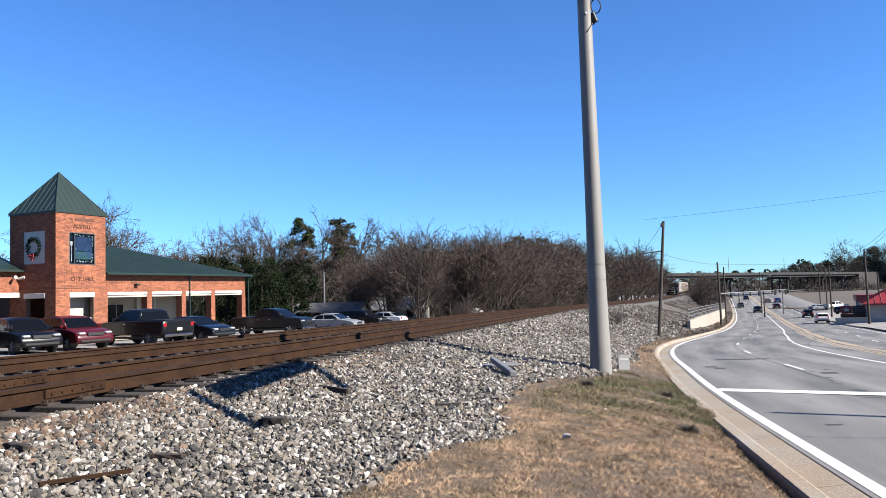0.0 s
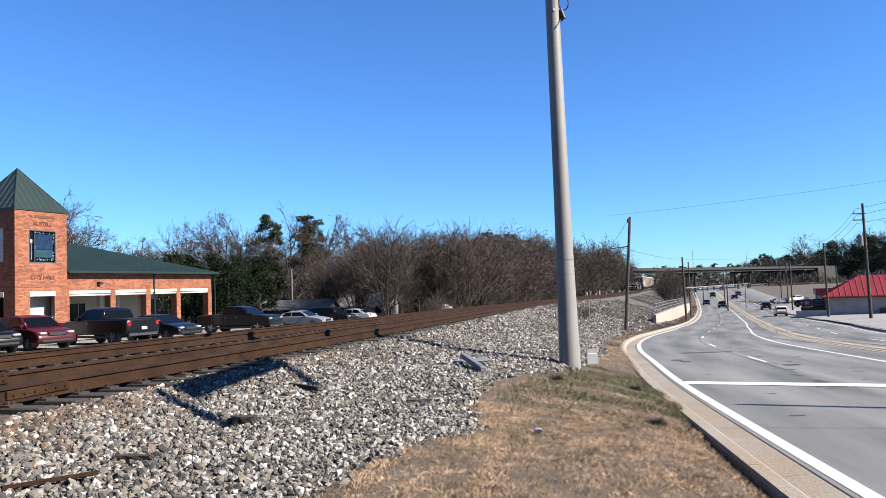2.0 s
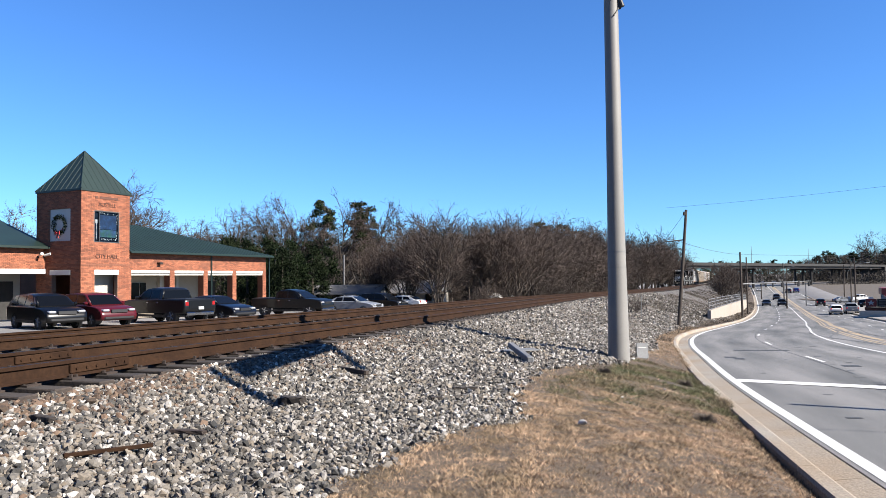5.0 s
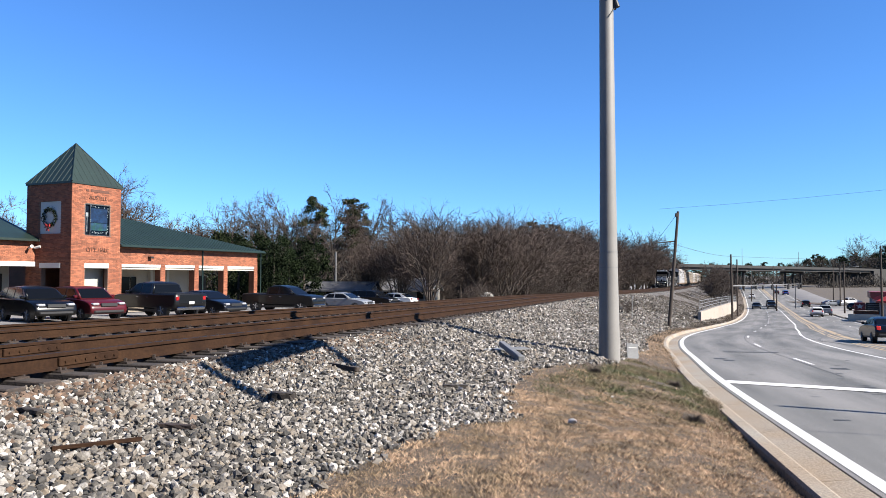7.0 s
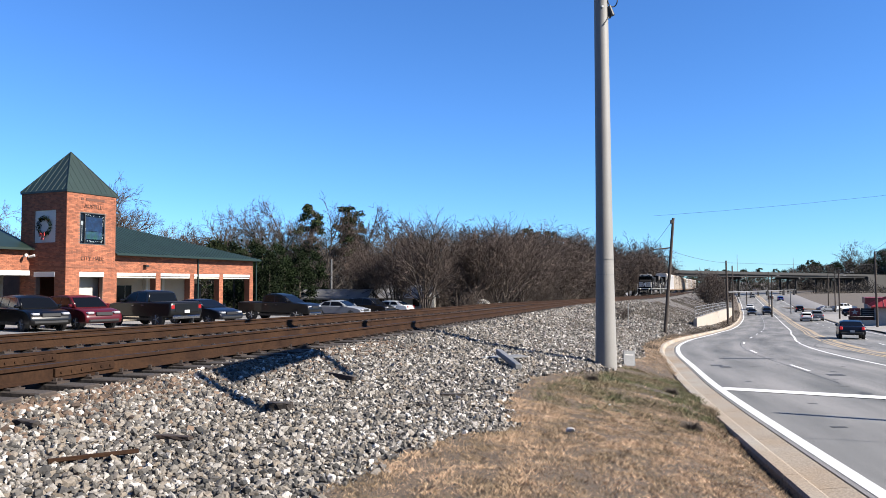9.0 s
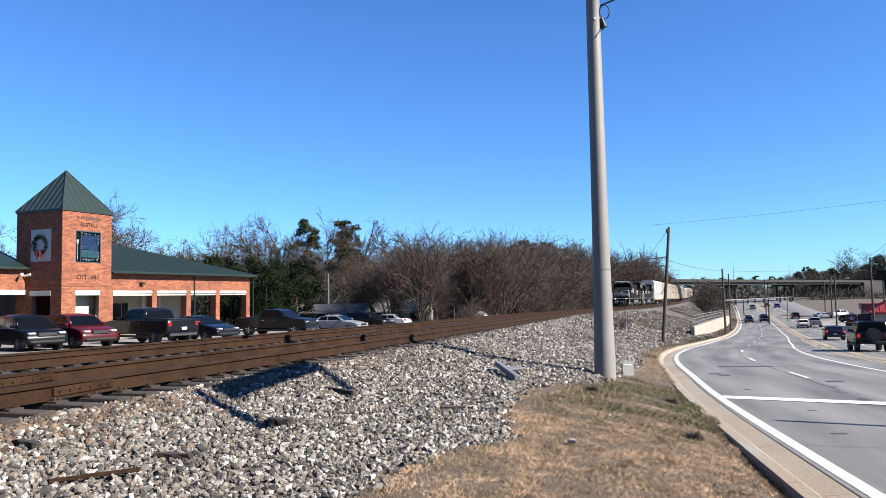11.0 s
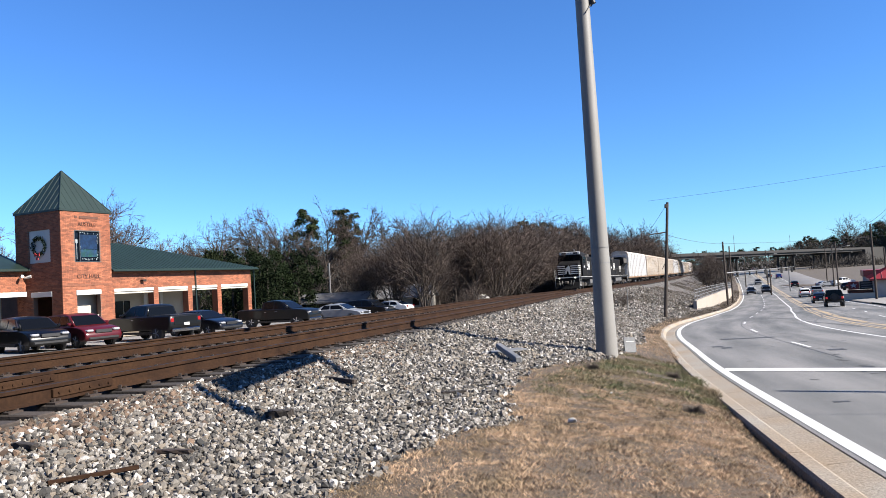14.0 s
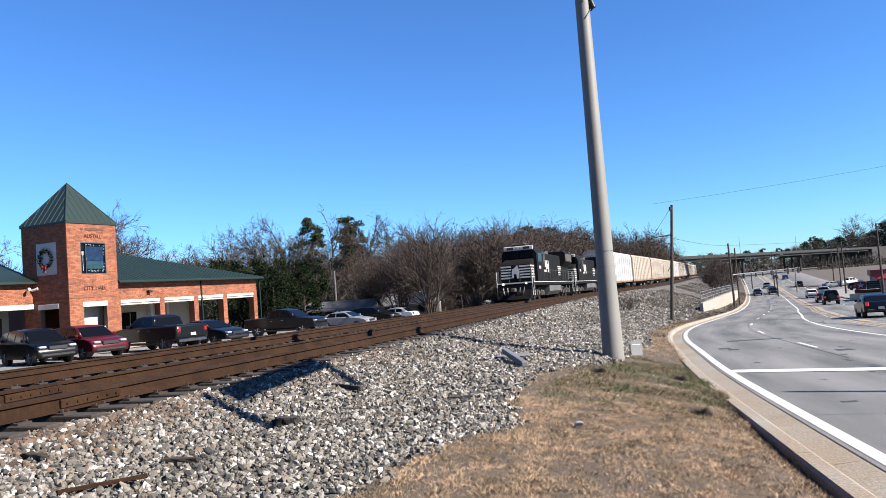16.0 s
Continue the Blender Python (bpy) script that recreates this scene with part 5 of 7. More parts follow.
    for px, d, top in ((35, 78, 5.2), (62, 86, 5.7), (88, 80, 5.6), (118, 88, 5.4), (135, 98, 6.0), (165, 104, 6.2), (190, 112, 6.6), (215, 124, 7.0), (238, 140, 7.6)):
        at(fan[int(px) % 2], px, d, top, h=7.0)
    for k in range(38):
        s = k / 37
        d = 60 + 118 * s
        x2 = float(C(d)) - 9.5 - rnd.uniform(0.5, 9)
        if 1300 * x2 / d < 30:
            continue
        z = float(lot_z(d))
        sc = rnd.uniform(0.6, 1.05) * (0.75 + 0.6 * s)
        b = brush[k % 2]
        if b.name in used:
            put_copy(b, x2, d, z, sc, rnd.uniform(0, 360))
        else:
            used.add(b.name)
            place(b, x2, d, z, sc, 0)
    for k in range(13):
        put_copy(brush[k % 2], -48 + k * 5.2 + rnd.uniform(-1, 1), 104 + rnd.uniform(-6, 14), -2, rnd.uniform(0.6, 0.95), rnd.uniform(0, 360))
    # end of the wood on the far bend of the track
    for px, d, top in ((268, 205, 10.2), (292, 215, 11.4), (312, 222, 12.0), (330, 232, 12.2), (348, 246, 11.4), (362, 262, 10.0), (372, 275, 6.5)):
        at(tall[int(px) % 3], px, d, top, ground=-3.5)
        at(fan[int(px) % 2], px + 5, d - 6, top * 0.7, h=7.0, ground=-3.5)
        at(tall[int(px) % 3], px - 12, d + 4, top - 1.5, ground=-3.5)
    # scrub between the track and the road
    for k in range(12):
        d = rnd.uniform(158, 235)
        x = float(C(d)) + 3 + rnd.uniform(0.2, 0.75) * float(kerb_x(d) - C(d) - 4)
        z = float(ground_z(np.array(x), np.array(d)))
        put_copy(tall[k % 3] if k % 2 else brush[k % 2], x, d, z, rnd.uniform(0.55, 0.8) if k % 2 else rnd.uniform(0.7, 1.2), rnd.uniform(0, 360))
    put_copy(brush[0], 12.3, 57.5, -1.0, 0.22, 30)
    put_copy(brush[1], 12.9, 55.5, -1.0, 0.2, 130)
    # distance behind the bridge and on the rise at the far side
    for k in range(46):
        px = 385 + k * 10.5 + rnd.uniform(-5, 5)
        d = rnd.uniform(455, 500)
        top = 7 + 4.0 * rnd.random() + max(0, px - 560) / 30
        t = pines[k % 2] if k % 3 == 0 else (ever[1] if k % 3 == 1 else tall[k % 3])
        at(t, px, d, top, h={0: 16, 1: 9, 2: 12}[k % 3], ground=-5.5)
    for k, (px, d, top) in enumerate(((640, 330, 10), (712, 262, 13.5), (735, 275, 10), (690, 290, 8.5), (760, 250, 12.5), (790, 240, 13), (820, 235, 14), (860, 230, 15), (900, 225, 16), (775, 270, 12), (845, 250, 14), (800, 260, 12), (880, 245, 15), (940, 240, 16), (680, 310, 9), (720, 300, 10))):
        t = tall[k % 3] if k % 2 else ever[1]
        far = (d + 190) / d      # on the rise behind the bridge
        at(t, px, d * far, top * far * 0.95, h=12 if k % 2 else 9, ground=-3)


M_BRUSH = material("far_brush", (0.05, 0.04, 0.032), 0.95, vary=0.25, scale=0.12, fine=1.5, tint=(0.04, 0.034, 0.026), bump=0)


def build_far_woods():
    """Dense twigs of the woods behind the nearest trees, and an unseen ring against sky fill."""
    rs = np.random.RandomState(77)
    def belt(n, x0, x1, y0, y1, z0, h):
        x = rs.uniform(x0, x1, n)
        y = y0 + (y1 - y0) * (x - x0) / (x1 - x0) + rs.uniform(-5, 5, n)
        z = z0 + rs.uniform(0, 1, n) ** 1.3 * (h + 1.5 * np.sin(x * 0.21) + np.sin(x * 0.57))
        a = rs.normal(size=(n, 3)) * [0.5, 0.3, 0.9]
        a /= np.linalg.norm(a, axis=1)[:, None]
        b = np.cross(a, rs.normal(size=(n, 3)))
        b /= np.linalg.norm(b, axis=1)[:, None]
        c = np.stack([x, y, z], 1)
        ln = rs.uniform(0.5, 1.6, (n, 1))
        w = rs.uniform(0.03, 0.12, (n, 1))
        V = np.stack([c - a * ln, c + b * w, c + a * ln, c - b * w], 1).reshape(-1, 3)
        return V
    V = np.concatenate([belt(42000, -125, 8, 142, 150, -3, 11.5), belt(24000, -60, 10, 122, 126, -2.5, 8.0), belt(16000, 0, 50, 158, 215, -3.5, 9.5), belt(16000, -60, -8, 104, 106, -2.5, 5.0),
                        belt(30000, 95, 320, 462, 440, -6, 11.0), belt(14000, 165, 300, 335, 350, -5, 6.0), belt(26000, 200, 290, 440, 430, -6, 17.0), belt(30000, 270, 420, 430, 400, -6, 30.0)])
    F = np.arange(len(V)).reshape(-1, 4)
    # unseen ring of dark leaf faces behind and beside the viewpoint, added to block low sky light
    n = 16000
    a = np.radians(rs.uniform(150, 335, n))
    r = rs.uniform(48, 62, n)
    c = np.stack([r * np.cos(a), r * np.sin(a), rs.uniform(0, 1, n) * 15 - 1], 1)
    u, v = rs.normal(size=(n, 3)), rs.normal(size=(n, 3))
    V = np.concatenate([V, np.stack([c - u * 0.5, c + v * 0.35, c + u * 0.5, c - v * 0.35], 1).reshape(-1, 3)])
    F = np.arange(len(V)).reshape(-1, 4)
    ob = raw("woods_and_sky_screen", V.tolist(), F.tolist(), M_BRUSH)
    tagged(ob, "leafless brown woods in the distance, with an unseen ring added behind the view to block sky light", "woods", kind="stuff")


build_trees()
build_far_woods()

# ---------------------------------------------------------------- vehicles
M_TYRE = material("tyre", (0.018, 0.018, 0.018), 0.8, vary=0.15, bump=0.1)
M_RIM = material("alloy_rim", (0.22, 0.22, 0.225), 0.45, metal=0.3, vary=0.1, bump=0)
M_HEAD = material("headlamp", (0.4, 0.41, 0.43), 0.1, vary=0.05, bump=0, spec=0.9)
M_TAIL = material("tail_lamp", (0.35, 0.01, 0.01), 0.2, vary=0.05, bump=0)
M_PLASTIC = material("black_plastic", (0.01, 0.01, 0.0105), 0.55, vary=0.15, bump=0.05)
M_PLATE = material("plate", (0.6, 0.6, 0.58), 0.5, vary=0.05, bump=0)
M_CHROME = material("chrome", (0.6, 0.6, 0.62), 0.15, metal=1.0, vary=0.03, bump=0)
PAINT = {}


def paint(key):
    cols = {"black": (0.003, 0.003, 0.0035), "red": (0.085, 0.006, 0.01), "charcoal": (0.006, 0.0065, 0.0075), "navy": (0.005, 0.006, 0.011), "silver": (0.25, 0.265, 0.29), "white": (0.75, 0.75, 0.74), "blue": (0.02, 0.06, 0.25), "grey": (0.14, 0.145, 0.15), "tan": (0.35, 0.28, 0.2)}
    if key not in PAINT:
        PAINT[key] = material("car_paint_" + key, cols[key], 0.3, vary=0.04, scale=1, fine=200, bump=0.0, spec=0.25, coat=0.2)
    return PAINT[key]


# side outline of the lower body, of the cabin, and the window bands (x forward, z)
KINDS = {
    "sedan": dict(L=4.8, W=1.83, wb=2.75, r=0.33, body=[(-2.36, .34), (-2.41, .6), (-2.38, .86), (-2.2, 1.0), (-1.7, 1.03), (.9, .98), (1.6, .9), (2.1, .79), (2.34, .66), (2.42, .5), (2.36, .3)],
                  cabin=[(-1.95, .98), (-1.25, 1.34), (-.75, 1.44), (-.2, 1.46), (.25, 1.42), (1.15, .95)], sides=[(-1.35, -.55), (-.45, .78)]),
    "suv": dict(L=4.75, W=1.88, wb=2.75, r=0.37, body=[(-2.3, .36), (-2.37, .7), (-2.36, 1.0), (-2.25, 1.1), (.95, 1.08), (1.65, 1.02), (2.1, .92), (2.32, .76), (2.39, .55), (2.32, .33)],
                cabin=[(-2.25, 1.06), (-1.95, 1.52), (-1.6, 1.64), (-.6, 1.7), (.1, 1.68), (.5, 1.6), (1.3, 1.05)], sides=[(-1.85, -1.25), (-1.15, -.3), (-.2, .85)]),
    "pickup": dict(L=5.9, W=2.0, wb=3.7, r=0.41, body=[(-2.9, .55), (-2.95, .8), (-2.95, 1.28), (-2.9, 1.31), (-.8, 1.31), (1.25, 1.29), (2.1, 1.25), (2.75, 1.16), (2.92, 1.0), (2.95, .75), (2.9, .5)],
                   cabin=[(-.95, 1.26), (-.85, 1.8), (-.6, 1.91), (.1, 1.94), (.55, 1.88), (.75, 1.8), (1.55, 1.26)], sides=[(-.72, .05), (.15, 1.12)]),
    "jeep": dict(L=4.3, W=1.85, wb=2.95, r=0.42, body=[(-1.93, .5), (-1.95, 1.18), (.6, 1.2), (1.9, 1.14), (2.0, 1.0), (2.05, .55)],
                 cabin=[(-1.93, 1.15), (-1.9, 1.8), (-1.8, 1.86), (.3, 1.86), (.5, 1.8), (.8, 1.18)], sides=[(-1.75, -.95), (-.85, -.1), (0.0, .6)]),
}


def loft(rows, smooth_it=True):
    bm = bmesh.new()
    vs = [[bm.verts.new(p) for p in r] for r in rows]
    n = len(rows[0])
    for a, b in zip(vs[:-1], vs[1:]):
        for i in range(n):
            bm.faces.new((a[i], a[(i + 1) % n], b[(i + 1) % n], b[i]))
    bm.faces.new(vs[0][::-1])
    bm.faces.new(vs[-1])
    bmesh.ops.recalc_face_normals(bm, faces=bm.faces)
    for f in bm.faces:
        f.smooth = smooth_it and len(f.verts) == 4
    return bm


def vehicle(kind, colour, label, m, category="car", group="", tail_on=False):
    k = KINDS[kind]
    W = k["W"]
    car = thing({"pickup": "pickup_truck", "suv": "suv", "jeep": "jeep"}.get(kind, "car"), label, category, m, group)
    P = paint(colour)
    prof, cabin = k["body"], k["cabin"]
    zb, belt, top = min(z for _, z in prof), max(z for _, z in prof), max(z for _, z in cabin)
    # lower body: flanks swell out to the middle and turn in to sill and shoulder
    rows = []
    for s, sx, sz in ((-1.0, .955, .86), (-.985, .985, .93), (-.93, .995, .98), (-.8, 1, 1), (0, 1.004, 1.012), (.8, 1, 1), (.93, .995, .98), (.985, .985, .93), (1.0, .955, .86)):
        mid = (zb + belt) / 2
        rows.append([(x * sx, s * W / 2, mid + (z - mid) * sz) for x, z in prof])
    part("body", loft(rows), P, car)
    # cabin narrowing to the roof
    z0 = min(z for _, z in cabin)

    def half(z):
        return W / 2 * (0.955 - 0.2 * max(0, (z - z0) / (top - z0)) ** 1.3)
    rows = []
    for s in (-1, -.9, -.5, 0, .5, .9, 1):
        rows.append([(x, s * half(z), z - (0.045 * abs(s) ** 3 if z > z0 + .2 else 0)) for x, z in cabin])
    part("cabin", loft(rows), P, car)
    # glass: one pane for each opening
    zl, zh = z0 + 0.1, top - 0.11

    def edge(z, front):
        pts = cabin
        seg = zip(pts[-2::-1], pts[:0:-1]) if front else zip(pts[:-1], pts[1:])
        for (xa, za), (xb, zb2) in seg:
            lo_, hi_ = min(za, zb2), max(za, zb2)
            if lo_ <= z <= hi_ and hi_ > lo_:
                return xa + (xb - xa) * (z - za) / (zb2 - za)
        return pts[-1][0] if front else pts[0][0]
    for s in (-1, 1):
        for a, b in k["sides"]:
            q = []
            for x, z in ((a, zl), (b, zl), (b, zh), (a, zh)):
                lo_x, hi_x = edge(z, False) + 0.12, edge(z, True) - 0.12
                q.append((min(max(x, lo_x), hi_x), s * (half(z) + 0.006), z - 0.02))
            o = [(x, y - s * 0.02, z) for x, y, z in q]
            raw("side_window", q + o, [(0, 1, 2, 3), (0, 4, 5, 1), (1, 5, 6, 2), (2, 6, 7, 3), (3, 7, 4, 0)], M_GLASS, car)
    for name, fr in (("windscreen", True), ("rear_window", False)):
        d = 0.02 if fr else -0.02
        za, zc = z0 + 0.05, (cabin[-2][1] if fr else (cabin[1][1] if kind != "sedan" else 1.36)) - 0.03
        q = [(edge(za, fr) + d, -half(za) + .1, za), (edge(za, fr) + d, half(za) - .1, za), (edge(zc, fr) + d, half(zc) - .1, zc), (edge(zc, fr) + d, -half(zc) + .1, zc)]
        o = [(x - d * 2, y, z) for x, y, z in q]
        raw(name, q + o, [(0, 1, 2, 3), (0, 4, 5, 1), (1, 5, 6, 2), (2, 6, 7, 3), (3, 7, 4, 0)], M_GLASS, car)
    # wheels and arches
    r = k["r"]
    for sx in (-1, 1):
        for sy in (-1, 1):
            x, y = sx * k["wb"] / 2 + 0.05, sy * (W / 2 - 0.12)
            part("wheel_arch", disc_y(bmesh.new(), x, sy * (W / 2 - 0.085), r + 0.03, r + 0.06, 0.16, 24), M_PLASTIC, car)
            wheel = part("wheel", disc_y(bmesh.new(), x, y, r, r, 0.24, 24), M_TYRE, car)
            part("rim", disc_y(bmesh.new(), x, y + sy * 0.122, r, r * 0.66, 0.012, 18), M_PLASTIC, wheel)
            bm = bmesh.new()
            for a in range(5):
                t = a * 2 * math.pi / 5
                tube(bm, (x, y + sy * 0.13, r), (x + r * 0.6 * math.cos(t), y + sy * 0.13, r + r * 0.6 * math.sin(t)), 0.035, 0.03, 4)
            tube(bm, (x, y + sy * 0.126, r), (x, y + sy * 0.14, r), 0.06, 0.05, 10)
            part("spokes", bm, M_RIM, wheel)
    xf, xr = max(p[0] for p in prof), min(p[0] for p in prof)
    zf = {"pickup": .98, "suv": .82, "jeep": .95}.get(kind, .68)
    zr = {"pickup": 1.08, "suv": 1.0, "jeep": .98}.get(kind, .86)
    lift = r - .33
    for s in (-1, 1):
        y = s * (W / 2 - 0.27)
        part("headlight", B(xf - 0.3, xf - 0.005, y - 0.17, y + 0.17, zf - 0.05, zf + 0.07, bevel=0.04), M_HEAD, car)
        part("tail_light", B(xr - 0.012, xr + 0.16, s * (W / 2 - 0.17) - 0.1, s * (W / 2 - 0.17) + 0.1, zr - 0.12, zr + 0.1, bevel=0.025), M_TAIL_ON if tail_on else M_TAIL, car)
        xm = cabin[-1][0] - 0.35
        part("mirror", B(xm - 0.1, xm + 0.08, s * (W / 2 + 0.03) - 0.09, s * (W / 2 + 0.03) + 0.09, z0 + 0.05, z0 + 0.2, bevel=0.04), P, car)
        for a, b in k["sides"][-2:]:
            part("door_handle", B(a + 0.05, a + 0.23, s * W / 2 - 0.02, s * W / 2 + 0.012, z0 - 0.16, z0 - 0.125, bevel=0.006), M_CHROME if kind == "pickup" else P, car)
        part("sill", B(-k["wb"] / 2 + 0.42, k["wb"] / 2 - 0.32, s * W / 2 - 0.1, s * W / 2 - 0.02, 0.27 + lift, 0.4 + lift), M_PLASTIC, car)
    part("front_bumper", B(xf - 0.14, xf + 0.025, -W / 2 + 0.16, W / 2 - 0.16, 0.34 + lift, 0.5 + lift, bevel=0.05), M_CHROME if kind == "pickup" else M_PLASTIC, car)
    part("grille", B(xf - 0.09, xf + 0.012, -0.42, 0.42, zf - 0.12, zf + 0.05, bevel=0.02), M_PLASTIC, car)
    part("rear_bumper", B(xr - 0.05, xr + 0.12, -W / 2 + 0.14, W / 2 - 0.14, 0.38 + lift, 0.55 + lift, bevel=0.04), M_CHROME if kind == "pickup" else M_PLASTIC, car)
    part("number_plate", B(xr - 0.06, xr - 0.02, -0.16, 0.16, zr - 0.32, zr - 0.17), M_PLATE, car, "blank pale number plate")
    if kind == "pickup":
        part("load_bed", B(xr + 0.1, -1.0, -W / 2 + 0.16, W / 2 - 0.16, 1.327, 1.337), M_PLASTIC, car, "black lined load bed")
        part("tailgate", B(xr - 0.02, xr + 0.03, -W / 2 + 0.28, W / 2 - 0.28, 0.8, 1.25, bevel=0.015), P, car)
    if kind == "jeep":
        sp = part("spare_wheel", tube(bmesh.new(), (xr - 0.28, 0, 1.02), (xr - 0.03, 0, 1.02), 0.42, 0.42, 20), M_TYRE, car)
        part("spare_rim", tube(bmesh.new(), (xr - 0.3, 0, 1.02), (xr - 0.27, 0, 1.02), 0.25, 0.25, 16), M_PLASTIC, sp)
    return car


M_TAIL_ON = glow("tail_lamp_lit", (0.35, 0.012, 0.01), 0.25)


def park(kind, colour, label, x, y, heading, cat="car", z=None):
    z = float(lot_z(y)) if z is None else z
    return vehicle(kind, colour, label, pose(x, y, z + 0.0, 0, 0, heading), cat, "cars parked before the town hall")


park("suv", "black", "glossy black SUV parked facing the tracks", -20.4, 35.4, -38, "car")
park("suv", "black", "black SUV parked with a pale front plate", -24.6, 34.9, -66, "car")
park("suv", "red", "dark red SUV parked on the lot", -19.0, 37.4, -35, "car")
park("pickup", "charcoal", "dark grey pickup truck parked nose to the building", -16.4, 40.2, 147, "pickup truck")
park("sedan", "navy", "dark blue sedan parked before the arcade", -14.8, 43.6, -28, "car")
park("pickup", "charcoal", "dark crew-cab pickup truck parked along the track", -12.6, 54.0, -18, "pickup truck")
park("sedan", "silver", "silver sedan parked on the lot", -9.2, 61.0, -20, "car")
park("suv", "black", "black SUV parked beside the pavilion", -7.6, 68.0, -25, "car")
park("sedan", "white", "white car parked behind the tracks", -6.2, 73.0, 160, "car")


# cars in the traffic: lane measure and way along the road by time
def road_pose(y, w, away):
    th = math.atan(float(slope_of(E, y)))
    x = float(road_x(y, w))
    z = float(ZROAD(y)) - 0.012 * w
    grade = math.degrees(math.atan(float(slope_of(ZROAD, y)) * math.cos(th)))
    if away:
        return Matrix.Translation((x, y, z)) @ pose(0, 0, 0, 0, 0, 90 - math.degrees(th)) @ pose(0, 0, 0, 0, -grade, 0)
    return Matrix.Translation((x, y, z)) @ pose(0, 0, 0, 0, 0, -90 - math.degrees(th)) @ pose(0, 0, 0, 0, grade, 0)


TRAFFIC = []


def drive(kind, colour, label, away, rows, cat="car"):
    c = vehicle(kind, colour, label, road_pose(rows[0][1], rows[0][2], away), cat, "cars in the traffic", tail_on=away)
    TRAFFIC.append((c, away, rows))


drive("suv", "black", "black SUV waiting in the approaching lanes", False, [(0, 185, 4.9), (2, 177.5, 4.9), (4, 173, 4.9), (6, 172.2, 4.9), (16, 172, 4.9)])
drive("sedan", "black", "black sedan waiting in the approaching lanes", False, [(0, 222, 1.6), (2, 198, 1.6), (4, 178, 1.6), (6, 172, 1.6), (16, 171.5, 1.6)])
drive("suv", "charcoal", "dark grey SUV in the approaching lanes", False, [(0, 276, 5.0), (4, 226, 5.0), (6, 196, 5.0), (7, 184, 5.0), (8.5, 181, 5.0), (16, 180.5, 5.0)])
drive("sedan", "white", "white sedan in the approaching lanes", False, [(0, 345, 1.7), (4, 292, 1.7), (7, 236, 1.7), (8, 220, 1.7), (10, 186, 1.7), (11.5, 180, 1.7), (16, 179.5, 1.7)])
drive("suv", "grey", "grey SUV in the approaching lanes", False, [(0, 420, 5.0), (8, 306, 5.0), (11, 257, 5.0), (13, 240, 5.0), (15, 221, 5.0), (16, 213, 5.0)])
drive("sedan", "navy", "dark blue sedan driving away", True, [(0, -22, 10.6), (3, 6, 10.6), (7, 42, 10.6), (8, 51, 10.6), (11, 75, 10.5), (13, 96, 10.5), (15, 108, 10.5), (16, 110.5, 10.5)])
drive("jeep", "black", "black off-road car with a spare wheel driving away", True, [(0, -56, 10.8), (5, -14, 10.8), (10, 36, 10.8), (11, 46.5, 10.8), (12.5, 63, 10.7), (13, 69.5, 10.7), (15, 91, 10.6), (16, 97, 10.6)])
drive("sedan", "black", "black sedan driving away", True, [(0, -58, 10.8), (8, -48, 10.8), (12, 0, 10.8), (14, 24.5, 10.8), (15, 36, 10.8), (16, 47.5, 10.8)])
drive("suv", "white", "white SUV slowing down in the far lanes", True, [(0, 117.5, 12.9), (4, 123, 12.4), (7, 130, 11.2), (8, 134, 10.8), (11, 137, 10.6), (16, 138, 10.6)])
drive("pickup", "silver", "silver pickup truck leaving the forecourt", True, [(0, 117, 18.6), (3, 119, 18), (5, 129, 14.8), (7, 138, 13.2), (11, 141, 13), (16, 142, 13)], "pickup truck")
drive("sedan", "grey", "grey sedan far down the road", True, [(0, 253, 11), (4, 366, 11.5), (8, 430, 11.5), (16, 440, 11.5)])
drive("sedan", "black", "black sedan far down the road", True, [(0, 210, 10.9), (5, 262, 10.9), (8, 275, 10.9), (16, 278, 10.9)])
drive("suv", "blue", "dark blue SUV waiting at the far junction", True, [(0, 250, 14), (4, 262, 13.6), (8, 266, 13.6), (16, 268, 13.6)])
drive("suv", "black", "black SUV waiting in the far lanes", True, [(0, 150, 13.3), (3, 162, 13.2), (7, 185, 13.2), (11, 192, 13.2), (16, 208, 13.2)])

# cars standing on the forecourt
for kind, col, lab, y, w, h in (("suv", "black", "black SUV parked on the forecourt", 158, 21.5, 20), ("pickup", "white", "white pickup truck parked on the forecourt", 190, 24, 10), ("pickup", "white", "white pickup truck parked by the shop", 168, 32, 35), ("sedan", "silver", "silver sedan parked on the forecourt", 186, 19.5, 5)):
    vehicle(kind, col, lab, pose(float(road_x(y, w)), y, float(ZROAD(y)) + 0.07, 0, 0, h), "pickup truck" if kind == "pickup" else "car", "cars parked at the shop")


# ---------------------------------------------------------------- train
M_LOCO = material("loco_black", (0.006, 0.006, 0.0065), 0.75, spec=0.12, vary=0.2, scale=0.7, fine=12, tint=(0.013, 0.0115, 0.01), bump=0.03)
M_LOCOWHITE = material("loco_white", (0.7, 0.69, 0.65), 0.5, vary=0.06, scale=1, bump=0)
M_TRUCK = material("grimy_steel", (0.075, 0.068, 0.06), 0.8, vary=0.25, scale=3, fine=15, tint=(0.06, 0.045, 0.03), bump=0.2)
M_LAMP = glow("headlamp_lit", (1.0, 0.95, 0.8), 0.9)
M_TANK = material("tank_grey", (0.14, 0.135, 0.13), 0.6, vary=0.15, scale=1, bump=0.05)


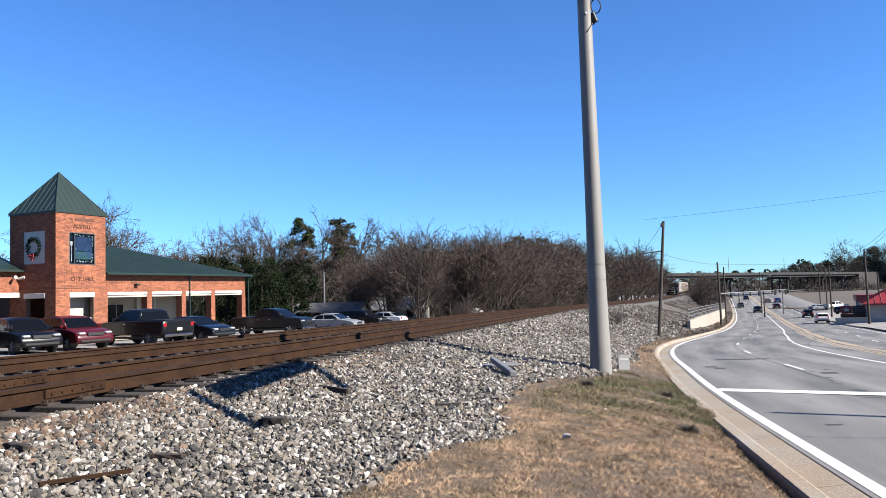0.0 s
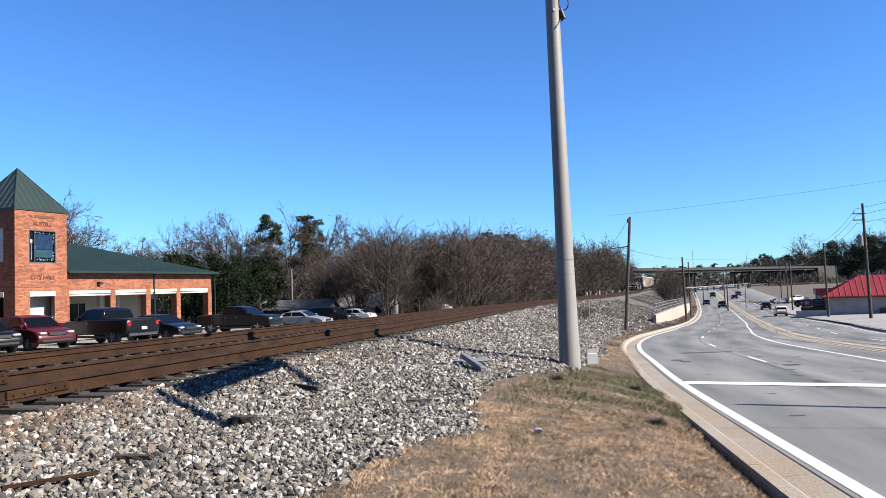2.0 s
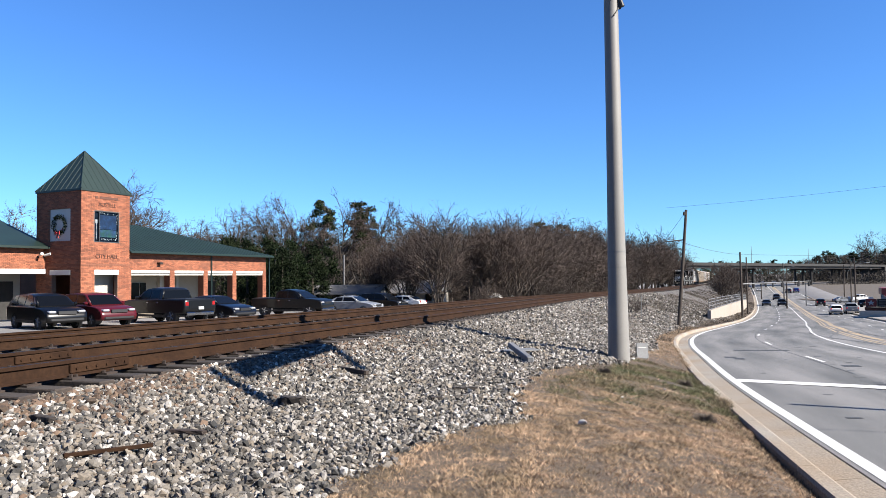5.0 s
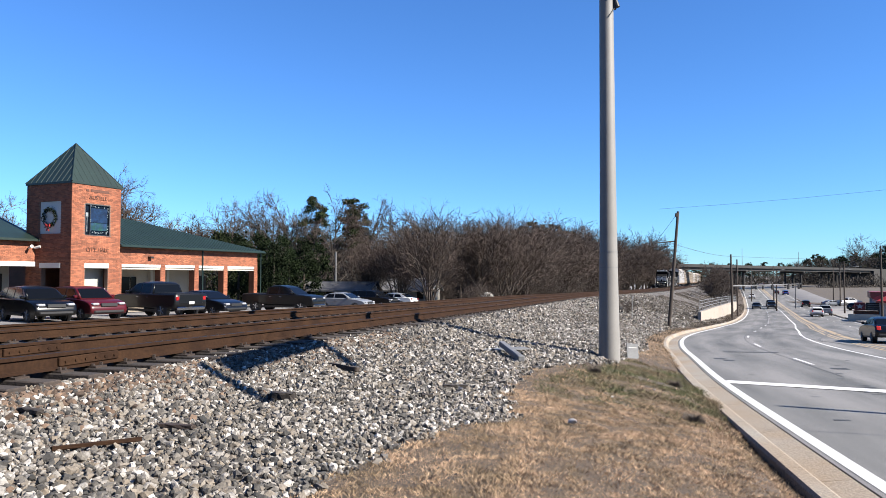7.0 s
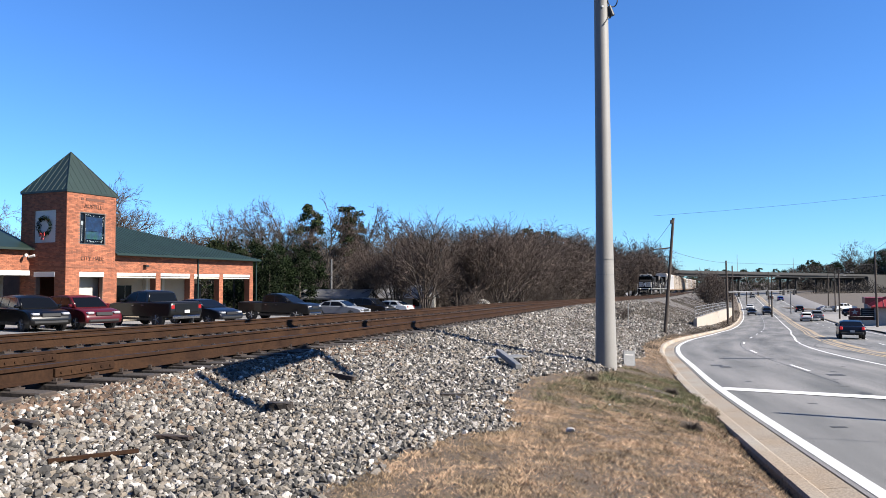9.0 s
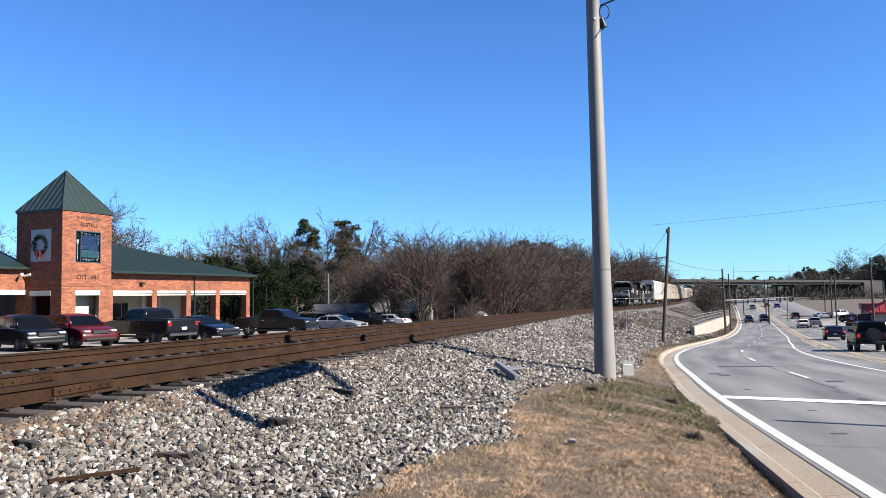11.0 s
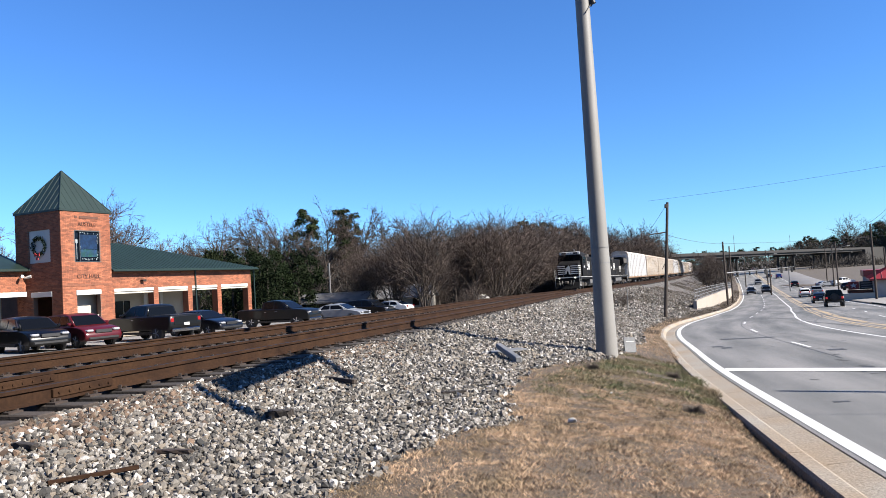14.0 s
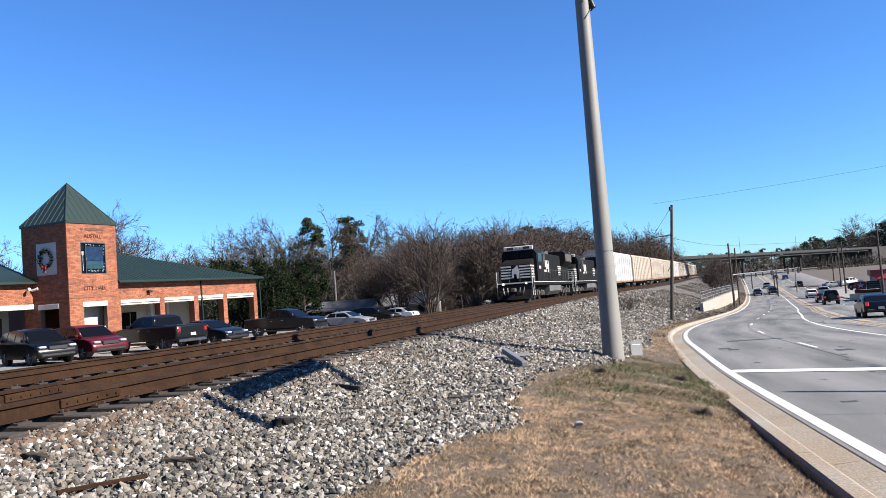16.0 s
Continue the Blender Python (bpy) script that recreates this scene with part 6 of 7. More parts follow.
def bogie(parent, x, axles, spread, wheel_r=0.5):
    t = part("truck", B(x - spread / 2 - 0.7, x + spread / 2 + 0.7, -1.15, 1.15, 0.45, 0.75, bevel=0.05), M_TRUCK, parent)
    for i in range(axles):
        xa = x - spread / 2 + spread * i / (axles - 1)
        for s in (-1, 1):
            part("wheel", disc_y(bmesh.new(), xa, s * 0.755, wheel_r, wheel_r, 0.14, 18), M_TRUCK, t)
            part("axle_box", B(xa - 0.2, xa + 0.2, s * 1.16 - 0.1, s * 1.16 + 0.1, 0.35, 0.72, bevel=0.03), M_TRUCK, t)
    for s in (-1, 1):
        bm = bmesh.new()
        for i in range(axles - 1):
            xa = x - spread / 2 + spread * (i + 0.5) / (axles - 1)
            tube(bm, (xa, s * 1.2, 0.35), (xa, s * 1.2, 0.85), 0.1, 0.1, 10)
        part("spring", bm, M_TRUCK, t)


def locomotive(label):
    lo = thing("locomotive", label, "locomotive", group="train on the far track")
    part("frame", B(-10.9, 10.7, -1.5, 1.5, 1.2, 1.55, bevel=0.03), M_LOCO, lo)
    for s in (-1, 1):
        part("sill_stripe", B(-10.6, 10.3, s * 1.505 - 0.006, s * 1.505 + 0.006, 1.47, 1.51), M_LOCOWHITE, lo, "white stripe along the sill")
    # cab with sloped roof edges
    bm = bmesh.new()
    prism(bm, [(-1.5, 1.55), (1.5, 1.55), (1.5, 3.9), (1.1, 4.55), (0.5, 4.72), (-0.5, 4.72), (-1.1, 4.55), (-1.5, 3.9)], 5.6, 8.4, axis="x")
    cab = part("cab", bm, M_LOCO, lo)
    part("cab_brow", B(8.35, 8.48, -1.25, 1.25, 4.24, 4.6, bevel=0.04), M_LOCOWHITE, cab, "white panel above the windscreen")
    for s in (-1, 1):
        part("number_board", B(8.47, 8.5, s * 0.7 - 0.28, s * 0.7 + 0.28, 4.32, 4.52), M_BLACK, cab)
        part("windscreen", B(8.4, 8.44, s * 0.68 - 0.6, s * 0.68 + 0.6, 3.58, 4.15, bevel=0.01), M_GLASS, cab)
        part("side_window", B(6.3, 7.9, s * 1.5 - 0.02, s * 1.5 + 0.02, 3.2, 3.95), M_GLASS, cab)
        part("cab_number", B(6.9, 7.6, s * 1.515 - 0.01, s * 1.515 + 0.01, 2.6, 2.85), M_LOCOWHITE, cab)
    # nose
    bm = bmesh.new()
    prism(bm, [(8.4, 1.55), (10.15, 1.55), (10.15, 2.95), (9.8, 3.18), (8.4, 3.5)], -1.25, 1.25)
    bmesh.ops.bevel(bm, geom=bm.edges[:], offset=0.06, segments=2, affect="EDGES")
    nose = part("nose", bm, M_LOCO, lo)
    for i in range(5):
        z = 1.86 + i * 0.23
        for s in (-1, 1):
            part("nose_stripe", B(10.14, 10.165, s * 0.78 - 0.44, s * 0.78 + 0.44, z, z + 0.12), M_LOCOWHITE, nose)
            part("nose_stripe", B(8.5, 10.0, s * 1.258 - 0.008, s * 1.258 + 0.008, z, z + 0.12), M_LOCOWHITE, nose)
    bm = bmesh.new()
    prism(bm, [(-0.32, 1.9), (-0.16, 1.9), (-0.1, 2.25), (0.08, 2.2), (0.12, 1.85), (0.28, 1.85), (0.3, 2.5), (0.2, 2.95), (-0.02, 2.75), (-0.26, 2.6)], 10.155, 10.185, axis="x")
    part("nose_emblem", bm, M_LOCOWHITE, nose, "plain white emblem shape")
    for s in (-0.16, 0.16):
        bm = bmesh.new()
        tube(bm, (8.46, s, 4.42), (8.54, s, 4.42), 0.09, 0.09, 12)
        part("headlight", bm, M_HEAD, cab)
    for s in (-1, 1):
        part("ditch_light", tube(bmesh.new(), (10.62, s * 0.95, 1.42), (10.74, s * 0.95, 1.42), 0.085, 0.085, 12), M_LAMP, lo, "lit round ditch light")
    # front platform: white-edged deck, railing, hoses, and a square horn cluster on the roof
    part("platform_edge", B(10.7, 10.72, -1.45, 1.45, 1.42, 1.52), M_LOCOWHITE, lo, "white edge of the front platform")
    bm = bmesh.new()
    for s in (-1, 1):
        for x in (9.3, 10.66):
            tube(bm, (x, s * 1.42, 1.55), (x, s * 1.42, 2.65), 0.022, 0.022, 6)
        tube(bm, (9.3, s * 1.42, 2.65), (10.66, s * 1.42, 2.65), 0.022, 0.022, 6)
        tube(bm, (10.66, s * 1.42, 2.65), (10.66, s * 0.45, 2.65), 0.022, 0.022, 6)
        tube(bm, (10.66, s * 0.45, 1.55), (10.66, s * 0.45, 2.65), 0.022, 0.022, 6)
    part("front_railing", bm, M_TRUCK, lo)
    for s in (-0.9, -0.55, 0.5, 0.85):
        bm = bmesh.new()
        tube(bm, (10.95, s, 1.1), (11.12, s * 0.93, 0.7), 0.03, 0.03, 6)
        tube(bm, (11.12, s * 0.93, 0.7), (11.0, s * 0.8, 0.4), 0.03, 0.03, 6)
        part("air_hose", bm, M_STEEL, lo)
    # pilot, plough, coupler, steps
    bm = bmesh.new()
    prism(bm, [(10.4, 0.15), (11.25, 0.15), (10.85, 0.9), (10.85, 1.25), (10.4, 1.25)], -1.4, 1.4)
    part("pilot", bm, M_LOCO, lo)
    part("coupler", B(10.9, 11.5, -0.18, 0.18, 0.75, 1.05, bevel=0.05), M_TRUCK, lo)
    part("coupler", B(-11.5, -10.9, -0.18, 0.18, 0.75, 1.05, bevel=0.05), M_TRUCK, lo)
    for x in (10.35, -10.35):
        for s in (-1, 1):
            bm = bmesh.new()
            for i in range(4):
                box(bm, x - 0.35, x + 0.35, s * 1.35 - 0.15, s * 1.35 + 0.15, 0.3 + 0.3 * i, 0.34 + 0.3 * i)
            part("steps", bm, M_LOCO, lo)
            bm = bmesh.new()
            tube(bm, (x + 0.36, s * 1.48, 0.4), (x + 0.36, s * 1.48, 2.5), 0.025, 0.025, 6)
            tube(bm, (x - 0.36, s * 1.48, 0.4), (x - 0.36, s * 1.48, 2.5), 0.025, 0.025, 6)
            part("grab_rail", bm, M_LOCOWHITE, lo)
    # long hood with doors, radiators and roof gear
    part("long_hood", B(-6.2, 5.6, -0.95, 0.95, 1.55, 4.15, bevel=0.08), M_LOCO, lo)
    part("blower_housing", B(3.2, 5.6, -1.2, 1.2, 2.6, 4.45, bevel=0.1), M_LOCO, lo)
    bm = bmesh.new()
    prism(bm, [(-1.0, 1.55), (1.0, 1.55), (1.0, 3.0), (1.5, 3.5), (1.5, 4.45), (1.2, 4.6), (-1.2, 4.6), (-1.5, 4.45), (-1.5, 3.5), (-1.0, 3.0)], -10.5, -6.2, axis="x")
    rad = part("radiator_section", bm, M_LOCO, lo)
    for s in (-1, 1):
        part("radiator_grille", B(-10.2, -6.5, s * 1.5 - 0.015, s * 1.5 + 0.015, 3.6, 4.35), M_TRUCK, rad)
        for i in range(11):
            x = -5.9 + i * 0.82
            part("hood_door", B(x, x + 0.76, s * 0.955 - 0.012, s * 0.955 + 0.012, 1.75, 3.2, bevel=0.004), M_LOCO, lo)
        # louvred intake and ribs behind the cab
        for i in range(5):
            part("intake_louvre", B(3.35 + i * 0.42, 3.6 + i * 0.42, s * 1.2 - 0.02, s * 1.2 + 0.03, 2.8, 4.2), M_TRUCK, lo)
        part("battery_box", B(3.4, 5.5, s * 1.3 - 0.16, s * 1.3 + 0.16, 1.6, 2.3, bevel=0.03), M_LOCO, lo)
        for i in range(5):
            z = 1.75 + i * 0.2
            part("hood_stripe", B(-6.15, -4.4, s * 0.985 - 0.008, s * 0.985 + 0.008, z + 0.4, z + 0.5), M_LOCOWHITE, lo)
        # white road-name shapes
        for a, b, c, d in ((0.4, 0.75, 2.4, 3.5), (0.75, 1.3, 2.75, 3.15), (1.3, 1.65, 2.4, 3.5), (1.85, 2.9, 2.4, 2.6), (1.85, 2.9, 2.85, 3.05), (1.85, 2.9, 3.3, 3.5), (1.85, 2.1, 3.05, 3.3), (2.65, 2.9, 2.6, 2.85)):
            part("side_emblem", B(a, b, s * 0.985 - 0.008, s * 0.985 + 0.008, c, d), M_LOCOWHITE, lo)
        # handrail
        bm = bmesh.new()
        for i in range(12):
            x = -10.2 + i * 1.4
            tube(bm, (x, s * 1.45, 1.55), (x, s * 1.45, 2.55), 0.022, 0.022, 5)
        tube(bm, (-10.2, s * 1.45, 2.55), (5.4, s * 1.45, 2.55), 0.022, 0.022, 5)
        part("handrail", bm, M_TRUCK, lo)
        part("rear_stripe", B(-10.52, -10.5, s * 0.75 - 0.3, s * 0.75 + 0.3, 1.7, 2.5), M_LOCOWHITE, lo)
    for x in (-0.5, 1.6):
        part("roof_fan", tube(bmesh.new(), (x, 0, 4.15), (x, 0, 4.35), 0.6, 0.6, 18), M_TRUCK, lo)
    part("exhaust", B(-3.2, -2.0, -0.35, 0.35, 4.15, 4.55, bevel=0.05), M_TRUCK, lo)
    part("horn", tube(bmesh.new(), (6.6, 0.3, 4.72), (7.1, 0.3, 4.9), 0.04, 0.1, 8), M_STEEL, lo)
    bm = bmesh.new()
    prism(bm, [(-1.4, 1.15), (1.4, 1.15), (1.4, 0.65), (1.0, 0.3), (-1.0, 0.3), (-1.4, 0.65)], -3.3, 3.0, axis="x")
    part("fuel_tank", bm, M_TANK, lo, "grey fuel tank")
    bogie(lo, 7.0, 3, 3.9, 0.53)
    bogie(lo, -7.0, 3, 3.9, 0.53)
    return lo


def autorack(body_mat, panel_mat, label):
    a = thing("autorack_wagon", label, "railway wagon", group="train on the far track")
    L = 27.0
    bm = bmesh.new()
    prism(bm, [(-1.5, 1.15), (1.5, 1.15), (1.5, 5.25), (1.3, 5.6), (0.7, 5.78), (-0.7, 5.78), (-1.3, 5.6), (-1.5, 5.25)], -L / 2, L / 2, axis="x")
    part("body", bm, body_mat, a)
    part("sill", B(-L / 2, L / 2, -1.52, 1.52, 0.95, 1.2, bevel=0.02), M_RACKRUST, a)
    n = 12
    for s in (-1, 1):
        for i in range(n):
            x0 = -L / 2 + 0.25 + (L - 0.5) * i / n
            x1 = -L / 2 + 0.25 + (L - 0.5) * (i + 1) / n - 0.16
            # one sheet with grooves between its corrugations
            pts = [(s * 1.49, 1.3)]
            for k in range(6):
                z = 1.3 + k * 0.65
                pts += [(s * 1.535, z), (s * 1.535, z + 0.58), (s * 1.505, z + 0.6), (s * 1.505, z + 0.63)]
            pts.append((s * 1.49, 5.2))
            part("side_panel", prism(bmesh.new(), pts, x0, x1, axis="x"), panel_mat, a)
        for i in range(n + 1):
            x = -L / 2 + 0.17 + (L - 0.5) * i / n
            part("side_post", B(x - 0.07, x + 0.09, s * 1.54 - 0.035, s * 1.54 + 0.035, 1.15, 5.3), body_mat, a)
    for s in (-1, 1):
        bm = bmesh.new()
        for k in range(3):
            box(bm, s * L / 2 - 0.03, s * L / 2 + 0.03, -1.35 + k * 0.92, -0.5 + k * 0.92, 1.25, 5.15, bevel=0.01)
        part("end_door", bm, M_RACKRUST if s < 0 else panel_mat, a)
        part("coupler", B(s * (L / 2 + 0.35) - 0.35, s * (L / 2 + 0.35) + 0.35, -0.15, 0.15, 0.75, 1.0, bevel=0.04), M_TRUCK, a)
        bogie(a, s * 10.2, 2, 1.75, 0.42)
    part("underframe", B(-8.6, 8.6, -0.5, 0.5, 0.6, 0.97), M_TRUCK, a)
    return a


M_RACKRUST = material("rusty_sill", (0.3, 0.17, 0.08), 0.8, vary=0.25, scale=1.2, fine=10, tint=(0.16, 0.085, 0.045), bump=0.1)
M_RACKWHITE = material("rack_white", (0.68, 0.66, 0.62), 0.55, vary=0.12, scale=0.5, fine=6, tint=(0.45, 0.36, 0.27), bump=0.05)
M_RACKPANEL = material("rack_galvanised", (0.55, 0.56, 0.58), 0.5, vary=0.12, scale=0.8, fine=6, tint=(0.42, 0.4, 0.38), bump=0.05)
M_RACKTAN = material("rack_tan", (0.4, 0.355, 0.29), 0.6, vary=0.15, scale=0.6, fine=6, tint=(0.34, 0.22, 0.13), bump=0.05)
M_RACKTAN2 = material("rack_tan_panel", (0.43, 0.4, 0.35), 0.6, vary=0.15, scale=0.7, fine=6, tint=(0.4, 0.3, 0.2), bump=0.05)

TRAIN = []
_front = locomotive("black and white diesel locomotive leading a freight train")
TRAIN.append((_front, 11.2, 7.0))
_second = copy_thing(_front, Matrix.Identity(4))
tagged(_second, "black and white diesel locomotive coupled behind the first")
TRAIN.append((_second, 11.2 + 22.9, 7.0))
_r1 = autorack(M_RACKWHITE, M_RACKPANEL, "white covered car-carrier wagon with grey side panels")
_r2 = autorack(M_RACKTAN, M_RACKTAN2, "weathered tan covered car-carrier wagon")
_pos = 11.2 + 22.9 + 11.3 + 14.0
for _i in range(11):
    _src = _r1 if _i in (0, 4, 6, 9) else _r2
    _c = _src if _i in (0, 1) else copy_thing(_src, Matrix.Identity(4))
    TRAIN.append((_c, _pos, 10.2))
    _pos += 28.0


# arc length along the middle of the far track
_ys = np.arange(-80, 1400, 1.0)
_xs = track_x(_ys, TRACKS[1] + GAUGE / 2)
_zs = np.where(_ys > 340, ZR(340.0), ZR(_ys))
_arc = np.concatenate([[0], np.cumsum(np.hypot(np.diff(_xs), np.diff(_ys)))])


def rail_point(s):
    y = np.interp(s, _arc, _ys)
    return Vector((float(np.interp(y, _ys, _xs)), float(y), float(np.interp(y, _ys, _zs))))


NOSE = smooth([0, 3, 6.5, 8, 10.5, 12.5, 14, 16], [275, 241, 198, 176.5, 139.5, 109.5, 87.5, 59.5])


def train_pose(t, back, half):
    s = float(np.interp(float(NOSE(t)), _ys, _arc)) + back
    a, b = rail_point(s - half), rail_point(s + half)
    d = a - b
    m = (a + b) / 2
    yaw = math.degrees(math.atan2(d.y, d.x))
    pitch = math.degrees(math.atan2(d.z, math.hypot(d.x, d.y)))
    return Matrix.Translation(m) @ pose(0, 0, 0, 0, 0, yaw) @ pose(0, 0, 0, 0, -pitch, 0)


def motions():
    for ob, back, half in TRAIN:
        walk(ob, [(t, train_pose(t, back, half)) for t in np.arange(0, 16.01, 0.5)])
    for ob, away, rows in TRAFFIC:
        ts, ys, ws = zip(*rows)
        fy, fw = smooth(ts, ys), smooth(ts, ws)
        walk(ob, [(t, road_pose(float(fy(t)), float(fw(t)), away)) for t in np.arange(0, 16.01, 1.0)])

# ---------------------------------------------------------------- small things on the bank
M_PLYWOOD = material("weathered_board", (0.2, 0.205, 0.21), 0.7, vary=0.12, scale=2, fine=20, bump=0.1)
M_DARKWOOD = material("dark_wood", (0.035, 0.026, 0.02), 0.9, vary=0.25, scale=4, fine=30, bump=0.3)
M_PAPER = material("paper", (0.6, 0.58, 0.54), 0.8, vary=0.08, scale=8, bump=0.1)


def gz(x, y):
    return float(ground_z(np.array(x), np.array(y)))


def lying(name, label, category, x, y, yaw, length, width, height, mat, tilt=0.0, roll=0.0, lift=0.0, jag=0.15, seed=0):
    """A broken length of timber or iron with uneven ends, lying on the stones."""
    rnd = random.Random(seed)
    bm = B(-length / 2, length / 2, -width / 2, width / 2, 0, height, bevel=min(width, height) * 0.15)
    bmesh.ops.subdivide_edges(bm, edges=[e for e in bm.edges if e.calc_length() > length * 0.5], cuts=4)
    for v in bm.verts:
        v.co.x += rnd.uniform(-jag, jag) * width
        v.co.y += rnd.uniform(-jag, jag) * width * 0.6
        v.co.z += rnd.uniform(-jag, jag) * height * 0.6
    ob = link(name, bm, mat)
    ob.matrix_basis = pose(x, y, gz(x, y) + lift, roll, tilt, yaw)
    return tagged(ob, label, category)


def build_clutter():
    # crossed boards beside the cable
    lying("board", "flat weathered grey board lying on the ballast", "board", 1.05, 16.1, 28, 1.15, 0.42, 0.03, M_PLYWOOD, lift=0.05, jag=0.02)
    lying("timber", "grey timber lying across a board on the ballast", "timber", 1.12, 14.9, -83, 2.0, 0.13, 0.11, M_PLYWOOD, tilt=3, lift=0.1, jag=0.03, seed=1)
    lying("wood_piece", "dark broken wood piece on the ballast", "wood", 0.0, 10.0, 3, 0.34, 0.09, 0.05, M_DARKWOOD, lift=0.02, seed=2)
    lying("wood_piece", "dark broken tie end on the ballast", "wood", -1.9, 8.05, -8, 0.26, 0.16, 0.08, M_DARKWOOD, lift=0.02, seed=3)
    lying("wood_piece", "split brown wood length on the ballast", "wood", -1.62, 10.6, -48, 0.75, 0.07, 0.06, M_TIE, lift=0.03, seed=4)
    lying("iron_rod", "rusty iron rod on the ballast", "iron rod", -2.68, 5.5, 33, 0.62, 0.03, 0.03, M_RAIL, lift=0.04, seed=5)
    lying("iron_plate", "dark rusty iron plate on the ballast", "iron plate", -2.4, 6.32, -12, 0.34, 0.06, 0.03, M_IRON, lift=0.03, seed=6)
    lying("wood_piece", "dark wood splinter on the ballast", "wood", -0.35, 9.1, 15, 0.14, 0.06, 0.04, M_DARKWOOD, lift=0.02, seed=7)
    lying("wood_piece", "dark wood splinter on the ballast", "wood", -3.6, 6.2, -30, 0.3, 0.07, 0.04, M_DARKWOOD, lift=0.03, seed=8)
    # leaning panel next to the pole
    x, y = 4.68, 19.5
    s = thing("yard_sign", "small pale grey corrugated panel leaning in the grass", "sign", pose(x, y, gz(x, y) - 0.02, -12, 4, 18))
    bm = B(-0.17, 0.17, -0.012, 0.012, 0.02, 0.42, bevel=0.004)
    part("panel", bm, M_PLYWOOD, s)
    part("faded_print", B(-0.12, 0.12, -0.015, -0.012, 0.3, 0.32), M_PAPER, s)
    for sx in (-0.12, 0.12):
        part("leg", tube(bmesh.new(), (sx, 0, -0.05), (sx, 0, 0.06), 0.006, 0.006, 5), M_STEEL, s)
    # scraps of litter
    rnd = random.Random(9)
    for px, py in ((1.27, 8.0), (2.2, 10.4), (0.6, 13.2), (3.3, 12.3)):
        bm = bmesh.new()
        bmesh.ops.create_icosphere(bm, subdivisions=1, radius=0.06 if py < 9 else 0.025)
        for v in bm.verts:
            v.co *= rnd.uniform(0.6, 1.25)
            v.co.z *= 0.6
        o = link("litter", bm, M_PAPER)
        o.matrix_basis = pose(px, py, gz(px, py) + 0.06)
        tagged(o, "crumpled white paper litter in the dry grass", "litter")
    # vines and roots straggling down the far bank
    for k, (x0, y0, x1, y1) in enumerate(((8.6, 42, 15.5, 55), (9.2, 45, 12, 52), (14, 63, 18, 70), (7.4, 36, 9.6, 40))):
        pts = []
        for i in range(14):
            s = i / 13
            cx, cy = x0 + (x1 - x0) * s + 0.15 * math.sin(9 * s + k), y0 + (y1 - y0) * s
            pts.append((cx, cy, gz(cx, cy) + 0.05))
        wire("vine", pts, 0.05, M_BARK, "bare woody vine trailing down the ballast bank", "vine")


build_clutter()


def build_near_mast():
    """Unseen signal mast over the near lanes; arm and sign shape are added to throw shadows on the road and the
    ballast.
    """
    m = thing("signal_mast", "unseen steel mast arm with shadow-casting sign shape over the near lanes", "traffic signal")
    foot = Vector((27.0, 3.6, -0.6))
    top = foot + Vector((0, 0, 8.2))
    part("post", tube(bmesh.new(), foot, top, 0.17, 0.13, 14), M_STEEL, m)
    part("mast_arm", tube(bmesh.new(), top - Vector((0, 0, 1.3)), (15.0, 10.0, 6.3), 0.15, 0.09, 12), M_STEEL, m)
    tip = Vector((6.2, 9.0, 8.3))
    part("span_wire", tube(bmesh.new(), top, tip, 0.012, 0.012, 6), M_STEEL, m)
    # panel along the road with two bars, shaped back from the shadow on the ballast
    d = Vector((0.4067, 0.9135, 0))
    o = Vector((4.88, 5.92, 0.94))
    def at(u, z):
        return (o.x + d.x * u, o.y + d.y * u, o.z + z)
    vs = [at(-0.05, 5.5), at(3.3, 6.2), at(4.3, 7.0), at(0.4, 6.15)]
    off = Vector((0.9135, -0.4067, 0)) * 0.05
    vs2 = [tuple(Vector(v) + off) for v in vs]
    raw("shadow_sign", vs + vs2, [(0, 1, 2, 3), (7, 6, 5, 4), (0, 4, 5, 1), (1, 5, 6, 2), (2, 6, 7, 3), (3, 7, 4, 0)], M_STEEL, m)
    part("shadow_bar", tube(bmesh.new(), at(0.0, 6.0), at(-0.9, 4.5), 0.085, 0.085, 8), M_STEEL, m)
    part("shadow_bar", tube(bmesh.new(), at(3.8, 6.55), at(2.15, 5.1), 0.08, 0.08, 8), M_STEEL, m)
    part("hanger", tube(bmesh.new(), tip, at(2.3, 6.4), 0.012, 0.012, 6), M_STEEL, m)


build_near_mast()


# ---------------------------------------------------------------- buildings behind the lot
M_SHINGLE = material("grey_shingles", (0.2, 0.195, 0.19), 0.9, vary=0.15, scale=0.8, fine=8, bump=0.2)


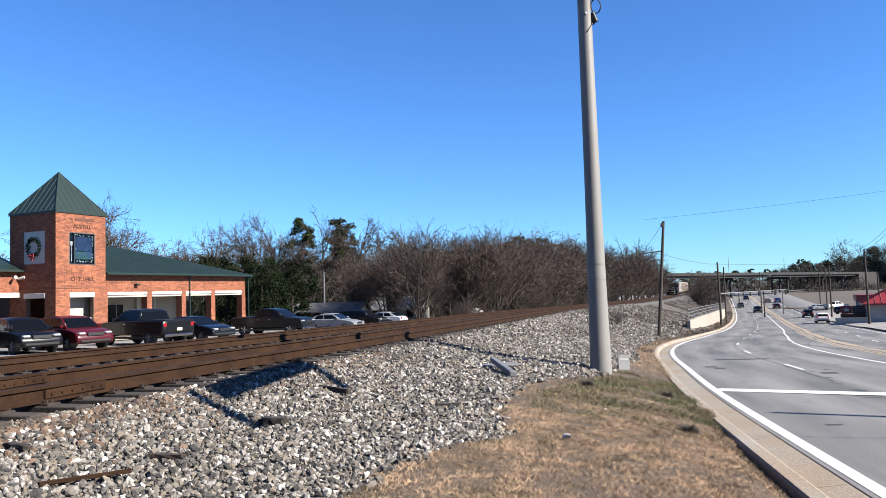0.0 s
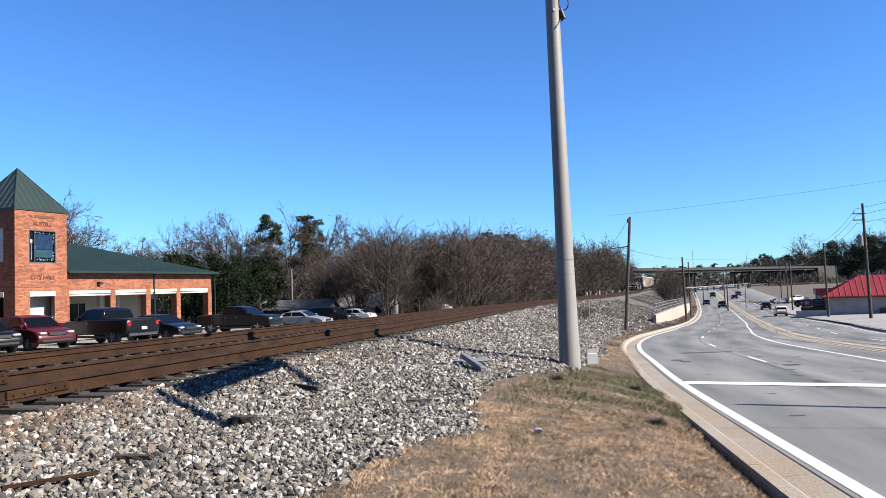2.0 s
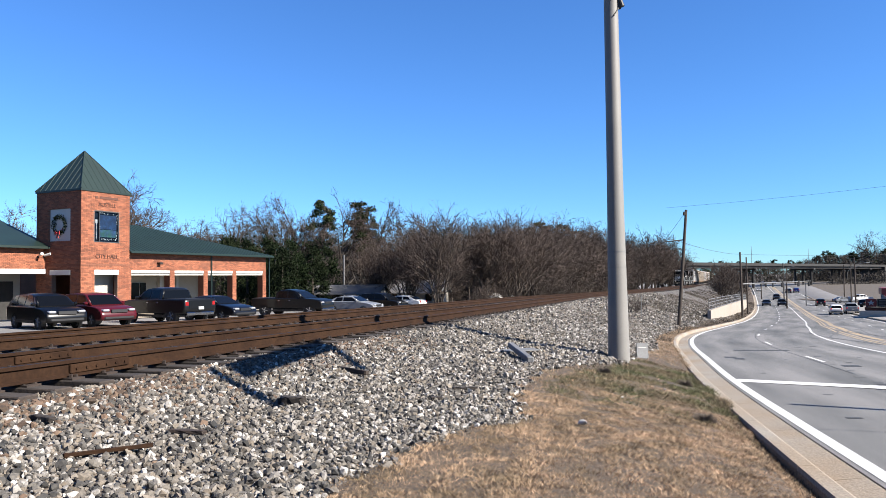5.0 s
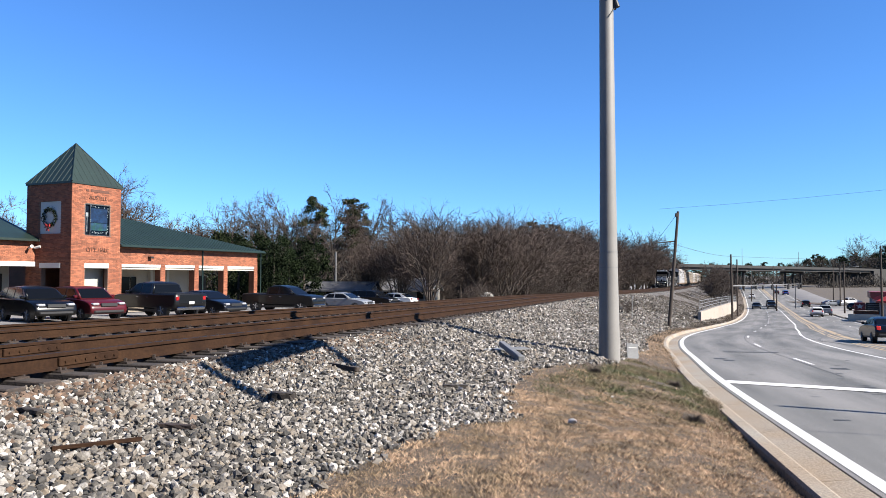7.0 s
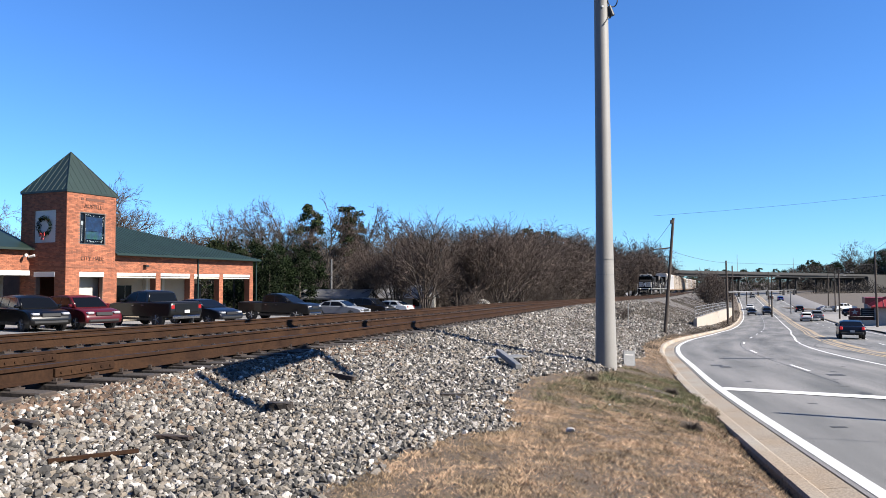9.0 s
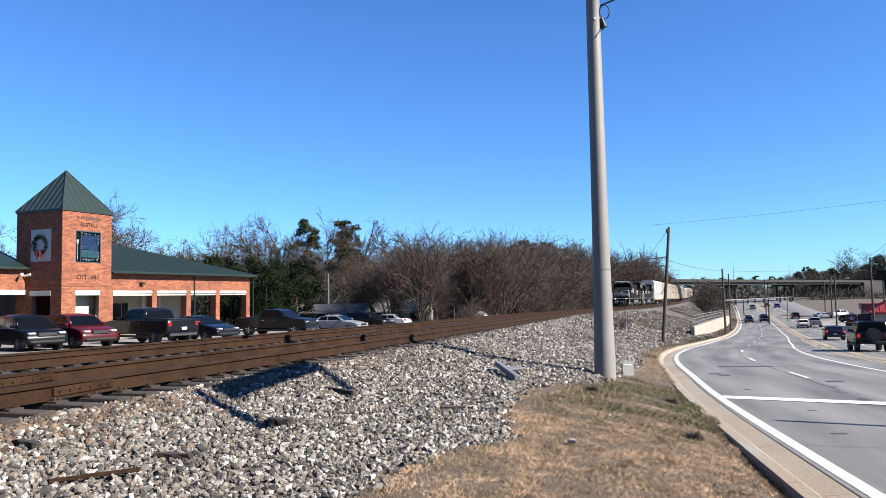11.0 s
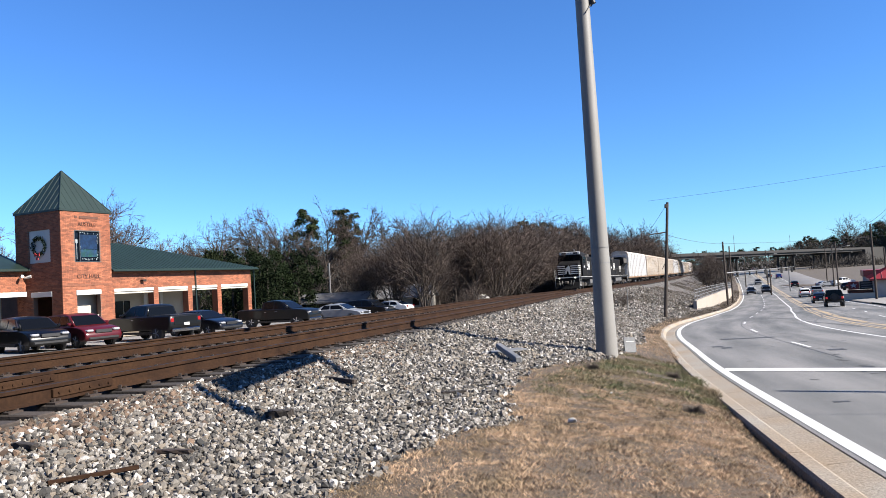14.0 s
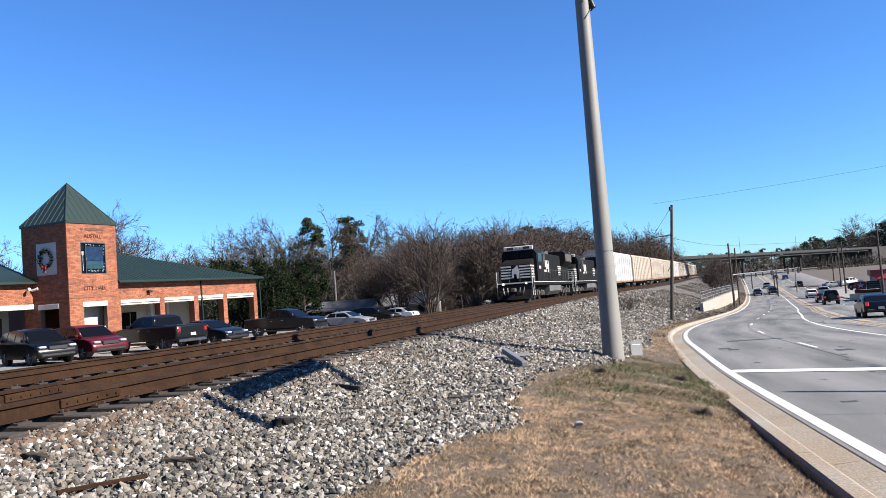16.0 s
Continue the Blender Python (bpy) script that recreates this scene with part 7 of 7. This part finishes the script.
def gabled(name, label, x, y, z, yaw, w, d, eave, ridge, wall, roof, posts=0):
    b = thing(name, label, "building", pose(x, y, z, 0, 0, yaw))
    bm = bmesh.new()
    prism(bm, [(-d / 2 - 0.4, eave), (0, ridge), (d / 2 + 0.4, eave), (d / 2 + 0.4, eave - 0.15), (0, ridge - 0.15), (-d / 2 - 0.4, eave - 0.15)], -w / 2 - 0.4, w / 2 + 0.4, axis="x")
    part("roof", bm, roof, b)
    for s in (-1, 1):
        bm = bmesh.new()
        prism(bm, [(-d / 2, eave - 0.1), (0, ridge - 0.12), (d / 2, eave - 0.1)], s * w / 2 - 0.05, s * w / 2 + 0.05, axis="x")
        part("gable", bm, M_WHITE, b)
    if posts:
        for i in range(posts):
            for s in (-1, 1):
                px = -w / 2 + w * i / (posts - 1)
                part("post", B(px - 0.08, px + 0.08, s * d / 2 - 0.08, s * d / 2 + 0.08, 0, eave - 0.1), M_DARKWOOD, b)
                for t in (-1, 1):
                    part("brace", tube(bmesh.new(), (px, s * d / 2, eave - 0.8), (px + t * 0.6, s * d / 2, eave - 0.15), 0.05, 0.05, 4), M_DARKWOOD, b)
    else:
        part("wall", B(-w / 2, w / 2, -d / 2, d / 2, -0.3, eave - 0.1), wall, b)
        for i in range(3):
            px = -w / 2 + w * (i + 0.7) / 3.4
            win = part("window", B(px, px + 0.8, -d / 2 - 0.03, -d / 2, 0.9, 1.9), M_GLASS, b)
            part("window_frame", B(px - 0.07, px + 0.87, -d / 2 - 0.05, -d / 2 - 0.03, 1.9, 1.98), M_WHITE, win)
    return b


def build_far_buildings():
    gabled("picnic_pavilion", "open picnic pavilion with grey shingle roof and dark posts", -13.2, 83, -1.6, -8, 8.2, 5.0, 1.75, 2.7, None, M_SHINGLE, 6)
    gabled("house", "small white house with grey roof among the trees", -24.0, 112, -1.6, 15, 4.5, 5, 3.0, 4.4, M_WHITE, M_SHINGLE)
    gabled("small_building", "low cream building with grey shingle roof", -6.2, 92, -1.9, -12, 7.5, 5.5, 1.9, 3.4, M_CREAM, M_SHINGLE)
    # white fence and pole behind the pavilion
    f = thing("fence", "low white picket fence behind the pavilion", "fence")
    for i in range(14):
        x = -20.0 + i * 0.5
        part("picket", B(x, x + 0.22, 98, 98.05, -0.2, 0.75), M_WHITE, f)
    p = thing("utility_pole", "grey metal service pole behind the lot", "utility pole", pose(-15.0, 92, -1.8))
    part("post", tube(bmesh.new(), (0, 0, 0), (0, 0, 6.6), 0.14, 0.1, 10), M_STEEL, p)
    p = thing("utility_pole", "grey metal service pole behind the lot", "utility pole", pose(-6.6, 86, -1.8))
    part("post", tube(bmesh.new(), (0, 0, 0), (0, 0, 7.0), 0.11, 0.08, 10), M_STEEL, p)
    # painted garden figures, plain shapes
    for x, y, mat, lab in ((-9.6, 79, M_RED, "small red and white lawn decoration by the pavilion"), (-8.1, 79, M_WHITE, "small white lawn decoration by the pavilion")):
        bm = bmesh.new()
        tube(bm, (0, 0, 0), (0, 0, 0.75), 0.26, 0.16, 12)
        tube(bm, (0, 0, 0.75), (0, 0, 1.35), 0.16, 0.07, 12)
        o = link("lawn_decoration", bm, mat)
        o.matrix_basis = pose(x, y, float(lot_z(y)))
        tagged(o, lab, "decoration")
    # white dome tanks seen past the thicket
    for x, y, r in ((3.4, 79, 0.9), (5.0, 80, 0.7)):
        bm = bmesh.new()
        bmesh.ops.create_uvsphere(bm, u_segments=16, v_segments=8, radius=r)
        for v in bm.verts:
            v.co.z = max(0, v.co.z) * 0.9
        o = link("covered_pile", bm, M_WHITE)
        o.matrix_basis = pose(x, y, float(lot_z(y)) + 0.75)
        tagged(o, "low white tarpaulin-covered pile beyond the tracks", "covered pile")


build_far_buildings()


# ---------------------------------------------------------------- shop on the far side of the road
M_REDROOF = material("red_metal_roof", (0.3, 0.025, 0.022), 0.45, vary=0.12, scale=0.8, fine=8, bump=0.03)
M_BLOCK = material("painted_block", (0.42, 0.41, 0.4), 0.8, vary=0.1, scale=0.8, fine=10, bump=0.1)
M_FORECOURT = material("forecourt_concrete", (0.33, 0.31, 0.285), 0.85, vary=0.12, scale=0.3, fine=8, bump=0.1)


def build_shop():
    yaw = -27.0
    s = thing("roadside_shop", "low white block shop with a red metal hipped roof", "shop", pose(69.5, 105.5, -4.35, 0, 0, yaw))
    w, d, e, rz = 16.0, 10.0, 2.7, 5.6
    part("wall", B(-w / 2, w / 2, -d / 2, d / 2, -0.6, e), M_BLOCK, s)
    bm = bmesh.new()
    o = 0.7
    c = [(-w / 2 - o, -d / 2 - o), (w / 2 + o, -d / 2 - o), (w / 2 + o, d / 2 + o), (-w / 2 - o, d / 2 + o)]
    v = [bm.verts.new((x, y, e)) for x, y in c]
    u = [bm.verts.new((x, y, e - 0.25)) for x, y in c]
    r = [bm.verts.new((-w / 2 + 4.6, 0, rz)), bm.verts.new((w / 2 - 4.6, 0, rz))]
    for f in ((v[0], v[1], r[1], r[0]), (v[1], v[2], r[1]), (v[2], v[3], r[0], r[1]), (v[3], v[0], r[0]), (u[0], u[1], v[1], v[0]), (u[1], u[2], v[2], v[1]), (u[2], u[3], v[3], v[2]), (u[3], u[0], v[0], v[3]), (u[3], u[2], u[1], u[0])):
        bm.faces.new(f)
    bmesh.ops.recalc_face_normals(bm, faces=bm.faces)
    roof = part("roof", bm, M_REDROOF, s, "red standing-seam hipped roof")
    for i in range(1, 22):
        x = -w / 2 - o + (w + 2 * o) * i / 22
        k = min(1.0, (x + w / 2 + o) / (4.6 + o), (w / 2 + o - x) / (4.6 + o))
        part("roof_seam", tube(bmesh.new(), (x, -d / 2 - o, e + 0.03), (x, (-d / 2 - o) * (1 - k), e + 0.03 + (rz - e) * k), 0.05, 0.05, 4), M_REDROOF, roof)
        if i < 14:
            y = -d / 2 - o + (d + 2 * o) * i / 14
            k = min(1.0, (y + d / 2 + o) / (d / 2 + o), (d / 2 + o - y) / (d / 2 + o))
            part("roof_seam", tube(bmesh.new(), (-w / 2 - o, y, e + 0.03), (-w / 2 - o + (4.6 + o) * k, y, e + 0.03 + (rz - e) * k), 0.05, 0.05, 4), M_REDROOF, roof)
    for x in (-1.5, 1.2, 4.2):
        part("service_hatch", B(x, x + 1.5, -d / 2 - 0.5, -d / 2, -0.3, 0.9, bevel=0.03), M_PLASTIC, s)
    part("door", B(-w / 2 - 0.04, -w / 2, 1.0, 2.0, -0.5, 1.6), M_DARK, s)
    part("bollard_wall", B(-w / 2 - 4.2, -w / 2, -d / 2, -d / 2 + 0.3, -0.6, 0.75), M_CREAM, s)
    # price sign: red face with a plain star shape, dark board beside it
    g = thing("price_sign", "brick-based roadside sign with red square and white star shape", "sign", pose(62.4, 112, -4.6, 0, 0, -28) @ Matrix.Diagonal((0.72, 0.72, 0.6, 1)))
    part("base", B(-2.9, 2.9, -0.3, 0.3, -0.2, 2.0, bevel=0.02), M_BRICK, g)
    part("red_face", B(-2.7, -0.7, -0.42, -0.2, 2.1, 4.1, bevel=0.02), M_REDROOF, g)
    part("dark_face", B(-0.6, 2.2, -0.42, -0.2, 2.1, 4.1, bevel=0.02), M_PLASTIC, g)
    bm = bmesh.new()
    pts = []
    for i in range(10):
        a = math.pi / 2 + i * math.pi / 5
        q = 0.72 if i % 2 == 0 else 0.3
        pts.append((-1.7 + q * math.cos(a), 3.1 + q * math.sin(a)))
    prism(bm, pts, -0.45, -0.42)
    part("star", bm, M_WHITE, g)
    for i in range(3):
        part("price_bar", B(-0.3, 1.8, -0.44, -0.42, 2.4 + i * 0.55, 2.65 + i * 0.55), M_STEEL, g)
    # low red building behind
    b = thing("red_canopy", "low red flat-roofed building behind the sign", "building", pose(112, 190, -5.3, 0, 0, -25))
    part("wall", B(-5, 5, -4, 4, 0, 1.7), M_BLOCK, b)
    part("fascia", B(-5.4, 5.4, -4.6, 4.6, 1.7, 3.3, bevel=0.05), M_REDROOF, b)
    # forecourt slab and grass islands
    fo = []
    ys = np.arange(40, 175, 5.0)
    for y in ys:
        for w_ in (15.0, 19.0, 24.0, 45.0):
            fo.append((float(road_x(y, w_)), float(y), float(ZROAD(y)) + (0.1 if w_ > 15 else -0.02) + max(0, w_ - 24) * 0.008))
    fc = []
    for i in range(len(ys) - 1):
        for j in range(3):
            a = i * 4 + j
            fc.append((a, a + 1, a + 5, a + 4))
    tagged(raw("forecourt", fo, fc, M_FORECOURT), "pale worn concrete forecourt beside the road", "forecourt", kind="structure")
    bm = bmesh.new()
    tagged(link("grass_verge", box(bm, 86, 112, 190, 290, -6.0, -5.45, m=None), M_DRYGRASS), "raised dry grass verge beside the far road", "verge", kind="structure").matrix_basis = Matrix.Translation((10, 0, 0)) @ pose(0, 0, 0, 0, 0, 0)


build_shop()
motions()
